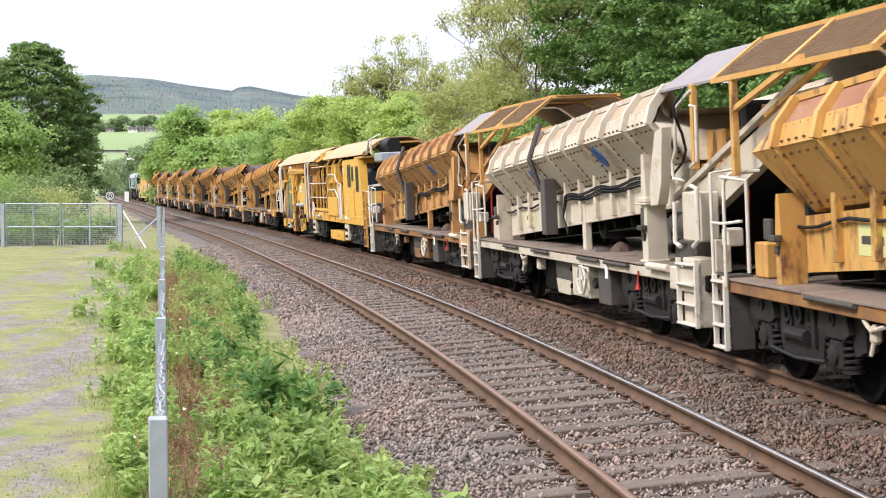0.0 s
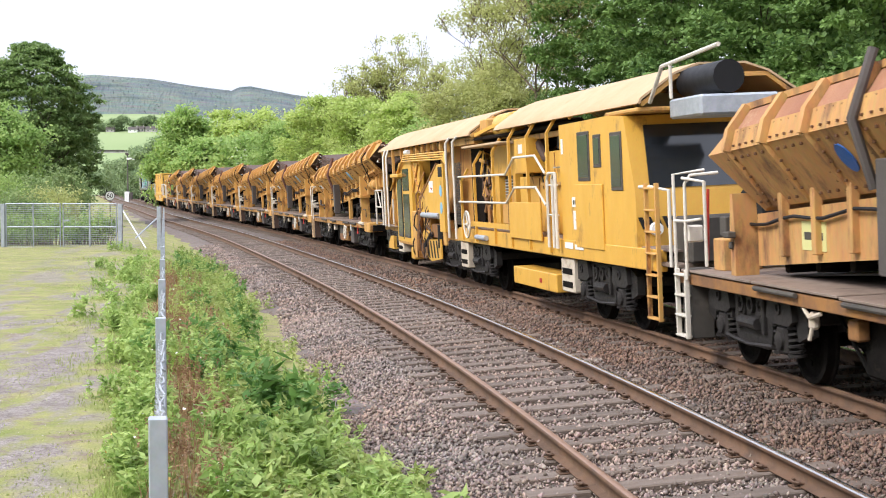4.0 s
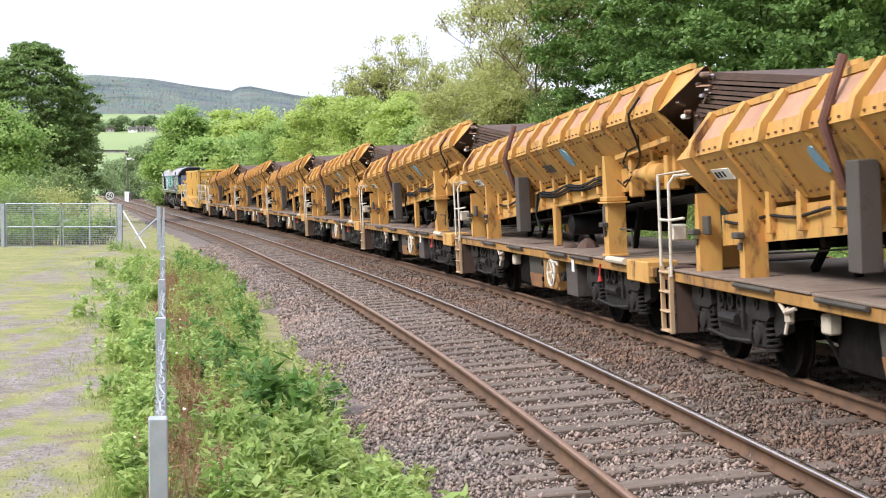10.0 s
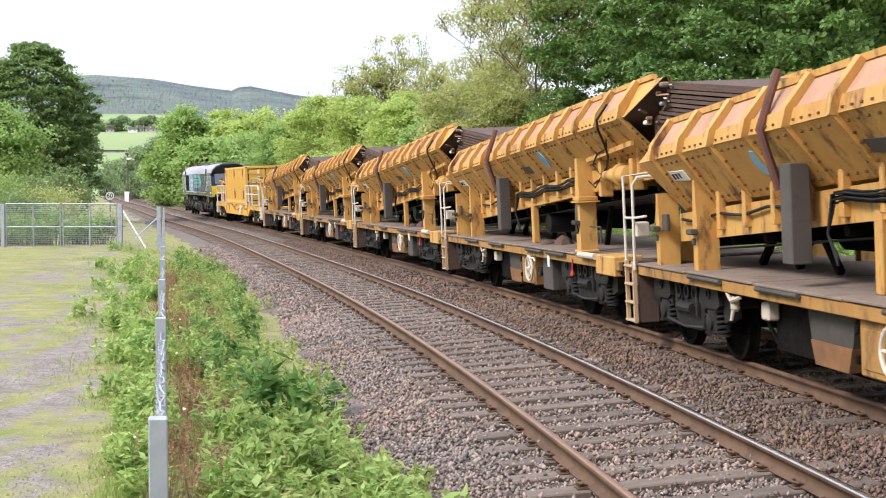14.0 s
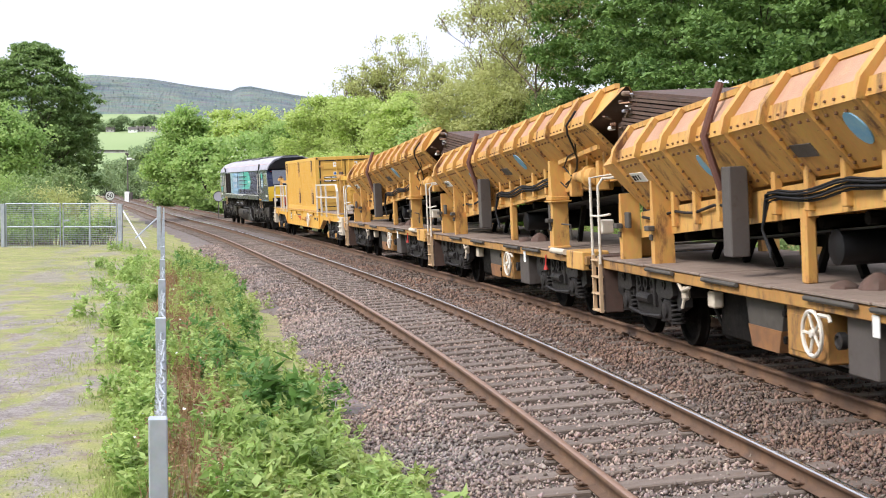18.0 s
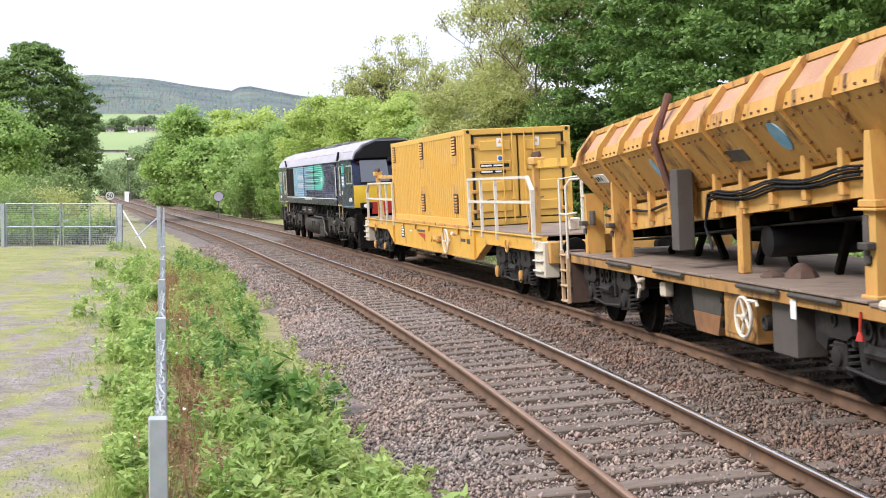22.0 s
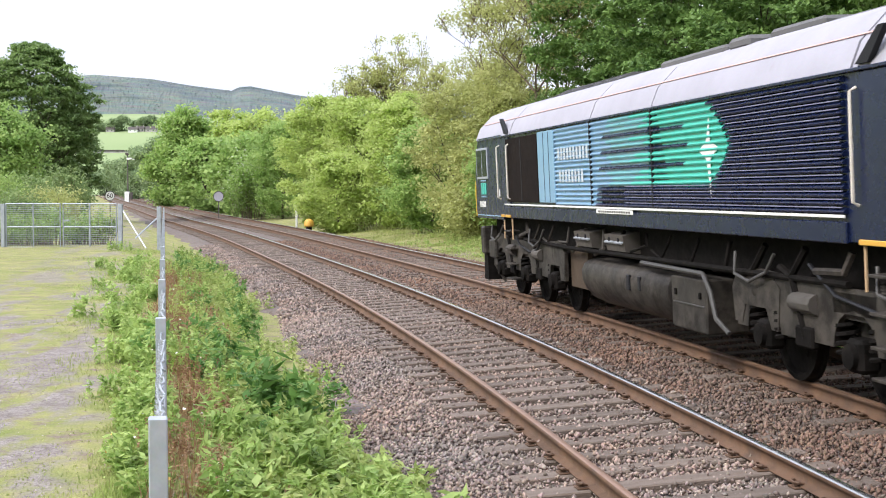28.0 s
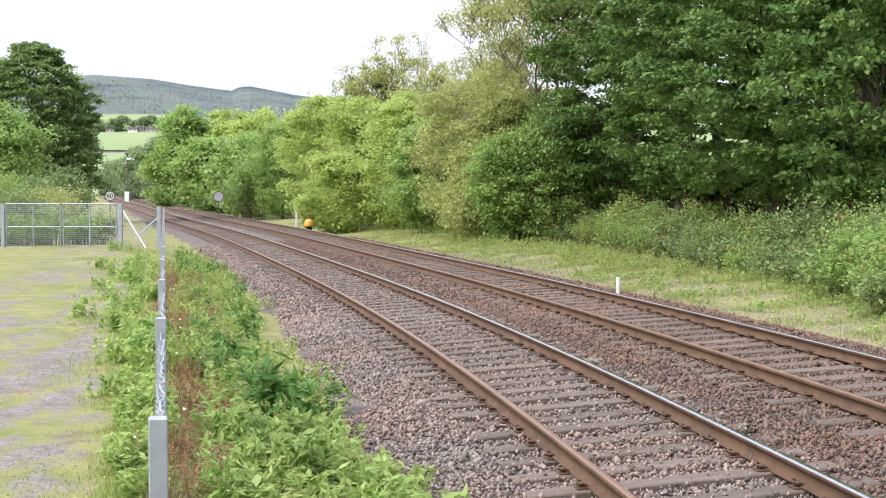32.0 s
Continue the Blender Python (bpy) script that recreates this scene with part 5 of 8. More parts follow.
def plate_on(x, k, w, h, kn, bt, out=0.012, n=0, yk=1.40, yb=0.93):
    """A thin sign on the sloping side panel: k is its height between lower edge and knuckle."""
    pts = []
    zc, zb = kn(x), bt(x)
    e = Vector((0, yk - yb, zc - zb)).normalized()
    nrm = Vector((0, e.z, -e.y))
    c = Vector((x, yb + (yk - yb) * k, zb + (zc - zb) * k)) + nrm * out
    ring = [(math.cos(a) * w / 2, math.sin(a) * h / 2) for a in np.linspace(0, 2 * math.pi, n, endpoint=False)] if n else [(-w / 2, -h / 2), (w / 2, -h / 2), (w / 2, h / 2), (-w / 2, h / 2)]
    top = [c + Vector((a, 0, 0)) + e * b for a, b in ring]
    low = [p - nrm * (out + .01) for p in top]
    m = len(ring)
    return Geo().add(top + low, [list(range(m)), list(range(2 * m - 1, m - 1, -1))] + [[i, (i + 1) % m, (i + 1) % m + m, i + m] for i in range(m)])


def hopper(label, paint, top, deckside, front=False, group="ballast hopper wagons", dx=0.0, drop=0.0, seed=1):
    """Ballast conveyor hopper: a long trough that climbs towards the near end, on a flat bogie frame."""
    r = random.Random(seed)
    w = thing("hopper_wagon", label, "hopper wagon", group)
    kn = lambda x: 2.75 - 0.052 * x - drop
    tp = lambda x: 3.21 - 0.052 * x - drop
    bt = lambda x: 2.16 - 0.064 * x - drop * 0.6
    bb = lambda x: (1.50 if front else 1.72) - 0.062 * x - drop * 0.6
    x0, x1 = (-5.35, 4.55) if front else (-7.3, 5.1)
    # trough: three skins of the side, the ends closed
    loops = []
    xs = [x1 + .35, *np.linspace(x1 - .2, x0 + .2, 10), x0]
    for i, x in enumerate(xs):
        a = -.55 if i == 0 else 0
        b = -.5 if i == 0 else (-.85 if (i == len(xs) - 1 and not front) else 0)
        c = (.75 if front else -.88) if i == len(xs) - 1 else a
        t, k, l = (x + (a if i == 0 else c), 1.14, tp(x + c) - (.04 if i == len(xs) - 1 else 0)), (x, 1.40, kn(x)), (x + (b if i == 0 else -b), .93, bt(x))
        inn = (t[0], 1.08, t[2])
        fl = (t[0], .95, t[2] - .28)
        half = [l, k, t, inn, fl]
        loops.append(half + [(p[0], -p[1], p[2]) for p in half[::-1]])
    g = Geo().sheet(loops, close=True)
    n = len(loops[0])
    g.f += [tuple(range(n))[::-1]]
    if front:
        g.f += [tuple((len(loops) - 1) * n + j for j in range(n))]
    body = part("trough", g, paint, w)
    if not front:
        # dark sheet closes the open end and paints its inner shade
        part("discharge_mouth", Geo().add([(p[0] + .02, p[1] * .985, p[2]) for p in loops[-1]], [list(range(n))]), M_SLAT, body, "dark sheet painting the shade inside the discharge mouth")
    # ribs and the plates between them
    nr = 10 if front else 12
    rx = [x1 - .35 + (x0 + .15 - x1 + .35) * i / (nr - 1) for i in range(nr)]
    fb, sl, bolts = (.46 if front else .33), (.0 if front else .10), Geo()
    yb = 1.405 + (1.172 - 1.405) * fb + .045
    for i, x in enumerate(rx):
        g = Geo()
        zb = kn(x) + (tp(x) - kn(x)) * fb
        pth = [(x, 1.43, kn(x) - .01), (x - sl * fb, yb + .03, zb), (x - sl, 1.17, tp(x) + .015)]
        g.tube(pth, 0, flat=(.115, .10)).mirror()
        part("rib", g, paint, body)
        part("lower_rib", Geo().tube([(x, .945, bt(x) + .03), (x, 1.425, kn(x) + .005)], 0, flat=(.085, .07)).mirror(), paint, body)
        if i < nr - 1:
            xa, xb = x - .06, rx[i + 1] + .06
            g = Geo()
            za, zz = kn(xa) + (tp(xa) - kn(xa)) * fb, kn(xb) + (tp(xb) - kn(xb)) * fb
            six = [[3, 2, 1, 0], [4, 5, 6, 7], [0, 1, 5, 4], [1, 2, 6, 5], [2, 3, 7, 6], [3, 0, 4, 7]]
            q = [(xa - sl * fb, yb - .012, za), (xb - sl * fb, yb - .012, zz), (xb - sl * .9, 1.172, tp(xb) - .03), (xa - sl * .9, 1.172, tp(xa) - .03)]
            g.add(q + [(a, b - .05, c - .04) for a, b, c in q], six).mirror()
            part("upper_plate", g, top, body, "rust-stained plate")
            q = [(xa, 1.408, kn(xa) - .004), (xb, 1.408, kn(xb) - .004), (xb - sl * fb, yb + .006, zz + .012), (xa - sl * fb, yb + .006, za + .012)]
            part("band_plate", Geo().add(q + [(a, b - .06, c - .02) for a, b, c in q], six).mirror(), paint, body)
            for k in range(5):
                xk = xa + (xb - xa) * (k + .5) / 5
                zk = kn(xk)
                bolts.box(xk - .014, xk + .014, 1.395, 1.422, zk + .03, zk + .056, .005)
                if front:
                    zt = kn(xk) + (tp(xk) - kn(xk)) * fb
                    bolts.box(xk - .014 - sl * fb, xk + .014 - sl * fb, yb - .01, yb + .016, zt - .035, zt - .01, .005)
    part("top_rail", Geo().tube([(x1 - .2, 1.13, tp(x1 - .2) + .02), (x0 - (.0 if front else .5), 1.13, tp(x0 - (.0 if front else .5)) + .02)], 0, flat=(.08, .07)).mirror(), paint, body)
    g = bolts
    for k in (.12, .88):
        for x in np.arange(x0 + .3, x1 - .1, .20):
            y, z = .93 + .47 * k, bt(x) + (kn(x) - bt(x)) * k
            g.box(x - .016, x + .016, y - .004, y + .024, z - .024, z + .008, .005)
    for x in rx:
        for k in (.25, .4, .55, .7):
            y, z = .93 + .47 * k, bt(x) + (kn(x) - bt(x)) * k
            for e in (-.085, .085):
                g.box(x + e - .015, x + e + .015, y - .004, y + .024, z - .022, z + .008, .005)
    part("bolts", g, M_BOLT, body)["kind"] = "stuff"
    # conveyor beam under the trough
    g = Geo().prism([(x1 + .05, bb(x1)), (x1 + .05, bt(x1) - .06), (x0 - .1, bt(x0) - .02), (x0 - .1, bb(x0) + .1)], 1, .86, .95).mirror()
    part("conveyor_beam", g, paint, w)
    for x in np.arange(x0 + .6, x1, .85):
        part("bracket", Geo().box(x - .05, x + .05, .93, 1.03, bb(x) + .10, bt(x) + .16, .01), paint, w)
    # added black panel stands in for the dark gear under the belt
    part("inner_frame", Geo().prism([(-3.1, 1.46), (-2.3, 1.34), (3.2, 1.30), (3.6, bb(3.6)), (-3.3, bb(-3.3) + .05)], 1, -.50, -.44), M_DARK, w, "flat black panel added to darken the gap under the conveyor")
    part("inner_drum", Geo().lathe([(-.45, .17), (-.42, .19), (.72, .19), (.75, .12)], 1, (-.75, 0, 1.48), 14), M_HOSE, w, "black conveyor drum")
    part("far_rail", Geo().tube([(-6.2, -.9, 1.42), (-4.0, -.9, 1.55)], 0, flat=(.06, .08)).tube([(-6.3, -1.1, 1.2), (-4.6, -.5, 1.62)], 0, flat=(.05, .05)), M_BROWN, w)
    for x in np.linspace(-2.6, 4.2, 7):
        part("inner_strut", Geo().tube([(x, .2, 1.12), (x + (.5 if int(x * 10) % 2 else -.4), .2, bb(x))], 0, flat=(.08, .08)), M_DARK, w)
    for x in np.linspace(x0 + .4, x1 - .4, 12):
        part("roller", Geo().lathe([(-.8, .07), (.8, .07)], 1, (x, 0, bb(x) - .02), 8), M_DARK, w)
    part("return_belt", Geo().prism([(x1 - .2, bb(x1) - .12), (x1 - .2, bb(x1) - .10), (x0 + .2, bb(x0) - .10), (x0 + .2, bb(x0) - .12)], 1, -.7, .7), M_HOSE, w)
    # posts
    posts = ((-4.22, .115, 2.62 - drop * .5, 1.1), (4.75, .075, 2.05 - drop * .5, 1.06)) if front else ((-4.22, .115, 2.62, 1.1), (3.85, .08, 2.22, 1.1), (5.35, .075, 2.05, 1.06))
    for x, hw, z1, z0 in posts:
        g = Geo().prism([(x - hw, z0), (x + hw, z0), (x + hw, 1.95 if x < 0 else 1.7), (x + hw * .45, z1), (x - hw * .45, z1), (x - hw, 1.95 if x < 0 else 1.7)], 1, .92, 1.20)
        if x < 0:
            g.box(x - hw - .05, x + hw + .05, .90, 1.23, 1.93, 2.0, .01)
        if x < 0:
            g.box(x - hw - .04, x + hw + .04, .90, 1.23, z0, z0 + .04, .01)
        part("post", g.mirror(), paint, w)
        if x < 0:
            part("post_wrap", Geo().box(x + hw * .1, x + hw + .012, .94, 1.212, 1.40, 1.86, .01), M_GREYBOX, w, "dark painted band")
            part("post_flange", Geo().box(x - hw - .10, x + hw + .10, .88, 1.25, 1.90, 1.925, .006), paint, w)
        part("post_bolts", Geo().box(x - .04, x + .04, 1.2, 1.24, 1.42, 1.5, .01).box(x - .12, x + .06, 1.2, 1.3, 1.55, 1.62, .01), M_GREYB, w)
    part("grey_box", Geo().box(.66, .92, 1.08, 1.30, 1.34, 2.36 - drop, .012), M_GREYBOX, w, "tall grey steel cover box")
    part("hydraulic_leg", Geo().box(-.60, -.46, .85, .98, 1.1, 1.9, .02), paint, w)
    # hoses in a sagging bundle
    for j in range(5):
        p = []
        for x in np.linspace(.25, -3.75, 15):
            p.append((x, 1.02 + .03 * (j % 2), bt(x) - .06 - .027 * j + .016 * math.sin(x * 3.1 + j * .4) - .02 - .04 * abs(math.sin(x * 1.9))))
        p = [(.15, 1.05, 1.35 + .02 * j), (.30, 1.08, 1.65)] + p
        part("hose", Geo().tube(p, .015, 6), M_HOSE, w)
    part("hose", Geo().tube([(x, 1.0, bt(x) - .16 + .03 * math.sin(x * 4)) for x in np.linspace(.9, 4.9, 12)], .02, 6), M_HOSE, w)
    part("hose", Geo().tube([(-4.6, 1.02, 2.2), (-4.9, 1.05, 2.25), (-5.4, 1.06, 2.45), (-5.9, 1.20, 2.60), (-6.15, 1.34, 2.80), (-6.2, 1.44, 3.0), (-6.22, 1.46, 3.14), (-6.3, 1.32, 3.36)], .018, 6), M_HOSE, w)
    # signs
    part("oval_badge", plate_on(1.70, .55, .28, .33, kn, bt, n=18), M_BLUE if not front else M_SIGNBLUE, body, "oval blue badge")
    part("oval_badge", plate_on(-2.35, .60, .33, .38, kn, bt, n=18), M_BLUE if not front else M_SIGNBLUE, body, "oval blue badge")
    if not front:
        part("data_plate", plate_on(-1.0, .45, .50, .16, kn, bt), M_GREYBOX, body, "small grey data plate")
        part("data_plate", plate_on(4.3, .62, .56, .15, kn, bt), M_SIGNWHITE, body, "white data plate")
        for k in range(4):
            part("data_mark", plate_on(4.48 - k * .12, .62, .06, .08, kn, bt, .016), M_INK, body)
    # dark flue on the top
    part("flue", Geo().tube([(1.05, 1.25, 2.1), (1.02, 1.45, kn(1) + .02), (1.0, 1.24, tp(1) + .16)], .05, 8), M_FLUE if not front else M_GREYBOX, w, "rusty bent pipe")
    # flat frame
    zd = 1.10
    xs = [6.3, 3.9, 1.7, -.5, -2.7, -4.4, -6.35]
    for a, b in zip(xs, xs[1:]):
        dz = r.uniform(-.012, .02)
        part("deck_plate", Geo().box(b + .02, a - .02, -1.30, 1.33, zd - .03 + dz, zd + dz, .006), M_DECK, w, "worn grey deck plate")
    part("sole_bar", Geo().box(-6.5, 6.45, 1.20, 1.31, .93, 1.065, .01).mirror(), deckside, w)
    part("centre_sill", Geo().box(-6.4, 6.4, -.35, .35, .72, 1.06, .02).box(-6.55, -6.40, -1.25, 1.25, .86, 1.06, .02).box(6.40, 6.55, -1.25, 1.25, .86, 1.06, .02), M_DARK, w)
    part("step_pad", Geo().box(-6.40, -5.52, .9, 1.345, .84, 1.135, .015), paint, w, "painted step block")
    part("lamp_tube", Geo().lathe([(-5.55, .05), (-4.75, .05)], 0, (0, 1.36, 1.10), 10), M_CREAM, w, "pale tube along the deck edge")
    part("cut_off_lever", Geo().tube([(-4.25, 1.33, 1.0), (-4.25, 1.34, .82)], .014, 6).lathe([(.74, .045), (.82, .02)], 2, (-4.25, 1.34, 0), 8), M_RED, w, "red release handle")
    part("dirt_heap", Geo().lathe([(1.11, .20), (1.16, .17), (1.21, .13), (1.27, .04)], 2, (-1.6, .7, 0), 7), M_SLAT, w, "heap of spilled dirt on the deck")
    part("dirt_heap", Geo().lathe([(1.10, .15), (1.13, .14), (1.16, .09), (1.19, .03)], 2, (-1.3, .9, 0), 7), M_SLAT if not front else M_GREYB, w, "small heap of spilled dirt")
    # under the frame
    part("brake_cabinet", Geo().box(-1.60, -.66, .95, 1.24, .40, .95, .015), deckside, w)
    handwheel(w, -1.44, 1.32, .70, .22)
    # far-side boxes, mirrored and added to cut light through the underframe
    part("brake_cabinet", Geo().box(-1.65, -.62, -1.24, -.95, .34, .95, .015), deckside, w)
    part("air_tank", Geo().box(-2.55, -1.95, -1.2, -.85, .36, .95, .015), M_GREYBOX, w)
    # added plate that blocks the far side, so the underframe looks black
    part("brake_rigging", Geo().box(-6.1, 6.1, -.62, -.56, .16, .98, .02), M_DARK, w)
    part("battery_box", Geo().prism([(-.34, .60), (.58, .60), (.66, .93), (-.42, .93)], 1, .80, 1.16), M_GREYB, w, "dark tapered box")
    part("box_base", Geo().prism([(-.26, .36), (.48, .36), (.58, .60), (-.34, .60)], 1, .80, 1.17), M_RUSTY if not front else deckside, w, "rust-brown box base")
    part("cabinet_hinge", Geo().box(-.64, -.58, 1.18, 1.26, .78, .86, .01).box(-.64, -.58, 1.18, 1.26, .50, .58, .01), M_DARK, w)
    part("cabinet_panel", Geo().box(-1.16, -.74, 1.238, 1.25, .47, .84, .006), deckside, w)
    part("gauge", Geo().lathe([(1.16, .085), (1.23, .085), (1.24, .06), (1.22, .05)], 1, (-1.82, 0, .66), 14), M_BOGIE, w, "round black gauge")
    part("white_latch", Geo().tube([(-1.62, 1.33, .90), (-1.85, 1.33, .90), (-1.88, 1.33, .85)], .02, 6), M_WHITE, w)
    part("brake_lever", Geo().box(2.38, 2.48, 1.20, 1.30, .72, .90, .03).tube([(2.6, 1.28, .92), (2.42, 1.3, .84), (2.2, 1.28, .90)], .022, 6).tube([(2.42, 1.28, .74), (2.44, 1.3, .62)], .02, 6), M_CREAM, w, "pale brake lever casting")
    part("white_label", Geo().box(-2.85, -2.72, 1.315, 1.33, .80, 1.0, .004), M_SIGNWHITE, w)
    for x in (-3.3, -1.9, 1.0, 3.2):
        part("deck_pipe", Geo().lathe([(x - .55, .028), (x + .55, .028)], 0, (0, 1.345, 1.045), 8), M_GREYB, w)
    part("air_tank", Geo().box(-2.55, -1.95, .85, 1.2, .36, .95, .015), M_GREYBOX, w)
    part("equipment_box", Geo().box(.75, 1.75, .55, 1.05, .34, .93, .02), M_DARK, w)
    part("equipment_box", Geo().box(1.60, 1.80, 1.06, 1.2, .68, .88, .02), M_CREAM if not front else deckside, w, "pale junction box")
    part("brake_pipe", Geo().tube([(-6.3, .9, .86), (-2.8, .92, .84), (-1.9, .92, .3), (1.9, .92, .3), (2.6, .92, .84), (6.3, .9, .86)], .025, 6), M_DARK, w)
    for e in (-1, 1):
        part("coupling_hook", Geo().box(e * 6.4, e * 6.72, -.12, .12, .86, 1.08, .03), M_DARK, w)
    bogie(w, -4.30)
    bogie(w, 4.45)
    # steps and rails at the far end
    ladder(w, 5.98, 6.34, 1.36, .26, 1.12, 4, M_BEIGE if not front else M_WHITE, M_SLAT if not front else M_GREYB, "steps", "worn steel side steps")
    part("handrail", Geo().tube([(6.36, 1.36, 1.0), (6.36, 1.36, 2.30), (6.36, .95, 2.34)], .022, 8), M_WHITE, w, "white handrail")
    part("handrail", Geo().tube([(5.95, 1.36, 1.0), (5.92, 1.36, 2.18), (5.88, 1.3, 2.28), (5.86, .95, 2.30)], .022, 8), M_WHITE, w, "white handrail")
    part("handrail", Geo().tube([(6.36, 1.36, 1.72), (5.93, 1.36, 1.72), (5.60, 1.28, 1.75)], .018, 8), M_WHITE, w, "white handrail")
    part("control_box", Geo().box(6.02, 6.22, 1.1, 1.3, 1.45, 1.66, .02), M_WHITE, w, "small white control box")
    part("end_locker", Geo().box(5.5, 5.85, .55, 1.05, 1.1, 1.5, .02), paint, w)
    part("gauge_panel", Geo().box(5.05, 5.25, 1.12, 1.17, 1.55, 1.78, .01), M_GREYB, w)
    part("belt_bow", Geo().lathe([(-.6, .42), (.6, .42)], 1, (5.75, 0, 1.72), 18), M_HOSE, w)
    if not front:
        # drive at the near end, overhanging chute, slatted cover over the joint
        part("drive_motor", Geo().lathe([(-6.35, .07), (-6.32, .14), (-6.05, .14), (-6.03, .18), (-5.98, .18), (-5.96, .12), (-5.62, .12), (-5.58, .085), (-5.25, .085)], 0, (0, 1.02, bt(-6) - .22), 14), M_YELLOW, w, "yellow drive motor")
        part("motor_hose", Geo().tube([(-5.2, 1.1, bt(-6) - .2), (-5.0, 1.16, bt(-6) - .05), (-5.3, 1.18, bt(-6) + .12), (-5.9, 1.22, bt(-6) + .18), (-6.1, 1.30, bt(-6) + .5)], .013, 6).tube([(-5.3, 1.14, bt(-6) - .25), (-4.9, 1.1, bt(-6) - .4), (-4.5, 1.08, bt(-6) - .3)], .012, 6), M_HOSE, w)
        part("end_rail", Geo().tube([(-4.6, 1.12, bt(-4.6) + .12), (-7.0, 1.2, bt(-7.0) + .16)], 0, flat=(.05, .07)), paint, w)
        part("drive_bracket", Geo().box(-6.62, -6.5, .9, 1.1, bt(-6) - .45, bt(-6) + .02, .02), paint, w)
        part("drive_bracket", Geo().box(-5.2, -5.1, .9, 1.12, bt(-6) - .55, bt(-6) + .02, .02), paint, w)
        part("drive_frame", Geo().box(-6.5, -5.2, .80, .94, bt(-6) - .45, bt(-6) - .05, .02), paint, w)
        part("slatted_cover", Geo().prism([(-8.0, 3.50), (-11.2, 3.18), (-11.2, 3.22), (-8.0, 3.54)], 1, -1.05, 1.02), M_SLAT, w, "dark brown conveyor cover")
        g = Geo()
        for e in (-1, 1):
            g.tube([(-7.3, e * .8, 3.05), (-8.4, e * .8, 3.14), (-10.6, e * .8, 3.0)], 0, flat=(.10, .14))
        part("conveyor_arm", g, M_SLAT, w)
        part("belt_load", Geo().prism([(-6.9, 3.12), (-7.4, 3.32), (-8.1, 3.36), (-8.1, 3.22), (-7.2, 2.9)], 1, -.75, .75), M_STONE, w, "spilling crushed ballast")
        for j in range(9):
            z = 3.02 + j * .054
            q = (.0, .03, -.02, .04, .01)[j % 5]
            part("cover_slat", Geo().tube([(-7.62 - j * .06 + q, 1.01 + (j % 3) * .012, z + .02), (-9.3 - j * .22 + q, 1.01 + (j % 3) * .012, z + .02 - .1 * (1.68 + j * .16))], 0, flat=(.06, .042)), (M_SLAT, M_DARKBOARD, M_SLAT)[j % 3], w, "weathered brown cover slat")
        rr = random.Random(12)
        kk, tt, ii = Vector((-7.36, 1.36, 3.12)), Vector((-8.15, 1.12, 3.54)), Vector((-7.75, .62, 2.75))
        for j in range(24):
            p, q, k = rr.random(), rr.random(), rr.uniform(.03, .06)
            if p + q > 1:
                p, q = 1 - p, 1 - q
            c = kk + (tt - kk) * p + (ii - kk) * q
            g = Geo()
            if j % 2:
                d = Vector((rr.uniform(-.16, .16), rr.uniform(-.12, .12), rr.uniform(-.05, .05)))
                g.tube([c - d - Vector((.2, .05, 0)), c + d - Vector((.2, .05, 0))], 0, flat=(.04, .02))
            else:
                g.box(c.x - .08 - k, c.x - .08 + k, c.y - k, c.y + k, c.z - k * .6, c.z + k * .6, k * .35)
            part("rubble", g, (M_SIGNWHITE, M_BOARD, M_TOPRUST, M_SLAT, M_ROOF)[j % 5], w, "broken boards and rubble in the mouth")
        # added near-black sheet that fills the gaps behind the cover slats
        part("apron_back", Geo().prism([(-7.45, 2.7), (-8.0, 3.48), (-11.1, 3.17), (-9.4, 2.7)], 1, .86, .90), M_GRILLE_SHADE, w)
        part("chute_flap", Geo().box(-7.75, -7.5, -1.05, 1.05, 2.75, 3.10, .02), M_SLAT, w)
        part("pipe_bend", Geo().tube([(-5.7, 1.3, 1.3), (-5.7, 1.3, 1.55), (-5.2, 1.3, 1.55)], .014, 6), M_GREYB, w)
    else:
        # open discharge end with canopy, slewing conveyor and operator's stand
        part("grey_canopy", Geo().prism([(-1.28, 3.36), (-.62, 3.80), (.62, 3.80), (1.28, 3.36), (1.28, 3.39), (.62, 3.83), (-.62, 3.83), (-1.28, 3.39)], 0, -7.05, -5.25), M_CANOPY, w, "grey sheet canopy")
        fr = Geo()
        for x in (-7.1, -9.0, -10.85):
            fr.tube([(x, 1.3, 3.36), (x + .15, .62, 3.84), (x + .15, -.62, 3.84), (x, -1.3, 3.36)], 0, flat=(.06, .06))
        for y, z in ((1.3, 3.36), (.62, 3.84), (-.62, 3.84), (-1.3, 3.36)):
            fr.tube([(-7.1, y, z), (-10.9, y, z)], 0, flat=(.06, .06))
        part("canopy_frame", fr, M_YELLOW, w, "yellow canopy frame")
        g = Geo()
        e1, e2 = Vector((0, 1.3, 3.37)), Vector((0, .62, 3.84))
        for side in (-1, 1):
            for i in range(64):
                x = -7.12 - i * .058
                a, b = (x, side * e1.y, e1.z), (x - .05, side * e2.y, e2.z)
                g.tube([a, b], 0, flat=(.018, .012), cap=False)
            for j in range(15):
                t = j / 14
                y, z = e1.y + (e2.y - e1.y) * t, e1.z + (e2.z - e1.z) * t
                g.tube([(-7.1, side * y, z), (-10.85, side * y, z)], 0, flat=(.018, .012), cap=False)
        part("canopy_mesh", g, M_MESH, w, "rusty mesh canopy panel")
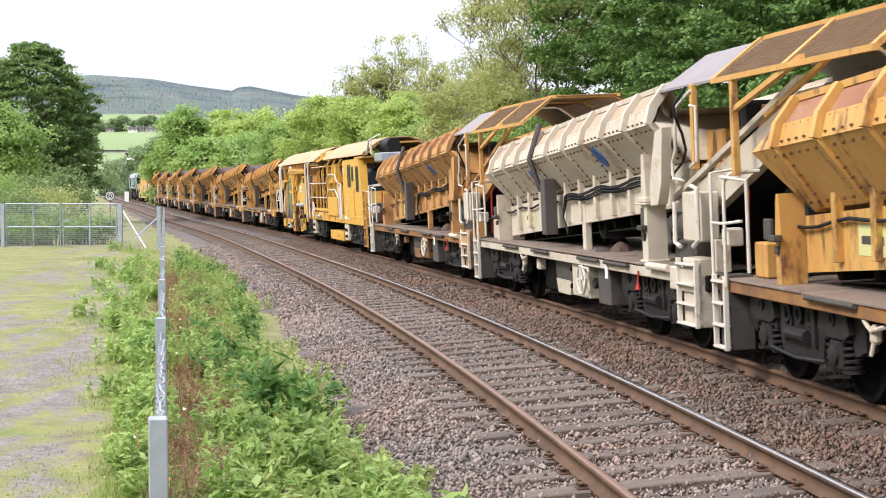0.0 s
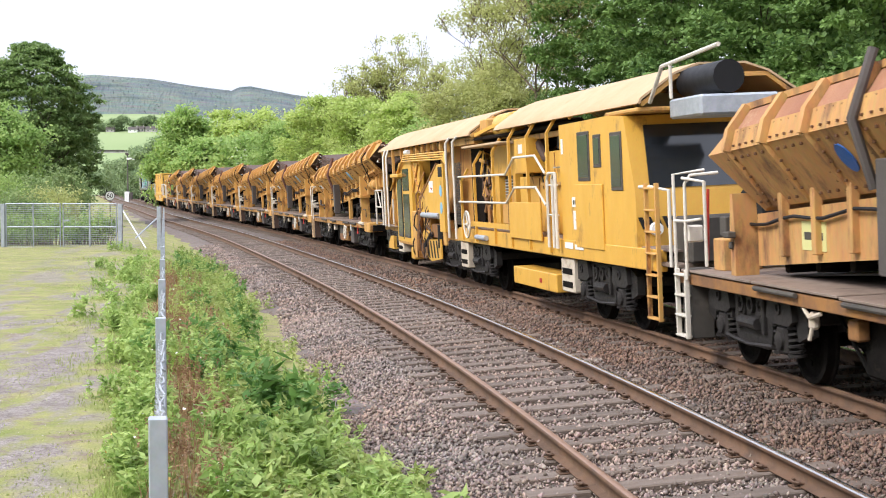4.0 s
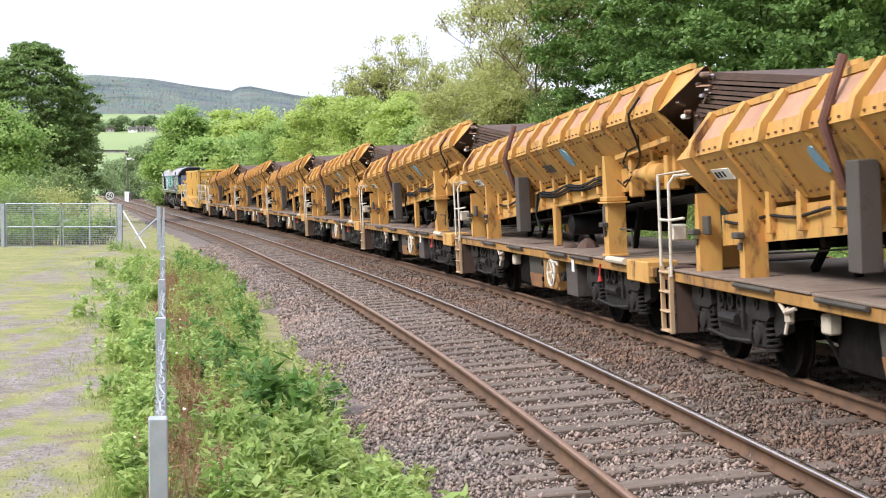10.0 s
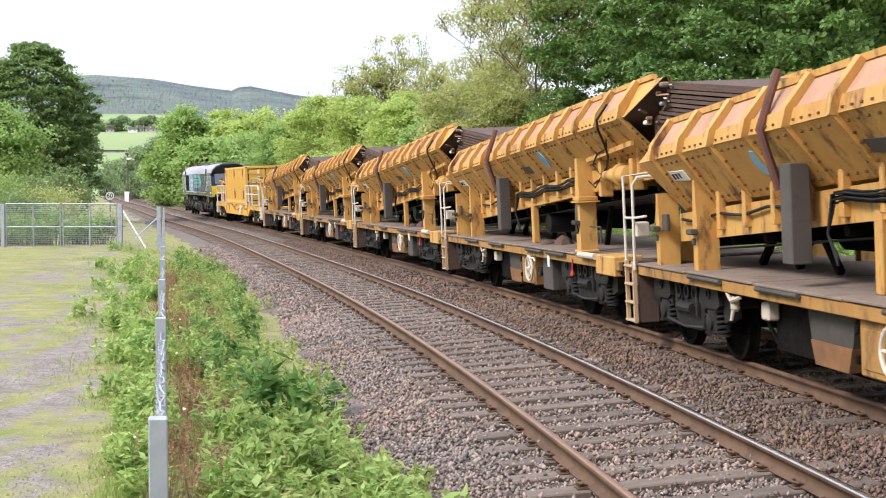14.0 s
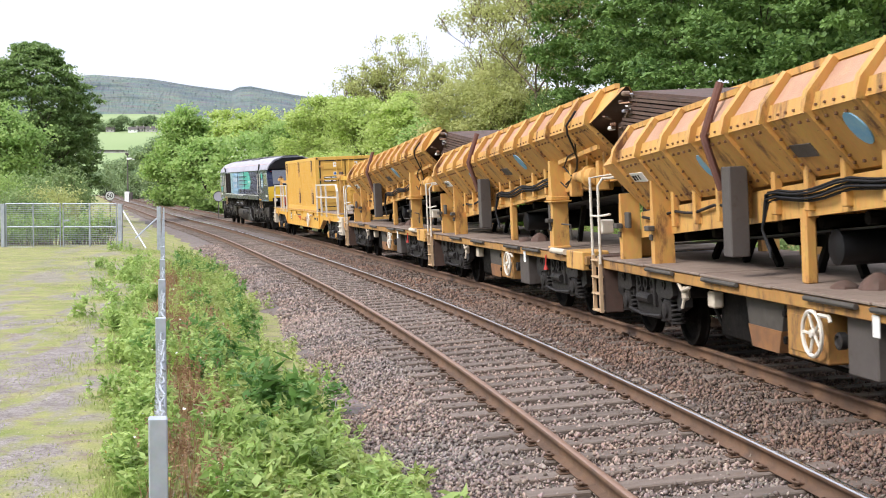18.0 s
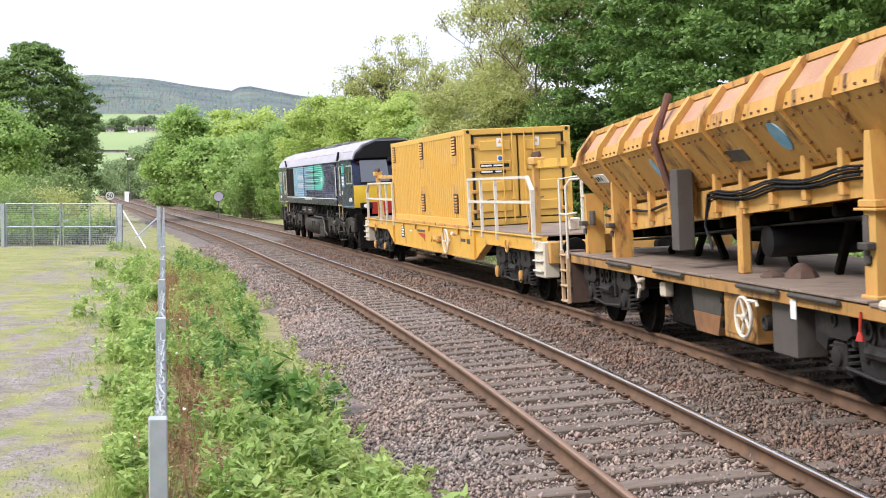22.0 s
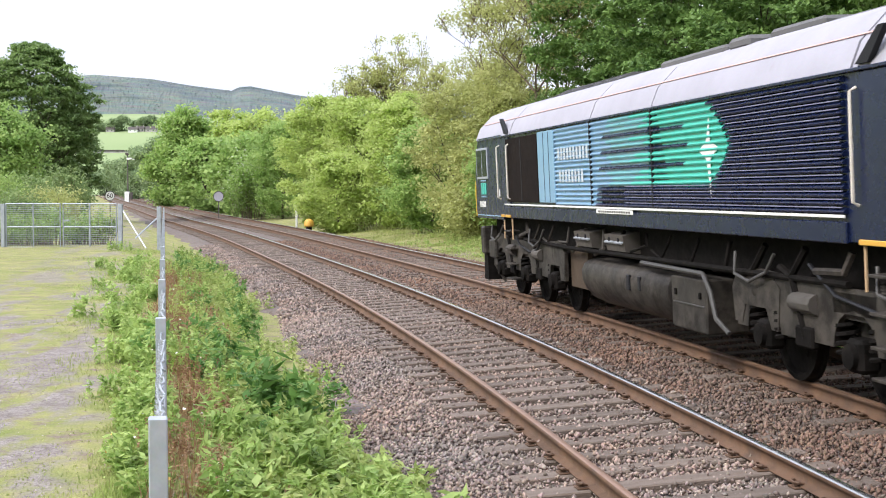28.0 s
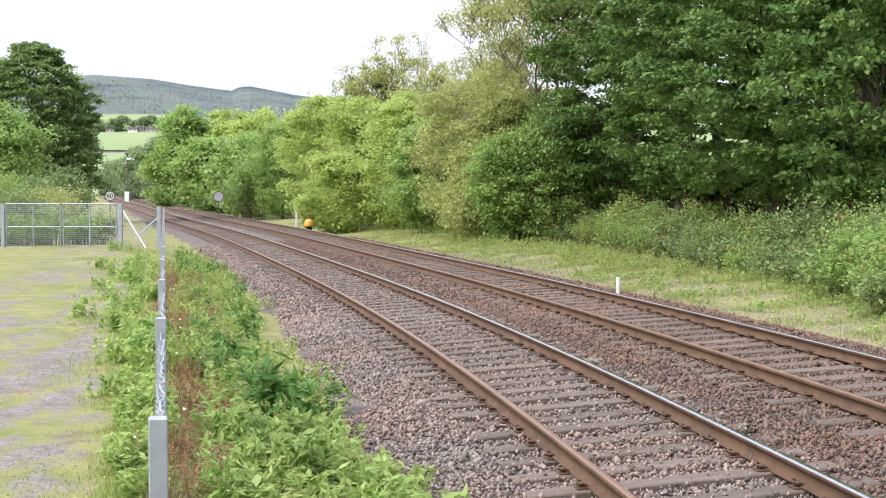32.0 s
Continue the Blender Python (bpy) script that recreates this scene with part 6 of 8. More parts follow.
        part("canopy_mesh", Geo().prism([(-.6, 3.84), (.6, 3.84), (.6, 3.85), (-.6, 3.85)], 0, -10.9, -7.1), M_MESH, w)
        for x, z0 in ((-6.42, 2.35), (-7.65, 2.26)):
            part("canopy_post", Geo().box(x - .04, x + .04, 1.24, 1.32, z0, 3.38, .008).mirror(), M_YELLOW, w, "yellow canopy post")
        part("brace", Geo().tube([(-7.65, 1.28, 3.0), (-9.4, 1.28, 3.42)], 0, flat=(.06, .06)), M_YELLOW, w)
        part("brace", Geo().tube([(-8.1, 1.1, 2.9), (-9.6, 1.1, 3.38)], 0, flat=(.05, .05)), M_YELLOW, w)
        part("handrail", Geo().tube([(-6.45, 1.33, 3.3), (-6.0, 1.36, 3.12), (-5.95, 1.36, 2.6), (-5.82, 1.36, 2.45), (-5.85, 1.36, 2.25), (-6.2, 1.36, 2.22)], .02, 8), M_WHITE, w, "bent white handrail")
        part("handrail", Geo().tube([(-6.5, 1.36, 3.12), (-6.68, 1.36, 3.10), (-6.66, 1.36, 2.45), (-6.45, 1.36, 2.38)], .02, 8), M_WHITE, w, "white handrail")
        part("operator_platform", Geo().box(-6.7, -5.1, -.2, .78, 2.34, 2.42, .02).box(-5.9, -5.2, -.1, .7, 2.42, 2.85, .03), M_YELLOW, w, "yellow operator's platform")
        part("operator_seat", Geo().box(-7.1, -6.7, .5, 1.0, 2.62, 2.72, .04).box(-7.25, -7.12, .5, 1.0, 2.7, 3.12, .05), M_HOSE, w, "black seat")
        part("slewing_conveyor", Geo().prism([(-4.9, 1.45), (-4.8, 1.85), (-8.7, 3.12), (-9.3, 3.14), (-9.3, 2.86), (-8.5, 2.66), (-5.2, 1.42)], 1, .88, 1.0).prism([(-5.0, 1.95), (-5.0, 2.02), (-8.8, 3.28), (-8.8, 3.21)], 1, .98, 1.06), paint, w, "slewing discharge conveyor")
        part("conveyor_belt", Geo().prism([(-4.95, 1.55), (-4.9, 1.75), (-8.7, 3.02), (-9.3, 3.04), (-9.3, 2.92), (-8.55, 2.76), (-5.2, 1.50)], 1, -.7, .88), M_HOSE, w, "black conveyor belt")
        # added near-black backing boxes, so the gaps under the canopy look shaded
        part("machinery", Geo().box(-8.7, -5.2, -1.05, -.72, 1.14, 3.3, .02).box(-6.2, -5.3, -.7, .5, 1.14, 2.3, .03), M_GRILLE_SHADE, w, "near-black boxes added to darken the space under the canopy")
        part("conveyor_bracket", Geo().box(-7.5, -7.1, .7, .82, 2.5, 2.95, .02).box(-8.2, -7.3, .75, .80, 3.0, 3.06, .01), M_BROWN, w)
        part("side_fin", Geo().prism([(-5.28, 2.86), (-5.55, 2.9), (-5.45, 2.2), (-5.30, 1.92), (-5.02, 1.90), (-5.0, 2.2)], 1, 1.25, 1.38), paint, w)
        part("white_locker", Geo().box(-6.55, -5.95, 1.05, 1.30, 1.47, 2.08, .02), M_CREAM, w, "pale steel locker door")
        part("locker_rail", Geo().tube([(-5.85, 1.36, 1.95), (-5.83, 1.36, 1.45), (-6.0, 1.36, 1.40)], .03, 8), M_WHITE, w)
        part("locker_rail", Geo().tube([(-6.45, 1.36, 2.15), (-6.62, 1.36, 2.12), (-6.62, 1.36, 1.5), (-6.45, 1.36, 1.42)], .03, 8), M_WHITE, w)
        part("hydraulic_unit", Geo().lathe([(-5.7, .2), (-4.95, .2), (-4.9, .12)], 0, (0, .95, 1.62), 12).box(-5.8, -5.1, .6, 1.1, 1.15, 1.45, .03).tube([(-4.9, 1.1, 1.7), (-5.2, 1.2, 1.4), (-5.6, 1.2, 1.5)], .03, 6), M_GREYB, w)
        part("notice_plate", Geo().box(2.75, 3.35, .95, .958, bb(3.0) + .14, bb(3.0) + .44, .002), M_PALEYELLOW, w, "pale yellow notice plate")
        part("notice_bar", Geo().box(2.82, 3.28, .958, .961, bb(3.0) + .25, bb(3.0) + .33, .001), M_GREYB, w)
        part("lower_brace", Geo().box(-6.75, -6.6, 1.0, 1.2, 1.1, 1.5, .01), paint, w)
        ladder(w, -6.5, -5.9, 1.36, .42, 1.26, 4, M_WHITE, deckside, "steps", "white steel side steps")
        part("red_lever", Geo().tube([(6.2, 1.0, 1.2), (6.1, 1.0, 2.1)], .02, 6), M_RED, w)
        part("handrail", Geo().tube([(5.2, 1.36, 1.2), (5.2, 1.36, 2.2), (6.0, 1.36, 2.25)], .022, 8), M_WHITE, w)
    return w


def bars(parent, x0, x1, y, z0, z1, mat, n=1, name="lettering", gap=0.3):
    """Writing that stands for a name or number, as plain bars."""
    w = (x1 - x0) / n
    for i in range(n):
        part(name, Geo().box(x0 + i * w + abs(w) * gap / 2 * (1 if w > 0 else -1), x0 + (i + 1) * w - abs(w) * gap / 2 * (1 if w > 0 else -1), y, y + .004, z0, z1, .001), mat, parent)


def wheels_of(ob, r):
    for o in ob.children_recursive:
        if o.name.startswith("wheelset"):
            WHEELS.append((o, tuple(o.location), r))


def couple(ob, u, pivot, r=0.46):
    TRAIN.append((ob, u, pivot))
    wheels_of(ob, r)


yellow_hopper = hopper("yellow ballast hopper wagon with rust-stained top plates", M_YELLOW, M_TOPRUST, M_SOLE, seed=3)
couple(yellow_hopper, 70.6, 4.4)
for i in range(1, 7):
    couple(copy_thing(yellow_hopper, Matrix()), 70.6 + 13.3 * i, 4.4)
couple(hopper("orange hopper wagon with mesh canopy at the train's front", M_YELLOW, M_TOPRED, M_RUSTY, True, seed=4), 5.35, 4.4)
couple(hopper("dirty cream hopper wagon with a grey canopy", M_CREAM, M_CREAMTOP, M_CREAM, True, seed=5, drop=.05), 18.73, 4.4)
couple(hopper("brown rust-stained hopper wagon with a mesh canopy", M_TAN, M_TOPRED, M_RUSTY, True, seed=6), 32.1, 4.4)


# ---- yellow ballast machine between the hoppers ----
def ballast_machine():
    w = thing("ballast_machine", "long yellow ballast cleaning machine with cab and roofs", "track machine")
    # frame
    part("main_frame", Geo().box(-11.6, .9, 1.16, 1.28, 1.0, 1.30, .012).mirror(), M_YELLOW2, w)
    part("main_frame", Geo().box(.9, 12.2, .95, 1.10, .95, 1.22, .012).mirror(), M_YELLOW, w)
    part("centre_beam", Geo().box(-11.8, 12.2, -.5, .5, .8, 1.15, .02), M_DARK, w)
    part("walkway", Geo().box(-11.6, .9, -1.2, 1.22, 1.28, 1.31, .005), M_DECK, w, "grey walkway")
    part("walkway", Geo().box(8.9, 12.2, -1.2, 1.25, 1.10, 1.14, .005), M_DECK, w)
    # roofs: bent sheets
    def roof(x0, x1, mat):
        sec = [(1.26, 3.30), (1.22, 3.38), (.70, 3.72), (.35, 3.84), (-.35, 3.84), (-.70, 3.72), (-1.22, 3.38), (-1.26, 3.30), (-1.23, 3.29), (-1.19, 3.36), (-.69, 3.69), (-.34, 3.81), (.34, 3.81), (.69, 3.69), (1.19, 3.36), (1.23, 3.29)]
        return part("roof", Geo().prism(sec, 0, x0, x1), mat, w, "faded cream-yellow sheet roof")
    roof(-.35, 11.9, M_BEIGE)
    roof(-10.95, -2.65, M_BEIGE)
    for x in (-.35, 3.6, 7.6, 11.8):
        part("roof_bow", Geo().tube([(x, 1.2, 3.28), (x, .68, 3.66), (x, -.68, 3.66), (x, -1.2, 3.28)], 0, flat=(.06, .06)), M_YELLOW, w)
    for x in (-2.65, -5.0, -7.5, -10.9):
        part("roof_bow", Geo().tube([(x, 1.2, 3.28), (x, .68, 3.66), (x, -.68, 3.66), (x, -1.2, 3.28)], 0, flat=(.06, .06)), M_YELLOW, w)
    part("roof_gap_frame", Geo().box(-1.0, -.4, -.8, 1.0, 3.30, 3.62, .03), M_YELLOW, w)
    part("exhaust_drum", Geo().lathe([(-2.6, .20), (-2.55, .26), (-1.5, .26), (-1.45, .18)], 0, (0, .75, 3.42), 16), M_YELLOW2, w, "yellow exhaust drum")
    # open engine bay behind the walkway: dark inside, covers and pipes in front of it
    # near-black block and top sheet paint the bay's inner shade
    part("bay_back", Geo().box(-7.1, 1.1, -.9, .42, 1.31, 3.2, .02), M_GRILLE_SHADE, w, "near-black block standing in for the engine bay's shade")
    part("bay_ceiling", Geo().box(-7.1, 1.1, .42, 1.1, 3.18, 3.24, .01), M_GRILLE_SHADE, w)
    part("engine_cover", Geo().prism([(-.33, 1.40), (-.33, 3.06), (-2.25, 3.06), (-2.25, 1.40), (-2.06, 1.40), (-2.06, 2.40), (-.92, 2.40), (-.92, 1.40)], 1, .70, .86), M_YELLOW2, w, "yellow engine cover with an opening")
    part("louvre_frame", Geo().box(-.92, -2.06, .66, .72, 1.40, 2.40, .004), M_GREYBOX, w)
    for k in range(8):
        part("louvre_slat", Geo().box(-1.0, -1.7 - .04 * k, .72, .76, 2.30 - k * .06, 2.325 - k * .06, .004), M_STEEL, w)
    part("wedge_cover", Geo().prism([(-1.05, 1.42), (-2.04, 1.42), (-2.04, 2.12), (-1.75, 2.12), (-1.05, 1.80)], 1, .70, .84), M_YELLOW, w)
    part("wedge_line", Geo().box(-1.5, -1.53, .84, .845, 1.45, 1.95, .001), M_INK, w)
    part("notice_box", Geo().box(-3.12, -4.12, .7, 1.1, 2.42, 3.08, .02), M_YELLOW2, w, "yellow box with a white notice")
    part("notice", Geo().box(-3.46, -3.74, 1.10, 1.106, 2.80, 2.97, .001), M_SIGNWHITE, w)
    part("casing", Geo().box(-4.38, -6.95, .45, .86, 1.31, 2.80, .02), M_YELLOW2, w, "yellow engine casing")
    part("casing", Geo().box(-2.35, -4.30, .45, .80, 1.31, 2.36, .02), M_YELLOW2, w, "yellow engine casing")
    for x in (-3.1, -3.8, -5.05, -5.75, -6.4):
        part("casing_seam", Geo().box(x - .012, x + .012, .80 if x > -4.3 else .86, .815 if x > -4.3 else .872, 1.35, 2.33 if x > -4.3 else 2.77, .002), M_RUSTY, w)
    part("casing_ledge", Geo().box(-4.38, -6.95, .86, .95, 2.18, 2.24, .006), M_YELLOW, w)
    part("casing_handle", Geo().tube([(-5.2, .87, 2.5), (-5.2, .93, 2.5), (-5.4, .93, 2.5), (-5.4, .87, 2.5)], .015, 6), M_STEEL, w)
    part("exhaust_hose", Geo().tube([(-3.9, .75, 3.15), (-4.1, .85, 2.95), (-4.3, .80, 2.7), (-4.75, .70, 2.62), (-5.3, .6, 2.95), (-5.9, .55, 3.05)], .10, 10), M_SLAT, w, "rusty bent exhaust hose")
    part("dark_door", Geo().box(-5.35, -5.85, .60, .90, 2.82, 3.12, .01), M_INK, w)
    part("beam", Geo().box(-2.4, -7.0, .85, .95, 3.04, 3.14, .01), M_YELLOW, w)
    rr = random.Random(2)
    for i in range(26):
        x, z = rr.uniform(-.25, .75), rr.uniform(1.6, 2.95)
        part("engine_pipe", Geo().tube([(x, .5, z), (x + rr.uniform(-.2, .2), .78, z + rr.uniform(-.2, .2)), (x + rr.uniform(-.3, .3), .80, max(1.35, z + rr.uniform(-.7, .1)))], rr.choice((.018, .03, .045)), 7), (M_YELLOW, M_RUSTY, M_SLAT, M_YELLOW2, M_HOSE)[i % 5], w)
    for i in range(10):
        x, z = rr.uniform(-4.3, -2.4), rr.uniform(2.4, 3.1)
        part("engine_pipe", Geo().tube([(x, .5, z), (x + rr.uniform(-.2, .2), .8, z + rr.uniform(-.2, .1)), (x + rr.uniform(-.4, .4), .78, z - .3)], rr.choice((.02, .035)), 6), (M_RUSTY, M_HOSE, M_SLAT)[i % 3], w)
    for i, (x0, x1, z0, z1) in enumerate([(.72, .42, 1.4, 2.4), (.3, .02, 1.5, 2.05), (.05, -.25, 1.4, 1.75), (.1, -.2, 2.2, 2.7)]):
        part("valve_block", Geo().box(x0, x1, .45, .74, z0, z1, .03), (M_RUSTY, M_YELLOW, M_SLAT, M_YELLOW)[i], w)
    part("upper_deck_gear", Geo().box(-.5, -2.3, -.6, .6, 3.10, 3.5, .04), M_SLAT, w)
    part("gear_bracket", Geo().tube([(-.4, 1.2, 3.28), (-1.2, 1.0, 3.42), (-2.2, .9, 3.42)], 0, flat=(.07, .07)), M_YELLOW2, w)
    # posts and rails along the walkway
    for x, z1 in ((.75, 2.55), (-.55, 2.9), (-2.2, 3.1), (-3.5, 3.3), (-4.8, 3.3), (-6.1, 3.3)):
        part("walkway_post", Geo().tube([(x, 1.30, 1.05), (x, 1.30, z1 - .22), (x - .03, 1.14, z1 + .04)], 0, flat=(.05, .05)), M_YELLOW2, w, "yellow walkway post")
    part("hood", Geo().box(-3.25, .07, .6, 1.32, 3.02, 3.07, .012), M_BEIGE, w)
    for z, d in ((2.42, .30), (1.88, .29)):
        part("handrail", Geo().tube([(.75, 1.36, z), (-3.4, 1.36, z), (-4.05, 1.36, z + d), (-5.5, 1.36, z + d), (-6.1, 1.36, z - .02)], .022, 8), M_WHITE, w, "white handrail")
    part("low_rail", Geo().tube([(.7, 1.30, 1.42), (-3.4, 1.30, 1.42)], 0, flat=(.05, .10)), M_YELLOW2, w)
    part("side_panel", Geo().box(-5.62, -3.46, 1.30, 1.335, 1.23, 1.90, .008), M_YELLOW2, w, "plain yellow side panel")
    handwheel(w, -.32, 1.38, 1.40, .28)
    part("grey_tube", Geo().lathe([(-1.5, .055), (-.65, .055)], 0, (0, 1.33, 1.15), 10), M_STEEL, w)
    for x0, x1 in ((-6.22, -6.72), (-6.95, -7.12)):
        part("handrail", Geo().tube([(x0, 1.36, 1.15), (x0, 1.36, 2.3), (x0 - .1, 1.36, 2.4), (x1, 1.36, 2.4), (x1, 1.36, 1.15)], .03, 8), M_WHITE, w, "white looped handrail")
    part("gate_bars", Geo().tube([(-6.2, 1.34, 2.2), (-6.75, 1.34, 2.2)], .02, 6).tube([(-6.2, 1.34, 1.7), (-6.75, 1.34, 1.7)], .02, 6), M_WHITE, w)
    part("under_locker", Geo().box(-6.2, -3.34, .85, 1.26, .36, .68, .015), M_YELLOW2, w, "low yellow locker")
    part("locker_mark", Geo().box(-5.3, -5.15, 1.262, 1.267, .48, .56, .001), M_RED, w)
    # steps
    for x in (-6.45, 1.35, 9.1):
        part("step_unit", Geo().box(x - .7, x, .95, 1.24, .42, .98, .02), M_CREAM, w, "cream steel step unit")
        part("step_slots", Geo().box(x - .62, x - .08, 1.235, 1.25, .50, .60, .004).box(x - .62, x - .08, 1.235, 1.25, .72, .82, .004), M_DARK, w)
    # driving cab
    cab = part("cab", Geo().prism([(-7.15, 1.16), (-7.15, 3.18), (-9.6, 3.2), (-10.35, 3.16), (-10.75, 2.05), (-10.75, 1.25)], 1, -1.26, 1.27), M_YELLOW2, w, "yellow driver's cab")
    for a, b, z0, z1 in ((-8.15, -8.75, 2.25, 3.02), (-8.95, -9.3, 2.45, 2.95), (-9.75, -10.25, 2.1, 2.95)):
        f = part("cab_window", Geo().box(a, b, 1.26, 1.285, z0, z1, .01), M_GREYB, cab, "cab side window")
        part("pane", Geo().box(a - .05, b + .05, 1.27, 1.292, z0 + .05, z1 - .05, .005), M_GLASS, f)
    part("cab_front_window", Geo().add([(-10.42, -1.0, 3.02), (-10.42, 1.0, 3.02), (-10.74, 1.05, 2.12), (-10.74, -1.05, 2.12), (-10.36, -1.0, 3.02), (-10.36, 1.0, 3.02), (-10.66, 1.05, 2.12), (-10.66, -1.05, 2.12)],
                                       [[0, 1, 2, 3], [7, 6, 5, 4], [0, 4, 5, 1], [1, 5, 6, 2], [2, 6, 7, 3], [3, 7, 4, 0]]), M_GLASS, cab, "cab front window")
    part("cab_door", Geo().box(-9.35, -8.0, 1.27, 1.30, 1.2, 2.2, .01), M_YELLOW2, cab)
    part("cab_hood", Geo().box(-10.9, -9.5, -1.2, 1.26, 3.18, 3.25, .02), M_YELLOW, cab)
    part("notice", Geo().box(-7.75, -8.4, 1.272, 1.278, 1.84, 2.0, .001), M_SIGNWHITE, cab)
    bars(cab, -7.8, -8.35, 1.279, 1.88, 1.95, M_GREYB, 5)
    part("notice", Geo().box(-7.8, -8.4, 1.272, 1.278, 1.48, 1.78, .001), M_SIGNWHITE, cab)
    part("notice_emblem", Geo().prism([(-7.88, 1.64), (-8.3, 1.64), (-8.3, 1.54)], 1, 1.278, 1.282), M_RED, cab)
    part("notice", Geo().box(-7.25, -7.36, 1.272, 1.278, 2.7, 2.95, .001), M_SIGNWHITE, cab)
    part("plate_strip", Geo().box(-7.3, -7.75, 1.285, 1.292, 1.16, 1.26, .001).box(-7.85, -8.3, 1.285, 1.292, 1.16, 1.24, .001), M_SIGNWHITE, cab)
    part("cab_lamp", Geo().lathe([(-10.85, .09), (-10.78, .1)], 0, (0, 1.0, 1.55), 12), M_SIGNWHITE, cab)
    for k in range(5):
        part("warning_stripe", Geo().prism([(1.25 - k * .12, 1.72), (1.19 - k * .12, 1.72), (1.12 - k * .12, 1.55), (1.18 - k * .12, 1.55)], 0, -10.78, -10.75), M_INK, cab)
    part("front_platform", Geo().box(-12.2, -10.7, -1.2, 1.25, 1.08, 1.14, .01), M_DECK, w)
    ladder(w, -11.75, -11.35, 1.34, .35, 2.2, 7, M_YELLOW, None, "ladder", "yellow ladder")
    part("front_rail", Geo().tube([(-12.1, 1.3, 1.1), (-12.1, 1.3, 2.1), (-11.4, 1.3, 2.15), (-11.0, 1.3, 2.15)], .025, 8), M_WHITE, w)
    part("front_box", Geo().box(-12.3, -11.75, .3, 1.1, 1.14, 1.75, .03), M_GREYB, w)
    part("air_duct", Geo().lathe([(-12.2, .22), (-10.9, .22)], 0, (0, .45, 3.55), 14), M_HOSE, w, "black air duct")
    part("duct_frame", Geo().tube([(-11.0, 1.1, 3.3), (-11.5, 1.1, 3.75), (-13.4, 1.1, 3.85)], .03, 8).tube([(-11.8, 1.1, 3.3), (-11.8, 1.1, 3.76)], .025, 8), M_WHITE, w, "white pipe frame")
    part("duct_bin", Geo().box(-12.3, -11.2, -.2, .9, 3.05, 3.32, .03), M_STEEL, w)
    # work station at the far half
    door = part("work_cab", Geo().prism([(9.0, .74), (9.0, 2.5), (8.4, 2.9), (6.55, 2.95), (6.55, .74)], 1, .2, 1.26), M_YELLOW2, w, "yellow glazed work cabin")
    for a, b, z0, z1 in ((8.78, 8.12, .86, 2.45), (7.88, 6.98, 2.13, 2.72), (7.88, 6.98, .86, 2.04)):
        part("pane", Geo().box(a, b, 1.255, 1.275, z0, z1, .006), M_PANE, door, "dark blue-grey window pane")
    part("cabin_hood", Geo().box(9.15, 7.9, 1.1, 1.40, 2.50, 2.60, .02), M_YELLOW2, w)
    part("cabin_rail", Geo().tube([(9.2, 1.33, 1.2), (9.2, 1.33, 1.9)], .025, 8), M_WHITE, w)
    for k in range(4):
        part("pipe_run", Geo().tube([(9.6, 1.32 - k * .02, 2.15 + k * .05), (8.95, 1.32 - k * .02, 2.42 + k * .05), (7.6, 1.32 - k * .02, 2.92 + k * .055), (2.2, 1.32 - k * .02, 2.86 + k * .055), (1.9, 1.28, 2.7 + k * .05)], .022, 6), M_YELLOW2, w, "yellow pipe run")
    x_panel = part("cross_panel", Geo().box(6.5, 5.6, 1.1, 1.22, 2.06, 2.86, .015), M_YELLOW2, w)
    part("cross_bar", Geo().tube([(6.45, 1.24, 2.1), (5.65, 1.24, 2.82)], 0, flat=(.05, .03)).tube([(5.65, 1.24, 2.1), (6.45, 1.24, 2.82)], 0, flat=(.05, .03)), M_YELLOW, x_panel)
    part("slanted_panel", Geo().prism([(5.3, 1.58), (5.3, 1.92), (3.15, 2.74), (2.75, 2.74), (2.75, 1.58)], 1, 1.18, 1.27), M_YELLOW2, w, "large plain yellow guard panel")
    part("panel_edge", Geo().tube([(5.3, 1.24, 1.94), (3.15, 1.24, 2.76)], 0, flat=(.10, .05)), M_RUSTY, w)
    part("notice", Geo().box(4.15, 3.65, 1.272, 1.277, 2.08, 2.36, .001), M_SIGNWHITE, w)
    part("notice_emblem", Geo().prism([(4.0, 2.2), (3.75, 2.2), (3.72, 2.12)], 1, 1.277, 1.281), M_RED, w)
    part("roller", Geo().lathe([(2.9, .07), (5.0, .07)], 0, (0, 1.3, 1.52), 12), M_STEEL, w, "pale steel roller")
    part("sign_panel", Geo().box(2.68, 2.12, 1.2, 1.34, 1.15, 2.75, .012), M_YELLOW2, w)
    for z in (2.12, 1.72):
        part("safety_sign", Geo().lathe([(1.341, .135), (1.348, .135)], 1, (2.4, 0, z), 18), M_BLUE, w, "round blue safety sign")
    part("vent_slots", Geo().box(2.62, 2.18, 1.335, 1.35, 2.45, 2.68, .004), M_INK, w)
    g = Geo()
    for i in range(12):
        g.box(2.05 - i * .07, 2.065 - i * .07, 1.18, 1.19, 1.35, 2.75, .002)
    for i in range(20):
        g.box(1.2, 2.07, 1.18, 1.19, 1.36 + i * .07, 1.372 + i * .07, .002)
    part("mesh_guard", g, M_GREYB, w, "wire mesh guard")
    for x in (1.95, 1.2):
        part("grab_pole", Geo().tube([(x, 1.36, 1.05), (x, 1.36, 2.35), (x + .04, 1.36, 2.5), (x + .0, 1.36, 3.2), (x - .08, 1.28, 3.32)], .03, 8), M_WHITE, w, "white grab pole")
    part("inner_wall", Geo().box(1.0, 8.9, -.9, .7, 1.2, 3.2, .02), M_YELLOW, w)
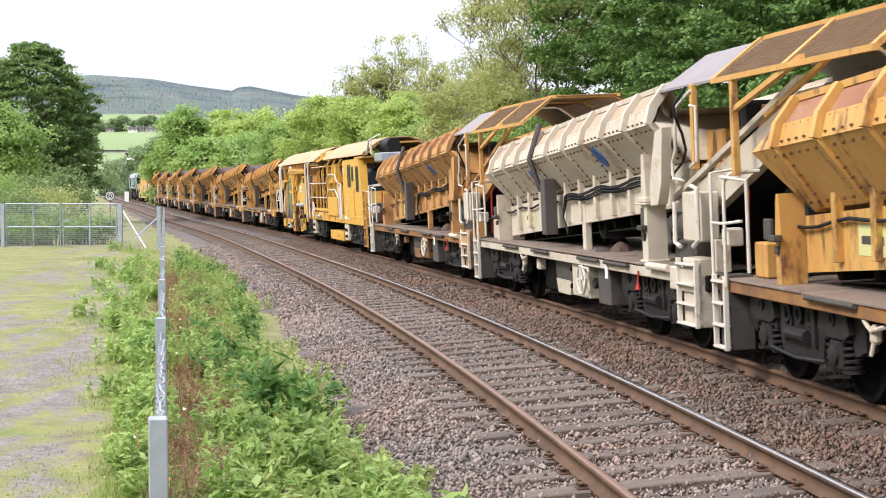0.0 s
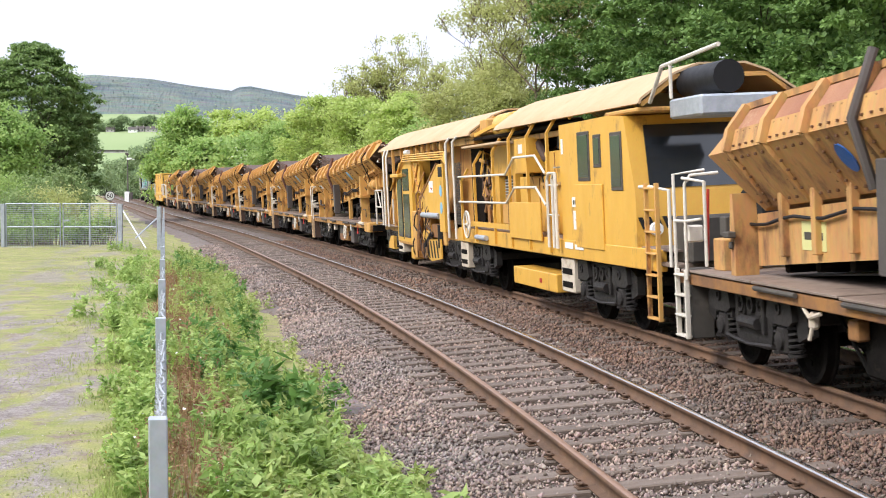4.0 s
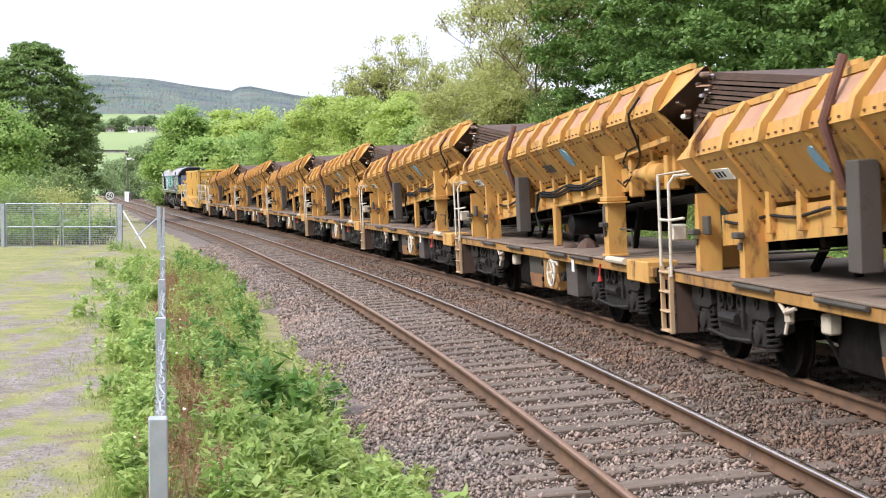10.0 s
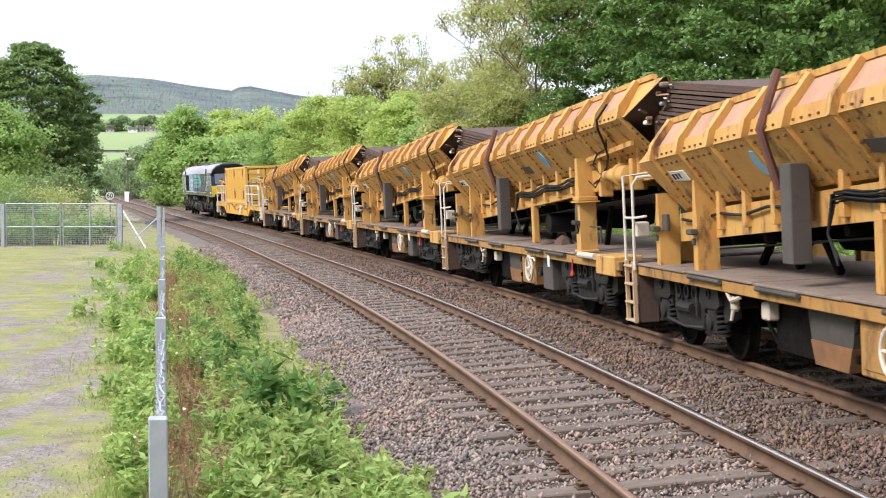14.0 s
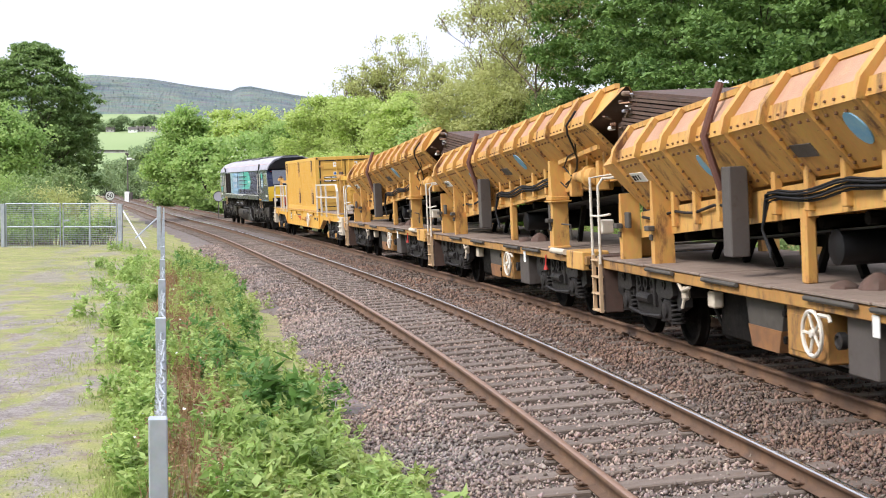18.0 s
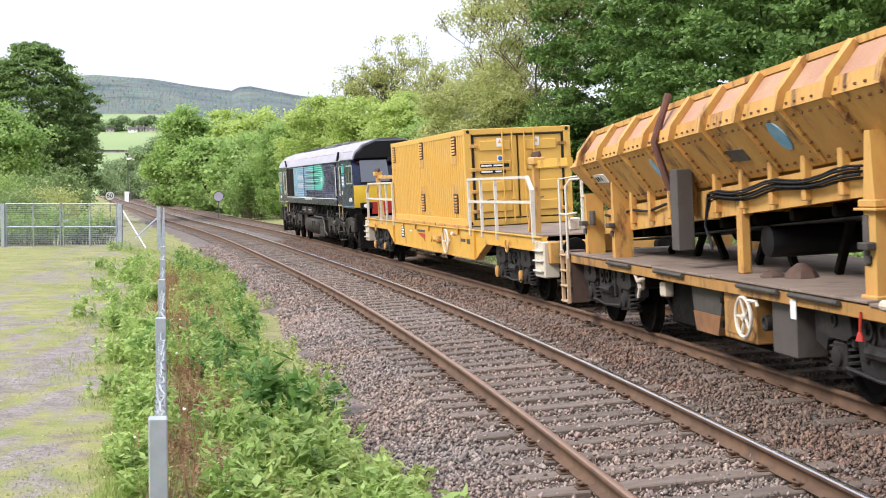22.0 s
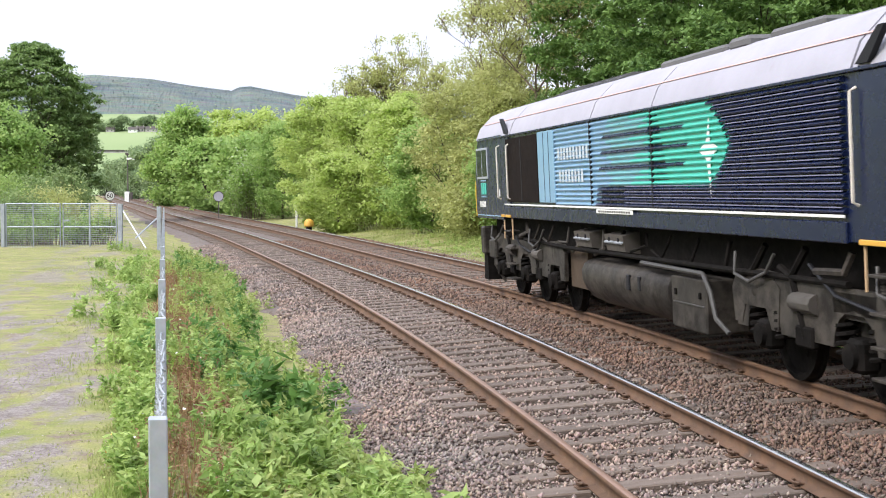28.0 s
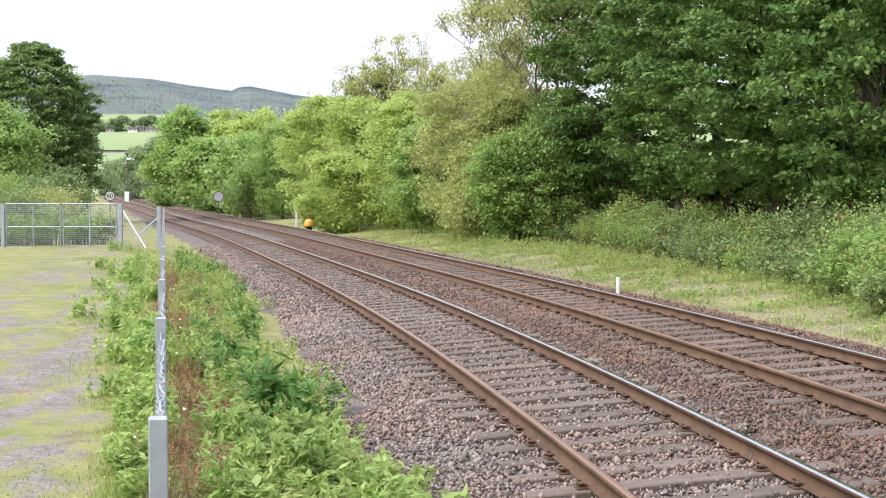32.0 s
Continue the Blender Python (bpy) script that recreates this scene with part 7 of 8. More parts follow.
    # near-black sheets on the inner wall paint the shade of recesses
    part("inner_recess", Geo().box(5.35, 6.55, .70, .74, 1.2, 3.1, .01), M_GRILLE_SHADE, w)
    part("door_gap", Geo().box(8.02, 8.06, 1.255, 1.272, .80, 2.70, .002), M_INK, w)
    part("lower_recess", Geo().box(2.8, 6.6, .72, .80, .8, 1.56, .01), M_GRILLE_SHADE, w)
    for k in range(9):
        x = 2.2 + k * .78
        part("roof_bracket", Geo().box(x - .03, x + .03, 1.12, 1.2, 3.0, 3.34, .006), M_YELLOW, w, "yellow roof bracket")
    part("roof_lamp", Geo().lathe([(7.0, .06), (7.5, .06)], 0, (0, 1.22, 3.16), 10), M_SIGNWHITE, w, "white tube lamp under the roof")
    # near-black sheets put shade behind the grab poles and beside the bay
    part("dark_bay", Geo().box(1.0, 2.1, .70, .74, 1.25, 3.1, .01), M_GRILLE_SHADE, w)
    part("dark_bay_side", Geo().box(.2, 1.0, -.8, .44, 1.31, 3.1, .02), M_GRILLE_SHADE, w)
    part("header_beam", Geo().box(-.2, 11.6, .9, 1.1, 3.12, 3.28, .01), M_YELLOW, w)
    # lifting gear and chains under it
    for i, (x0, x1, y0, y1, z0, z1, m) in enumerate([(6.6, 6.1, .95, 1.28, .36, 1.6, M_YELLOW), (5.98, 5.84, 1.0, 1.2, .9, 2.0, M_RUSTY), (5.62, 5.5, 1.0, 1.2, .9, 2.0, M_YELLOW), (5.4, 4.6, .95, 1.2, 1.2, 1.5, M_YELLOW), (5.2, 4.4, 1.0, 1.28, .85, 1.12, M_YELLOW2),
                                                    (4.4, 3.0, .9, 1.2, .95, 1.3, M_RUSTY), (6.4, 5.3, .8, 1.15, .35, .75, M_RUSTY), (3.4, 2.8, .9, 1.2, .8, 1.4, M_YELLOW), (8.9, 6.7, .9, 1.25, .66, .76, M_YELLOW), (7.2, 6.7, .95, 1.24, .3, .62, M_YELLOW2)]):
        part("lifting_gear", Geo().box(x0, x1, y0, y1, z0, z1, .03), m, w)
    part("cylinder", Geo().tube([(5.75, 1.28, .6), (5.35, 1.28, 1.6)], .07, 10), M_RUSTY, w)
    part("cylinder", Geo().tube([(5.0, 1.25, .75), (4.2, 1.25, 1.05)], .06, 10), M_HOSE, w)
    part("black_cylinder", Geo().lathe([(.75, .11), (1.3, .11)], 2, (3.15, 1.2, 0), 12), M_HOSE, w)
    rr = random.Random(9)
    for i in range(18):
        x, z = rr.uniform(4.4, 6.7), rr.uniform(.9, 2.6)
        part("hose", Geo().tube([(x, 1.2, z), (x - .1, 1.33, z - .2), (x + rr.uniform(-.3, .3), 1.32, z - .45), (x + rr.uniform(-.4, .4), 1.25, max(.4, z - .7))], (.012, .018)[i % 2], 6), (M_HOSE, M_SLAT, M_RUSTY)[i % 3], w)
    plate = part("warning_plate", Geo().prism([(4.8, .52), (4.62, .90), (3.0, .96), (2.95, .50), (4.18, .38)], 1, 1.24, 1.28), M_YELLOW2, w, "yellow and black striped plate")
    for k in range(4):
        x = 4.65 - k * .36
        part("warning_stripe", Geo().prism([(x, .87 + k * .015), (x - .16, .87 + k * .015), (x - .34, .46 + k * .012), (x - .18, .46 + k * .012)], 1, 1.281, 1.285), M_INK, plate)
    # far end platform
    part("platform_rail", Geo().tube([(12.35, 1.32, 1.12), (12.35, 1.32, 2.15), (11.15, 1.32, 2.15), (11.1, 1.32, 1.12)], .028, 8).tube([(12.35, 1.32, 1.65), (11.12, 1.32, 1.65)], .022, 8).tube([(12.0, 1.32, 2.15), (11.5, 1.32, 1.65)], .018, 8), M_WHITE, w, "white platform rail")
    for x in (10.55, 10.0):
        part("grab_pole", Geo().tube([(x, 1.34, 1.1), (x, 1.34, 3.1), (x + .08, 1.26, 3.3)], .03, 8), M_WHITE, w, "white grab pole")
    for x in (11.2, 9.5):
        part("roof_post", Geo().box(x - .04, x + .04, 1.18, 1.26, 1.1, 3.3, .008), M_YELLOW, w, "yellow roof post")
    part("stair_frame", Geo().tube([(10.6, 1.2, 1.2), (9.3, 1.2, 2.5)], 0, flat=(.08, .12)).tube([(10.2, 1.2, 1.2), (9.0, 1.2, 2.4)], 0, flat=(.06, .08)), M_YELLOW, w)
    part("far_locker", Geo().box(10.6, 9.3, .3, 1.1, 1.14, 1.8, .03), M_YELLOW, w)
    part("low_box", Geo().prism([(10.9, .45), (10.9, .62), (10.5, .82), (10.0, .82), (10.0, .45)], 1, .9, 1.22), M_YELLOW2, w)
    part("red_panel", Geo().box(11.4, 11.2, .5, .9, 2.3, 2.8, .02), M_RED, w)
    # the open half stands a little nearer to the cab than its roofs
    for o in w.children:
        if o.type == "MESH" and not o.name.startswith(("roof", "main_frame", "centre", "walkway.", "cab", "coupling", "exhaust_drum", "hood")):
            x = sum(c[0] for c in o.bound_box) / 8
            if -7.0 < x < 2.1:
                o.location.x = -.42
    for x in (-8.7, -.3, 2.3, 10.3):
        bogie(w, x)
    for e in (-12.3, 12.3):
        part("coupling_hook", Geo().box(e - .1, e + .1, -.12, .12, .86, 1.08, .03), M_DARK, w)
    return w


couple(ballast_machine(), 51.0, 8.5)


# ---- flat wagon and the container on it ----
def container_wagon():
    w = thing("container_wagon", "yellow flat wagon with white railings carrying a container", "flat wagon")
    g = Geo().prism([(9.9, 1.02), (9.9, 1.26), (-9.9, 1.26), (-9.9, 1.02), (-5.9, 1.02), (-4.85, .64), (4.85, .64), (5.9, 1.02)], 1, 1.16, 1.26).mirror()
    part("side_frame", g, M_YELLOW2, w, "deep yellow side girder")
    part("lower_flange", Geo().tube([(9.9, 1.20, 1.02), (5.9, 1.20, 1.02), (4.85, 1.20, .64), (-4.85, 1.20, .64), (-5.9, 1.20, 1.02), (-9.9, 1.20, 1.02)], 0, flat=(.16, .025)).mirror(), M_YELLOW, w)
    part("top_flange", Geo().box(-9.9, 9.9, 1.14, 1.30, 1.255, 1.285, .005).mirror(), M_YELLOW2, w)
    for x in (-3.3, -1.6, 0, 1.7, 3.4):
        part("stiffener", Geo().prism([(x - .07, 1.25), (x + .07, 1.25), (x, 1.12)], 1, 1.26, 1.30), M_YELLOW2, w)
    for x in (-4.86, 4.86):
        part("girder_rib", Geo().box(x - .02, x + .02, 1.26, 1.31, .66, 1.25, .004), M_YELLOW2, w)
    part("underframe", Geo().box(-9.7, 9.7, -.4, .4, .75, 1.2, .02).box(-4.8, 4.8, -1.15, 1.15, .7, .76, .01), M_DARK, w)
    for a, b in ((-9.9, -7.4), (-7.38, -4.3), (5.1, 7.4), (7.42, 9.9)):
        part("deck_plate", Geo().box(a, b, -1.25, 1.25, 1.285, 1.315, .005), M_DECK, w, "worn grey deck plate")
    part("data_panel", Geo().box(3.35, 3.75, 1.262, 1.272, .86, 1.17, .002), M_GREYB, w)
    for k in range(4):
        part("data_line", Geo().box(3.40, 3.70, 1.272, 1.276, .90 + k * .07, .94 + k * .07, .001), M_SIGNWHITE, w)
    part("data_line", Geo().box(2.3, 2.6, 1.262, 1.266, 1.05, 1.09, .001), M_SIGNWHITE, w)
    part("data_line", Geo().box(-3.9, -3.45, 1.262, 1.266, .98, 1.05, .001), M_GREYB, w)
    part("data_line", Geo().box(-4.35, -4.05, 1.262, 1.266, .95, 1.06, .001), M_GREYB, w)
    # emblem: a bar over three red wedges
    part("emblem_bar", Geo().box(.55, 1.55, 1.262, 1.266, 1.07, 1.13, .001), M_GREYBOX, w)
    part("emblem", Geo().prism([(1.5, 1.04), (.95, 1.04), (.72, .90)], 1, 1.262, 1.266).prism([(.90, 1.04), (.76, 1.04), (.66, .88)], 1, 1.262, 1.266).prism([(.72, 1.04), (.55, 1.04), (.56, .84), (.63, .86)], 1, 1.262, 1.266), M_RED, w, "red wedge emblem")
    part("valve", Geo().lathe([(1.26, .09), (1.36, .09), (1.38, .04), (1.45, .04)], 1, (-1.3, 0, .95), 12).tube([(-1.3, 1.40, .95), (-1.1, 1.42, 1.05), (-.95, 1.42, .9)], .018, 6), M_YELLOW, w)
    handwheel(w, -2.3, 1.36, .95, .27)
    part("lamp_tube", Geo().tube([(-3.0, 1.28, 1.12), (-3.05, 1.38, 1.16)], .04, 8), M_WHITE, w)
    for x in (-7.5, 7.7):
        bogie(w, x)
        for e in (-.9, .9):
            part("axle_cover", Geo().lathe([(.34, .03), (.40, .055), (.52, .055), (.57, .035)], 2, (x + e + .42, 1.14, 0), 10), M_YELLOW, w, "yellow damper")
    # railings round both ends
    for sx in (-1, 1):
        e = 9.45 if sx < 0 else 9.3
        xs = [4.5, 5.6, 6.8] if sx < 0 else [4.85, 5.9, 6.9]
        for x in xs:
            part("railing_post", Geo().box(sx * x - .03, sx * x + .03, 1.25, 1.31, 1.15, 2.36, .006).mirror(), M_WHITE, w, "white railing post")
        part("railing_post", Geo().tube([(sx * (e - .3), 1.28, 2.36), (sx * e, 1.28, 2.12), (sx * e, 1.28, 1.15)], 0, flat=(.06, .06)).mirror(), M_WHITE, w, "white railing post")
        part("top_rail", Geo().tube([(sx * xs[0], 1.28, 2.36), (sx * (e - .3), 1.28, 2.36)], 0, flat=(.06, .05)).mirror(), M_WHITE, w, "white top rail")
        part("middle_rail", Geo().tube([(sx * xs[0], 1.28, 1.88), (sx * e, 1.28, 1.90)], 0, flat=(.05, .05)).mirror(), M_WHITE, w, "white middle rail")
        part("end_steps", Geo().box(sx * 9.45, sx * 10.05, 1.0, 1.28, .55, 1.2, .02), M_CREAM, w, "cream steel end steps")
        g = Geo()
        for z in (.66, .84, 1.02):
            g.box(sx * 9.5, sx * 10.0, 1.28, 1.34, z, z + .025, .004)
        part("step_treads", g, M_WHITE, w)
        part("headstock", Geo().box(sx * 9.9, sx * 10.15, -1.2, 1.2, .8, 1.2, .02), M_YELLOW, w)
        for y in (-.865, .865):
            part("buffer", Geo().lathe([(sx * 10.1, .12), (sx * 10.35, .12), (sx * 10.36, .09), (sx * 10.55, .09), (sx * 10.56, .23), (sx * 10.6, .22)], 0, (0, y, 1.05), 16), M_DARK, w)
        for q in (0, .45):
            part("stand_leg", Geo().tube([(sx * (8.3 + q), 1.0, 1.3), (sx * 8.85, 1.0, 2.65)], 0, flat=(.11, .09)), M_YELLOW, w, "slanting yellow stand leg")
        part("stand_head", Geo().box(sx * 8.68, sx * 9.05, .88, 1.12, 2.58, 2.72, .02), M_YELLOW, w)
        for q in (8.74, 8.98):
            part("stand_knob", Geo().lathe([(2.7, .06), (2.76, .07), (2.82, .05)], 2, (sx * q, 1.0, 0), 8), M_SLAT, w)
        part("lashing_ring", Geo().tube([(sx * (7.7 + .1 * math.cos(a)), 1.33, 1.05 + .12 * math.sin(a)) for a in np.linspace(0, 6.28, 13)], .02, 6), M_YELLOW, w)
    part("conveyor_pole", Geo().tube([(-8.8, 1.0, 2.58), (-10.6, .9, 2.60)], 0, flat=(.10, .14)), M_YELLOW2, w, "yellow pole reaching to the next wagon")
    part("conveyor_pole", Geo().tube([(8.8, 1.0, 2.56), (5.5, 1.0, 2.52)], 0, flat=(.08, .10)), M_YELLOW, w, "yellow pole on the stand")
    return w


def container():
    c = thing("shipping_container", "yellow corrugated steel container on a flat wagon", "container")
    L, W, Z0, Z1 = 4.53, 1.22, 1.32, 3.46
    # corrugated side
    n = 40
    pts = []
    step = (2 * L - .36) / n
    for i in range(n):
        x = -L + .18 + i * step
        pts += [(x, W - .085), (x + step * .34, W - .085), (x + step * .46, W - .006), (x + step * .88, W - .006)]
    pts.append((L - .18, W - .075))
    g = Geo()
    m = len(pts)
    v = [(a, b, Z0 + .16) for a, b in pts] + [(a, b, Z1 - .12) for a, b in pts]
    g.add(v, [[i, i + 1, i + 1 + m, i + m] for i in range(m - 1)])
    part("side_wall", g, M_CONTAINER, c, "corrugated side wall")
    part("side_wall", Geo().add([(a, -b, z) for a, b, z in v], [[i, i + 1, i + 1 + m, i + m] for i in range(m - 1)]), M_CONTAINER, c, "corrugated side wall")
    part("roof", Geo().box(-L + .05, L - .05, -W + .03, W - .03, Z1 - .06, Z1 - .02, .01), M_CONTAINER, c)
    part("bottom_rail", Geo().box(-L, L, W - .06, W, Z0, Z0 + .17, .01).mirror(), M_CONTAINER, c)
    part("top_rail", Geo().box(-L, L, W - .06, W, Z1 - .13, Z1, .01).mirror(), M_CONTAINER, c)
    part("sill", Geo().box(-L, L, W + .0, W + .06, Z0 - .03, Z0 + .03, .005), M_YELLOW, c)
    for x in (-L, L):
        s = 1 if x > 0 else -1
        part("corner_post", Geo().box(x - s * .16, x, W - .16, W + .002, Z0, Z1, .012).mirror(), M_CONTAINER, c)
        for z in (Z0, Z1 - .12):
            part("corner_casting", Geo().box(x - s * .18, x + s * .004, W - .17, W + .006, z, z + .125, .012).mirror(), M_CONTAINER, c)
            part("casting_hole", Geo().lathe([(x, .04), (x + s * .008, .04)], 0, (0, W - .09, z + .06), 12).mirror(), M_INK, c)
        part("end_header", Geo().box(x - s * .10, x - s * .0, -W + .16, W - .16, Z1 - .13, Z1, .01), M_CONTAINER, c)
        part("end_sill", Geo().box(x - s * .10, x, -W + .16, W - .16, Z0, Z0 + .14, .01), M_CONTAINER, c)
    # louvres
    for x in (.28, -3.45, 4.1):
        for z in (2.93, 1.62) if x != 4.1 else (2.93,):
            o = part("louvre", Geo().box(x - .19, x + .19, W - .02, W + .006, z - .02, z + .42, .004), M_SLAT, c, "louvred vent")
            part("vent_patch", Geo().box(x - .24, x + .24, W - .03, W - .002, z - .22 if z > 2 else z + .42, z if z > 2 else z + .62, .003), M_YELLOW, c, "stained patch by the vent")
            for k in range(6):
                zz = z + .02 + k * .066
                part("slat", Geo().prism([(W + .004, zz), (W + .03, zz - .015), (W + .03, zz - .006), (W + .004, zz + .03)], 0, x - .16, x + .16), M_YELLOW, o)
    # doors on the near end
    x = -L
    for y0, y1 in ((.02, 1.04), (-1.04, -.02)):
        d = part("door", Geo().box(x + .02, x + .09, y0, y1, Z0 + .14, Z1 - .14, .01), M_CONTAINER, c, "yellow steel container door")
        for i in range(4):
            z = Z0 + .30 + i * .45
            part("door_rib", Geo().box(x - .01, x + .03, y0 + .16, y1 - .16, z, z + .22, .02), M_CONTAINER, d)
        e = y1 - .02 if y0 > 0 else y0 + .02
        part("door_seal", Geo().box(x - .002, x + .03, e - .02, e + .02, Z0 + .14, Z1 - .14, .004).box(x - .002, x + .03, y0, y1, Z1 - .17, Z1 - .14, .004).box(x - .002, x + .03, y0, y1, Z0 + .14, Z0 + .17, .004), M_INK, d)
        for z in (Z0 + .28, Z0 + .72, Z0 + 1.2, Z0 + 1.72):
            part("hinge", Geo().box(x - .03, x + .03, e - .09, e + .09, z, z + .08, .008), M_YELLOW, d)
        for yy in ((y0 + .12, y0 + .34) if y0 > 0 else (y1 - .12, y1 - .34)):
            part("lock_bar", Geo().lathe([(Z0 + .05, .017), (Z1 - .05, .017)], 2, (x - .03, yy, 0), 8).box(x - .05, x, yy - .04, yy + .04, Z0 + .55, Z0 + .6, .005), M_CONTAINER, d)
        part("door_handle", Geo().tube([(x - .05, (y0 + y1) / 2, Z0 + .58), (x - .06, (y0 + y1) / 2 + .25, Z0 + .56)], .014, 6), M_GREYB, d)
    part("data_plate", Geo().box(x - .014, x + 0, .22, .88, 2.60, 2.68, .002).box(x - .014, x, .30, .88, 2.47, 2.54, .002), M_INK, c)
    for a, b, z in ((.62, .86, 2.625), (.34, .58, 2.625), (.60, .86, 2.49), (.40, .54, 2.49)):
        part("lettering", Geo().box(x - .018, x - .012, a, b, z, z + .035, .001), M_SIGNWHITE, c)
    for y in (.42, -.42):
        part("warning_label", Geo().box(x - .014, x, y - .07, y + .07, 3.05, 3.24, .002), M_SIGNWHITE, c)
        part("warning_mark", Geo().prism([(y - .045, 3.13), (y + .045, 3.13), (y, 3.21)], 0, x - .017, x - .012), M_YELLOW2, c)
    part("warning_label", Geo().box(x - .014, x, .35, .49, 2.73, 2.86, .002), M_SIGNWHITE, c)
    part("sign_mark", Geo().lathe([(x - .018, .05), (x - .012, .05)], 0, (0, .42, 2.795), 12), M_SIGNBLUE, c)
    return c


flat_wagon = container_wagon()
couple(flat_wagon, 168.2, 7.6)
TRAIN.append((container(), 168.72, 4.5 + 3.1))


# ---- diesel locomotive at the rear ----
def locomotive():
    L = thing("locomotive", "dark blue diesel locomotive with turquoise arrow livery", "locomotive")
    Y = 1.32
    E = 10.15
    # engine room body between the cabs
    body = part("body", Geo().prism([(-1.30, 1.62), (-1.30, 3.2), (1.30, 3.2), (1.30, 1.62)], 0, -7.7, 7.7), M_NAVY, L, "dark blue body")
    part("skirt", Geo().box(-6.75, 7.5, 1.24, Y + .012, 1.60, 1.80, .01).mirror(), M_NAVY, L)
    part("white_line", Geo().box(-6.75, 7.5, Y + .010, Y + .022, 1.835, 1.865, .003), M_SIGNWHITE, L, "white waist line")
    part("white_line", Geo().box(-6.75, 7.5, -Y - .022, -Y - .010, 1.835, 1.865, .003), M_SIGNWHITE, L)
    # ribbed side: each rib its own bar, coloured by the livery
    z0, z1, n = 1.90, 3.10, 17
    for i in range(n):
        z = z0 + (z1 - z0) * i / (n - 1)
        f = i / (n - 1)

        def rib(a, b, mat, lab=""):
            part("rib", Geo().prism([(Y - .03, z - .034), (Y + .026, z - .020), (Y + .032, z - .006), (Y + .014, z + .012), (Y - .03, z + .036)], 0, b, a), mat, body, lab)

        # slanting edge between light blue and navy, arrow fingers in turquoise
        if i < 4:
            rib(3.55, 1.22 - .04 * i, M_LIGHTBLUE)
            rib(1.22 - .04 * i, -6.75, M_NAVY)
        else:
            lo = -4.02 + .9 * (2 * abs(f - .6))**1.5
            finger = i in (7, 10, 13)
            tip = .98 - .10 * (i - 7) / 3 if finger else .6 - .12 * (i % 3)
            rib(3.55, tip, M_LIGHTBLUE)
            if finger:
                rib(tip, -2.75 + .15 * (i % 2), M_NAVY)
                rib(-2.75 + .15 * (i % 2), lo, M_GREEN)
            else:
                rib(tip, -.5 - .2 * (i % 4), M_SEA)
                rib(-.5 - .2 * (i % 4), lo, M_GREEN)
            rib(lo, -6.75, M_NAVY)
    part("light_blue_panel", Geo().box(1.0, 3.55, Y - .02, Y - .004, 1.88, 2.16, .001).box(-1.2, 3.55, Y - .02, Y - .004, 2.16, 3.12, .001), M_LIGHTBLUE, body)
    part("turquoise_panel", Geo().prism([(-2.0, 2.16), (-2.9, 2.10), (-3.5, 2.1), (-3.95, 2.6), (-3.5, 3.1), (-1.6, 3.1)], 1, Y - .02, Y - .002), M_GREEN, body)
    part("white_star", Geo().prism([(-3.45, 2.0), (-3.46, 2.45), (-3.72, 2.58), (-3.46, 2.66), (-3.45, 2.95), (-3.34, 2.66), (-3.1, 2.56), (-3.34, 2.45)], 1, Y + .012, Y + .018), M_SIGNWHITE, body, "pale star on the livery")
    for x in (1.44, -1.40):
        part("panel_gap", Geo().box(x - .02, x + .02, Y + .0, Y + .03, 1.88, 3.15, .003), M_INK, body)
    # thin pale lines along the ribs, of uneven length: painted sky glints
    rl = random.Random(9)
    for i in range(16):
        z = z0 + (z1 - z0) * (i + .42) / (n - 1)
        for xa, xb, m in ((-4.1 + .9 * (2 * abs(i / 16 - .6))**1.5 if i > 3 else -.2, -6.72 + rl.uniform(0, .04), M_RIBGLINT),):
            part("livery_line", Geo().box(xb, xa, Y + .012, Y + .027, z - .006, z + .006, .002), m, body)
    bars(body, 3.35, 1.5, Y + .026, 2.60, 2.80, M_PALELETTER, 10, gap=.45)
    bars(body, 3.3, 1.8, Y + .026, 2.24, 2.44, M_PALELETTER, 8, gap=.45)
    bars(body, 1.2, -.55, Y + .026, 1.77, 1.83, M_SIGNWHITE, 1, "name_strip", 0)
    bars(body, 1.1, -.45, Y + .031, 1.785, 1.812, M_GREYB, 14, gap=.4)
    # dark grille and blue doors at the far end
    part("intake_grille", Geo().box(4.80, 7.25, Y - .02, Y + .014, 1.90, 3.10, .01), M_GRILLE_SHADE, L, "dark brown intake grille")
    part("grille_bar", Geo().box(6.0, 6.04, Y + .012, Y + .02, 1.92, 3.08, .002), M_INK, L)
    part("equipment_door", Geo().box(3.62, 4.72, Y - .02, Y + .016, 1.90, 3.12, .01), M_LIGHTBLUE, L, "light blue equipment door")
    for x in (3.95, 4.3):
        part("door_gap", Geo().box(x - .012, x + .012, Y + .012, Y + .02, 1.92, 3.10, .002), M_NAVY, L)
    # roof: pale sloping shoulders and a dark top
    sh = [(Y, 3.18), (1.22, 3.42), (.95, 3.68), (.52, 3.82), (.50, 3.78), (.93, 3.62), (1.18, 3.38), (Y - .05, 3.16)]
    for a, b in ((-10.12, -6.95), (-6.9, -1.42), (-1.38, 1.42), (1.46, 6.9), (6.95, 10.12)):
        part("roof_shoulder", Geo().prism(sh, 0, a, b), M_ROOF, L, "dusty pale grey roof shoulder")
        part("roof_shoulder", Geo().prism([(-y, z) for y, z in sh], 0, a, b), M_ROOF, L, "dusty pale grey roof shoulder")
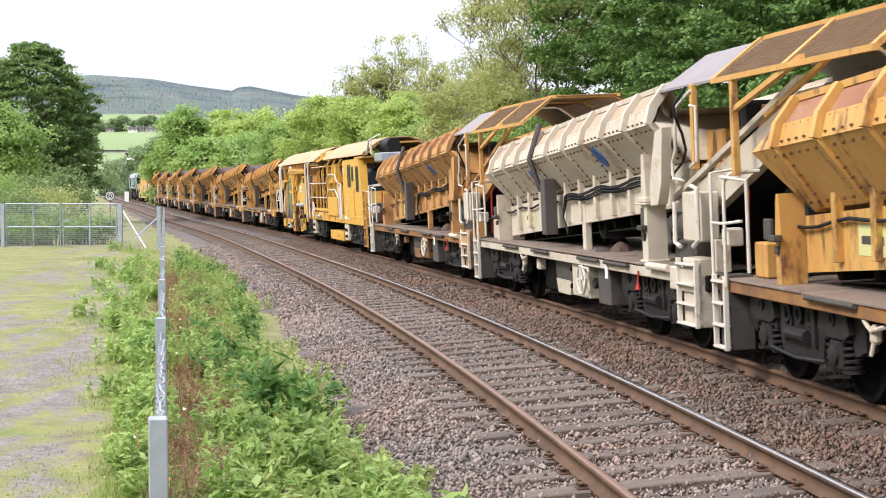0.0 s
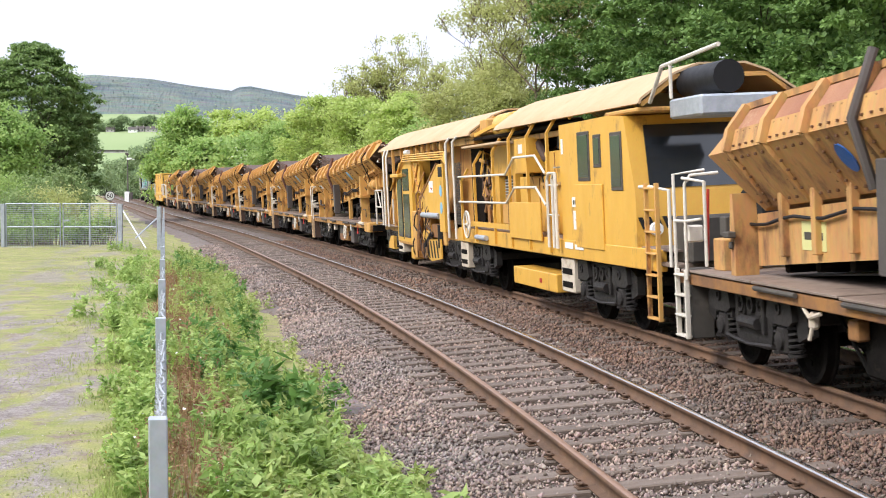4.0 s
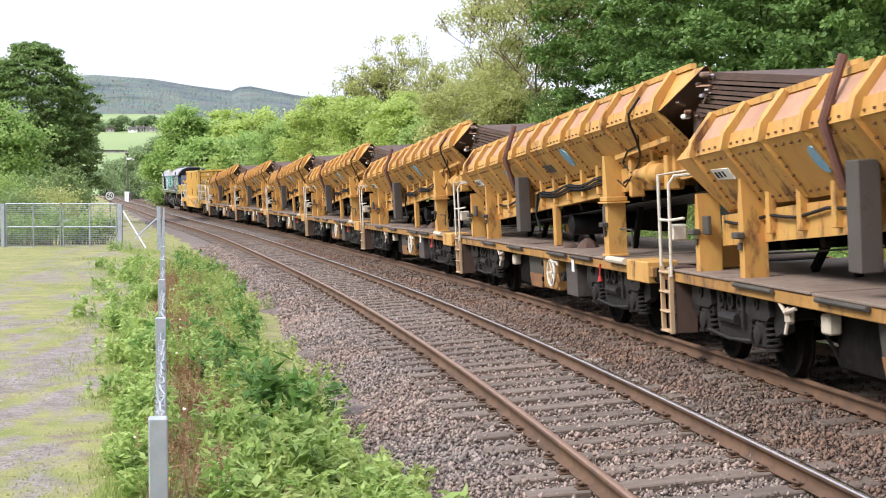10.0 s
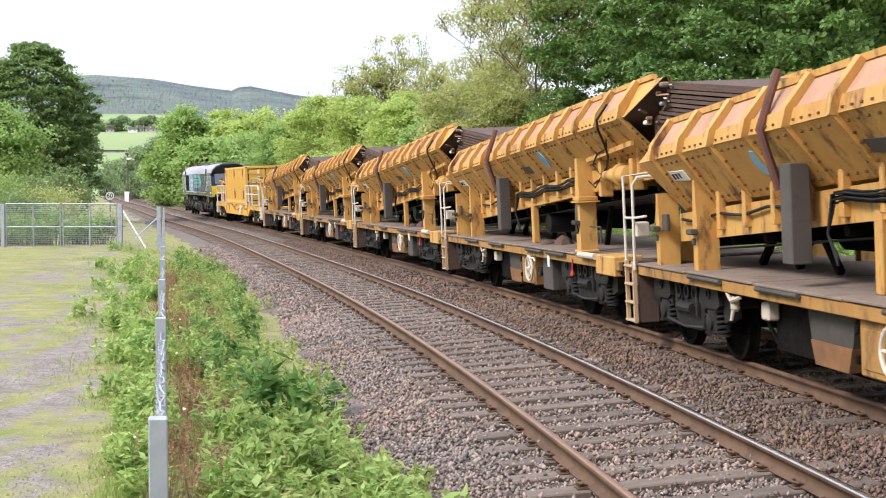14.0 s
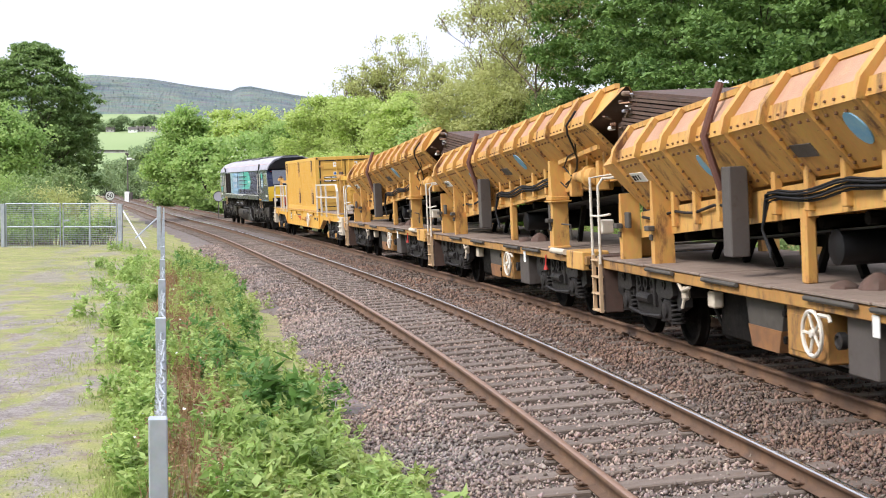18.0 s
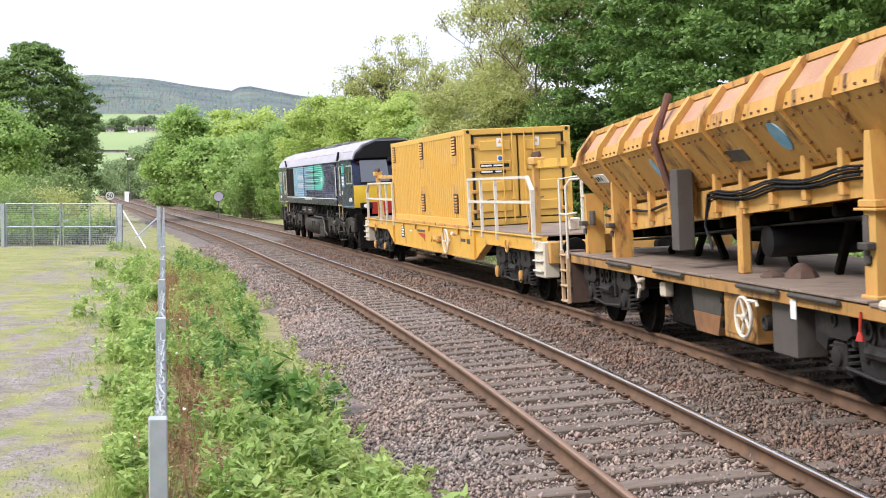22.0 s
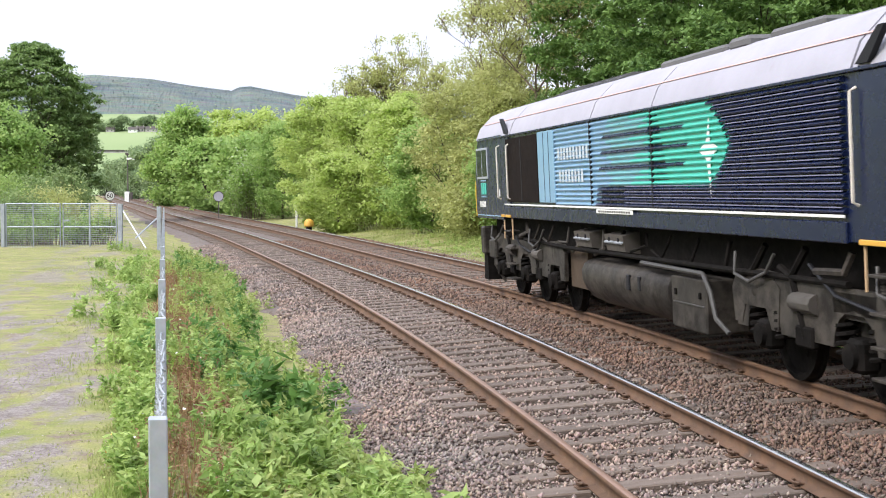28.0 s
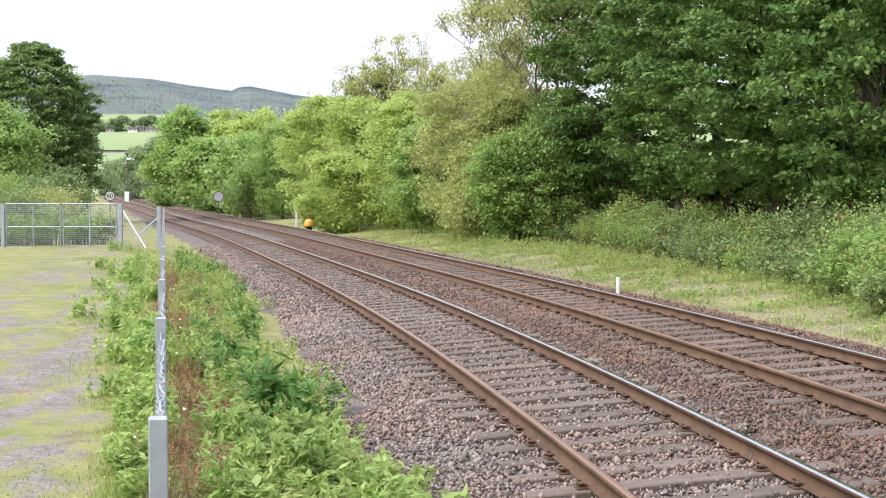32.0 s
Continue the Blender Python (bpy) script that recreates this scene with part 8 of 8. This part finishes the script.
    part("roof_top", Geo().prism([(-.53, 3.80), (-.3, 3.88), (.3, 3.88), (.53, 3.80)], 0, -9.9, 9.9), M_LOCOROOF, L, "sooty grey roof top")
    part("red_line", Geo().prism([(1.172, 3.475), (1.156, 3.49), (1.162, 3.496), (1.178, 3.48)], 0, -9.9, 9.9), M_PINK, L)
    part("gutter", Geo().box(-9.9, 9.9, Y - .01, Y + .03, 3.145, 3.175, .005).mirror(), M_NAVY, L)
    part("roof_hatch", Geo().box(-2.2, .2, -.62, .62, 3.74, 3.88, .04), M_LOCOROOF, L)
    part("exhaust", Geo().box(-4.6, -3.2, -.45, .45, 3.80, 3.93, .04).box(-3.0, -2.4, -.65, .65, 3.75, 3.91, .05), M_LOCOROOF, L)
    g = Geo()
    for i in range(26):
        x = 2.6 + i * .16
        g.tube([(x, .55, 3.80), (x - .0, .25, 3.93), (x, -.25, 3.93), (x, -.55, 3.80)], 0, flat=(.03, .03))
    part("roof_grille", g, M_LOCOROOF, L, "ribbed radiator roof grille")
    # cabs at both ends
    for s in (-1, 1):
        f = lambda x: s * x
        c = part("cab", Geo().prism([(f(7.7), 1.55), (f(7.7), 3.2), (f(9.95), 3.2), (f(10.32), 2.55), (f(10.38), 2.05), (f(10.3), 1.55)], 1, -Y, Y), M_NAVY, L, "dark blue driving cab")
        part("cab_roof", Geo().add([(f(7.7), -Y, 3.2), (f(7.7), Y, 3.2), (f(10.0), Y, 3.2), (f(10.0), -Y, 3.2), (f(7.7), -.5, 3.8), (f(7.7), .5, 3.8), (f(9.9), .5, 3.72), (f(9.9), -.5, 3.72)],
                                   [[0, 1, 5, 4], [1, 2, 6, 5], [2, 3, 7, 6], [3, 0, 4, 7], [4, 5, 6, 7], [3, 2, 1, 0]]), M_NAVY, c)
        part("visor", Geo().add([(f(10.06), -Y + .03, 3.16), (f(10.06), Y - .03, 3.16), (f(10.06), .94, 3.66), (f(10.06), .5, 3.82), (f(10.06), -.5, 3.82), (f(10.06), -.94, 3.66), (f(10.20), -1.24, 3.22), (f(10.20), 1.24, 3.22), (f(10.26), .90, 3.60), (f(10.28), .5, 3.76), (f(10.28), -.5, 3.76), (f(10.26), -.90, 3.60)],
                                [[0, 1, 2, 3, 4, 5], [11, 10, 9, 8, 7, 6], [1, 7, 8, 2], [2, 8, 9, 3], [3, 9, 10, 4], [4, 10, 11, 5], [5, 11, 6, 0], [0, 6, 7, 1]]), M_VISOR, c, "black cab front roof")
        for y in (-.60, .60):
            part("windscreen", Geo().add([(f(10.44), y - .48, 2.42), (f(10.44), y + .48, 2.42), (f(10.14), y + .46, 3.14), (f(10.14), y - .46, 3.14), (f(10.28), y - .48, 2.40), (f(10.28), y + .48, 2.40), (f(10.02), y + .46, 3.12), (f(10.02), y - .46, 3.12)],
                                         [[0, 1, 2, 3], [7, 6, 5, 4], [0, 4, 5, 1], [1, 5, 6, 2], [2, 6, 7, 3], [3, 7, 4, 0]]), M_SCREEN, c, "windscreen reflecting the sky")
        part("cab_light", Geo().box(f(10.12), f(10.26), -.12, .12, 3.08, 3.2, .02), M_INK, c)
        part("red_band", Geo().box(f(10.05), f(10.14), -1.15, 1.15, 3.08, 3.105, .004), M_RED, c)
        part("yellow_front", Geo().prism([(f(10.33), 1.58), (f(10.34), 2.05), (f(10.31), 2.32), (f(10.37), 2.32), (f(10.42), 2.05), (f(10.38), 1.58)], 1, -Y - .004, Y + .004), M_LEMON, c, "yellow warning panel")
        part("red_front", Geo().box(f(10.38), f(10.46), -.75, .75, 1.35, 1.75, .01), M_RED, c, "red front panel")
        for y in (-.92, .92):
            part("headlight", Geo().box(f(10.36), f(10.46), y - .22, y + .22, 1.52, 1.74, .02).lathe([(f(10.46), .085), (f(10.49), .075)], 0, (0, y + .05, 1.63), 14), M_INK, c)
            part("lamp_lens", Geo().lathe([(f(10.49), .07), (f(10.50), .06)], 0, (0, y + .05, 1.63), 14), M_SIGNWHITE, c)
        part("buffer_beam", Geo().box(f(9.95), f(10.25), -1.28, 1.28, .78, 1.36, .03), M_LOCOGREY if s > 0 else M_DARK, L)
        part("plough", Geo().prism([(f(10.0), .22), (f(10.0), .8), (f(10.35), .8), (f(10.42), .22)], 1, -1.2, 1.2), M_DARK, L)
        for y in (-.865, .865):
            part("buffer", Geo().lathe([(f(10.2), .15), (f(10.42), .15), (f(10.43), .10), (f(10.62), .10), (f(10.63), .25), (f(10.68), .24)], 0, (0, y, 1.05), 18), M_DARK, L)
        # side windows, door, rails
        wf = part("side_window", Geo().box(f(9.02), f(10.10), Y - .01, Y + .02, 2.36, 3.0, .01), M_STEEL, c, "pale framed cab side window")
        for a, b in ((9.06, 9.50), (9.56, 10.05)):
            part("pane", Geo().box(f(a), f(b), Y + .005, Y + .024, 2.41, 2.96, .004), M_GLASS, wf)
        part("cab_door", Geo().box(f(7.05), f(7.78), Y - .03, Y - .004 + .01, 1.62, 3.14, .01), M_NAVY, c, "recessed dark blue cab door")
        for x in (7.0, 7.86):
            part("grab_rail", Geo().tube([(f(x), Y, 3.0), (f(x), Y + .06, 2.97), (f(x), Y + .06, 1.98), (f(x), Y, 1.95)], .018, 8), M_WHITE, c, "pale door grab rail")
        part("door_sill", Geo().box(f(7.02), f(7.82), Y - .02, Y + .03, 1.60, 1.65, .006), M_YELLOW2, c)
        part("mirror_fin", Geo().prism([(f(7.05), 3.2), (f(7.28), 3.2), (f(7.60), 3.50), (f(7.48), 3.50)], 1, Y - .03, Y + .03), M_INK, c)
        for x in (7.05, 7.75):
            st = part("step_rail", Geo().tube([(f(x), Y - .02, 1.6), (f(x), Y - .02, 1.18)], .016, 6), M_BEIGE, L)
        for z in (1.32, .98, .68, .40):
            part("step", Geo().box(f(7.15), f(7.65), 1.14, 1.34, z, z + .03, .005), M_LOCOGREY, st)
        bars(c, f(9.95), f(9.35), Y + .002, 1.78, 1.90, M_SIGNWHITE, 5, "number")
        # plain emblem bars: beside the door on one cab, under the side window on the other
        lx, lz = (8.0, 2.70) if s < 0 else (9.25, 1.98)
        for k in range(3):
            part("logo_bar", Geo().box(f(lx + k * .18), f(lx + .14 + k * .18), Y + .004, Y + .010, lz + .06, lz + .30, .001), M_GREEN, c)
        for k in range(2):
            part("logo_rule", Geo().box(f(lx), f(lx + .52), Y + .004, Y + .010, lz + k * .33, lz + .03 + k * .33, .001), M_LIGHTBLUE, c)
        if s < 0:
            part("notice", Geo().box(f(8.0), f(8.5), Y + .002, Y + .008, 2.28, 2.66, .001), M_LIGHTBLUE, c)
            for k in range(3):
                part("notice_line", Geo().box(f(8.05), f(8.40), Y + .008, Y + .012, 2.34 + k * .11, 2.40 + k * .11, .001), M_SIGNWHITE, c)
        part("white_line", Geo().box(f(7.85), f(10.2), Y + .002, Y + .012, 1.60, 1.62, .002), M_LIGHTBLUE, c)
        part("label", Geo().box(f(7.92), f(8.05), Y + .002, Y + .010, 2.0, 2.14, .002), M_SIGNWHITE, c)
        part("sand_box", Geo().box(f(8.95), f(9.6), .9, 1.25, .72, 1.1, .03).mirror(), M_LOCOGREY, L)
        part("wiper", Geo().tube([(f(10.36), -.6, 2.45), (f(10.18), -.35, 2.9)], .01, 5), M_INK, c)
    # fuel tank and gear between the bogies
    tank = [(.62, .26), (.88, .31), (1.08, .42), (1.20, .56), (1.265, .72), (1.265, .86), (1.22, .96), (1.12, 1.02), (.95, 1.05)]
    tank = tank + [(-y, z) for y, z in tank[::-1]]
    ends = lambda x, k: [(x, y * k, .66 + (z - .66) * k) for y, z in tank]
    g = Geo().sheet([ends(-1.6, .93), ends(-1.57, .985), ends(-1.5, 1), ends(2.35, 1), ends(2.5, .985), ends(2.6, .93)], close=True)
    m = len(tank)
    g.f += [tuple(range(m))[::-1], tuple(5 * m + j for j in range(m))]
    part("fuel_tank", g, M_LOCOGREY, L, "dirty grey rounded fuel tank")
    part("tank_guard", Geo().prism([(2.7, .50), (2.7, 1.12), (3.75, 1.15), (3.75, .50)], 1, 1.0, 1.08).mirror(), M_GUARD, L, "brown curved dirt guard")
    part("tank_fitting", Geo().box(-.05, .08, 1.25, 1.29, .70, .92, .01).box(-.5, -.40, 1.25, 1.28, .72, .92, .01), M_INK, L)
    part("battery_box", Geo().box(-2.9, -1.68, .7, 1.24, .36, 1.02, .02).mirror(), M_LOCOGREY, L, "grey battery box")
    part("box_line", Geo().box(-2.85, -1.75, 1.236, 1.25, .68, .70, .002), M_GREYPIPE, L)
    for x in (-2.72, -1.86):
        part("box_latch", Geo().box(x - .03, x + .03, 1.236, 1.262, .78, .86, .006), M_DARK, L)
    part("long_hose", Geo().tube([(-.6, 1.27, 1.12), (-2.9, 1.27, 1.10), (-3.15, 1.28, .9), (-3.3, 1.28, .6), (-3.6, 1.24, .45)], .03, 8), M_GREYPIPE, L, "grey hose from the tank to the bogie")
    part("underframe", Geo().box(-9.9, 9.9, -1.0, 1.0, 1.1, 1.62, .02), M_DARK, L)
    for x in (2.4, .7):
        part("sloping_box", Geo().prism([(1.0, 1.5), (1.26, 1.45), (1.22, 1.22), (1.0, 1.18)], 0, x - .45, x + .45), M_GREYB, L)
        part("box_lid", Geo().prism([(1.02, 1.47), (1.27, 1.33), (1.28, 1.35), (1.03, 1.49)], 0, x - .42, x - .03), M_STEEL, L, "pale lid")
        part("box_lid", Geo().prism([(1.02, 1.47), (1.27, 1.33), (1.28, 1.35), (1.03, 1.49)], 0, x + .03, x + .42), M_STEEL, L, "pale lid")
        part("lid_latch", Geo().box(x - .24, x - .20, 1.20, 1.27, 1.36, 1.42, .005).box(x + .20, x + .24, 1.20, 1.27, 1.36, 1.42, .005), M_INK, L)
    rr = random.Random(5)
    for i in range(14):
        x = -6.5 + i
        part("pipe", Geo().tube([(x, 1.15, 1.5), (x + rr.uniform(-.3, .3), 1.2, rr.uniform(1.2, 1.35)), (x + rr.uniform(.3, .8), 1.2, rr.uniform(1.1, 1.3))], rr.choice((.02, .03, .04)), 6), rr.choice((M_DARK, M_GREYB, M_LOCOGREY)), L)
    part("long_pipe", Geo().tube([(-6.5, 1.2, 1.2), (-2.0, 1.22, 1.18), (3.5, 1.22, 1.16), (6.5, 1.2, 1.2)], .035, 8), M_DARK, L)
    # three-axle bogies
    wheel = wheelset_geo(.533).mesh("wheelset", M_DARK)
    coil = Geo().coil((0, 0, 0), .10, .025, .34, 4).mesh("spring", M_DARK)
    for s in (-1, 1):
        cx = s * 6.57
        g = Geo()
        for y0, y1 in ((1.0, 1.14), (-1.14, -1.0)):
            g.prism([(cx - 2.75, .70), (cx - 2.7, 1.05), (cx - 2.2, 1.18), (cx - 1.4, 1.05), (cx - .6, 1.0), (cx + .6, 1.0), (cx + 1.4, 1.05), (cx + 2.2, 1.18), (cx + 2.7, 1.05), (cx + 2.75, .70),
                     (cx + 2.5, .62), (cx + 2.45, .86), (cx + 1.75, .86), (cx + 1.6, .55), (cx + .5, .58), (cx + .4, .86), (cx - .4, .86), (cx - .5, .58), (cx - 1.6, .55), (cx - 1.75, .86), (cx - 2.45, .86), (cx - 2.5, .62)][::-1], 1, y0, y1)
        g.box(cx - .4, cx + .4, -1.0, 1.0, .6, 1.0, .03)
        b = part("bogie", g, M_LOCOGREY, L, "dirty grey three-axle bogie")
        # smooth side plate with an arch over each axle
        edge = [(cx - 2.82, .58), (cx - 2.84, .90), (cx - 2.68, 1.14), (cx - 2.3, 1.24), (cx - .9, 1.16), (cx + .9, 1.16), (cx + 2.3, 1.24), (cx + 2.68, 1.14), (cx + 2.84, .90), (cx + 2.82, .58)]
        for k in (2.085, 0, -2.085):
            edge += [(cx + k + .44 * math.cos(a), .58 + .38 * math.sin(a)) for a in np.linspace(0, math.pi, 9)]
        part("side_plate", Geo().prism(edge, 1, 1.13, 1.19).mirror(), M_LOCOGREY, b, "dirty grey side plate with wheel arches")
        part("plate_ribs", Geo().box(cx - 1.35, cx - .75, 1.185, 1.215, .84, 1.06, .02).box(cx + .75, cx + 1.35, 1.185, 1.215, .84, 1.06, .02), M_LOCOGREY, b)
        for k in (-1.6, 1.7):
            part("brake_hose", Geo().tube([(cx + k, 1.22, 1.42), (cx + k + .12, 1.27, 1.22), (cx + k + .55, 1.28, 1.10), (cx + k + 1.0, 1.26, 1.16), (cx + k + 1.1, 1.2, 1.4)], .02, 7), M_GREYPIPE, b, "grey brake hose")
        # the large inner shield plate
        q = cx - s * 2.25
        part("spring_stack", Geo().lathe([(1.16 + .03 * (j // 2), .13 if j % 2 else .10) for j in range(10)], 2, (q + s * 2.9, 1.12, -.02), 12), M_LOCOGREY, b, "stack of grey springs")
        part("frame_boss", Geo().lathe([(1.13, .10), (1.20, .09), (1.21, .05)], 1, (q + .05, 0, 1.02), 12).lathe([(1.13, .06), (1.19, .05)], 1, (cx + s * .9, 0, .95), 10).box(cx - .45, cx + .45, 1.12, 1.19, .90, 1.14, .03), M_LOCOGREY, b)
        part("sand_pipe", Geo().tube([(cx + s * 2.75, 1.15, 1.0), (cx + s * 2.8, 1.18, .6), (cx + s * 2.65, 1.0, .22)], .03, 7), M_LOCOGREY, b)
        part("bogie_shield", Geo().prism([(q - .55, .60), (q - .62, 1.05), (q - .45, 1.16), (q + .55, 1.16), (q + .68, 1.0), (q + .62, .62), (q + .42, .62), (q + .32, .82), (q - .25, .82), (q - .38, .60)], 1, 1.14, 1.20), M_LOCOGREY, b)
        for k in (-2.085, 0, 2.085):
            w = part("wheelset", wheel, None, b, "steel wheels on an axle")
            w.location = (cx + k, 0, .533)
            for y in (-1, 1):
                part("axlebox", Geo().box(cx + k - .16, cx + k + .16, y * 1.0, y * 1.22, .38, .70, .04).lathe([(y * 1.2, .13), (y * 1.27, .12), (y * 1.28, .05)], 1, (cx + k, 0, .54), 12), M_DARK, b)
                for e in (-.33, .33):
                    o = part("spring", coil, None, b)
                    o.location = (cx + k + e, y * 1.09, .52)
        for k in (-1.05, 1.05):
            part("damper", Geo().tube([(cx + k, 1.18, .6), (cx + k + .25, 1.2, 1.2)], .045, 8).box(cx + k - .2, cx + k + .2, 1.13, 1.22, .5, .72, .02), M_DARK, b)
            part("brake_cylinder", Geo().lathe([(cx + k - .3, .10), (cx + k + .2, .10), (cx + k + .3, .05)], 0, (0, 1.2, .96), 10), M_GREYB, b)
        part("bogie_hose", Geo().tube([(cx - 1.5, 1.2, 1.35), (cx - 1.2, 1.25, 1.05), (cx - .6, 1.24, .98), (cx + .3, 1.22, 1.08), (cx + .9, 1.2, 1.35)], .022, 6), M_HOSE, b)
    return L


loco = locomotive()
couple(loco, 190.1, 6.57, .533)


# ---- how the train moves ----
def gone(t):
    """Metres run since the start."""
    return 6.38 * t - 0.00437 * t * t


def train_pose(u, t, pivot):
    s = u - gone(t)
    a, b = Vector(at(s - pivot, SEP, LIFT2)), Vector(at(s + pivot, SEP, LIFT2))
    d = b - a
    turn = Matrix.Rotation(math.atan2(d.y, d.x), 4, "Z") @ Matrix.Rotation(-math.atan2(d.z, math.hypot(d.x, d.y)), 4, "Y") @ Matrix.Rotation(-CANT2, 4, "X")
    return Matrix.Translation((a + b) / 2) @ turn


def motions():
    for ob, u, pivot in TRAIN:
        walk(ob, [(t, train_pose(u, t, pivot)) for t in np.arange(0, 32.01, 1.0)])
    for ob, place, radius in WHEELS:
        walk(ob, [(t, Matrix.Translation(place) @ Matrix.Rotation(-gone(t) / radius, 4, "Y")) for t in np.arange(0, 32.01, 0.1)])


motions()
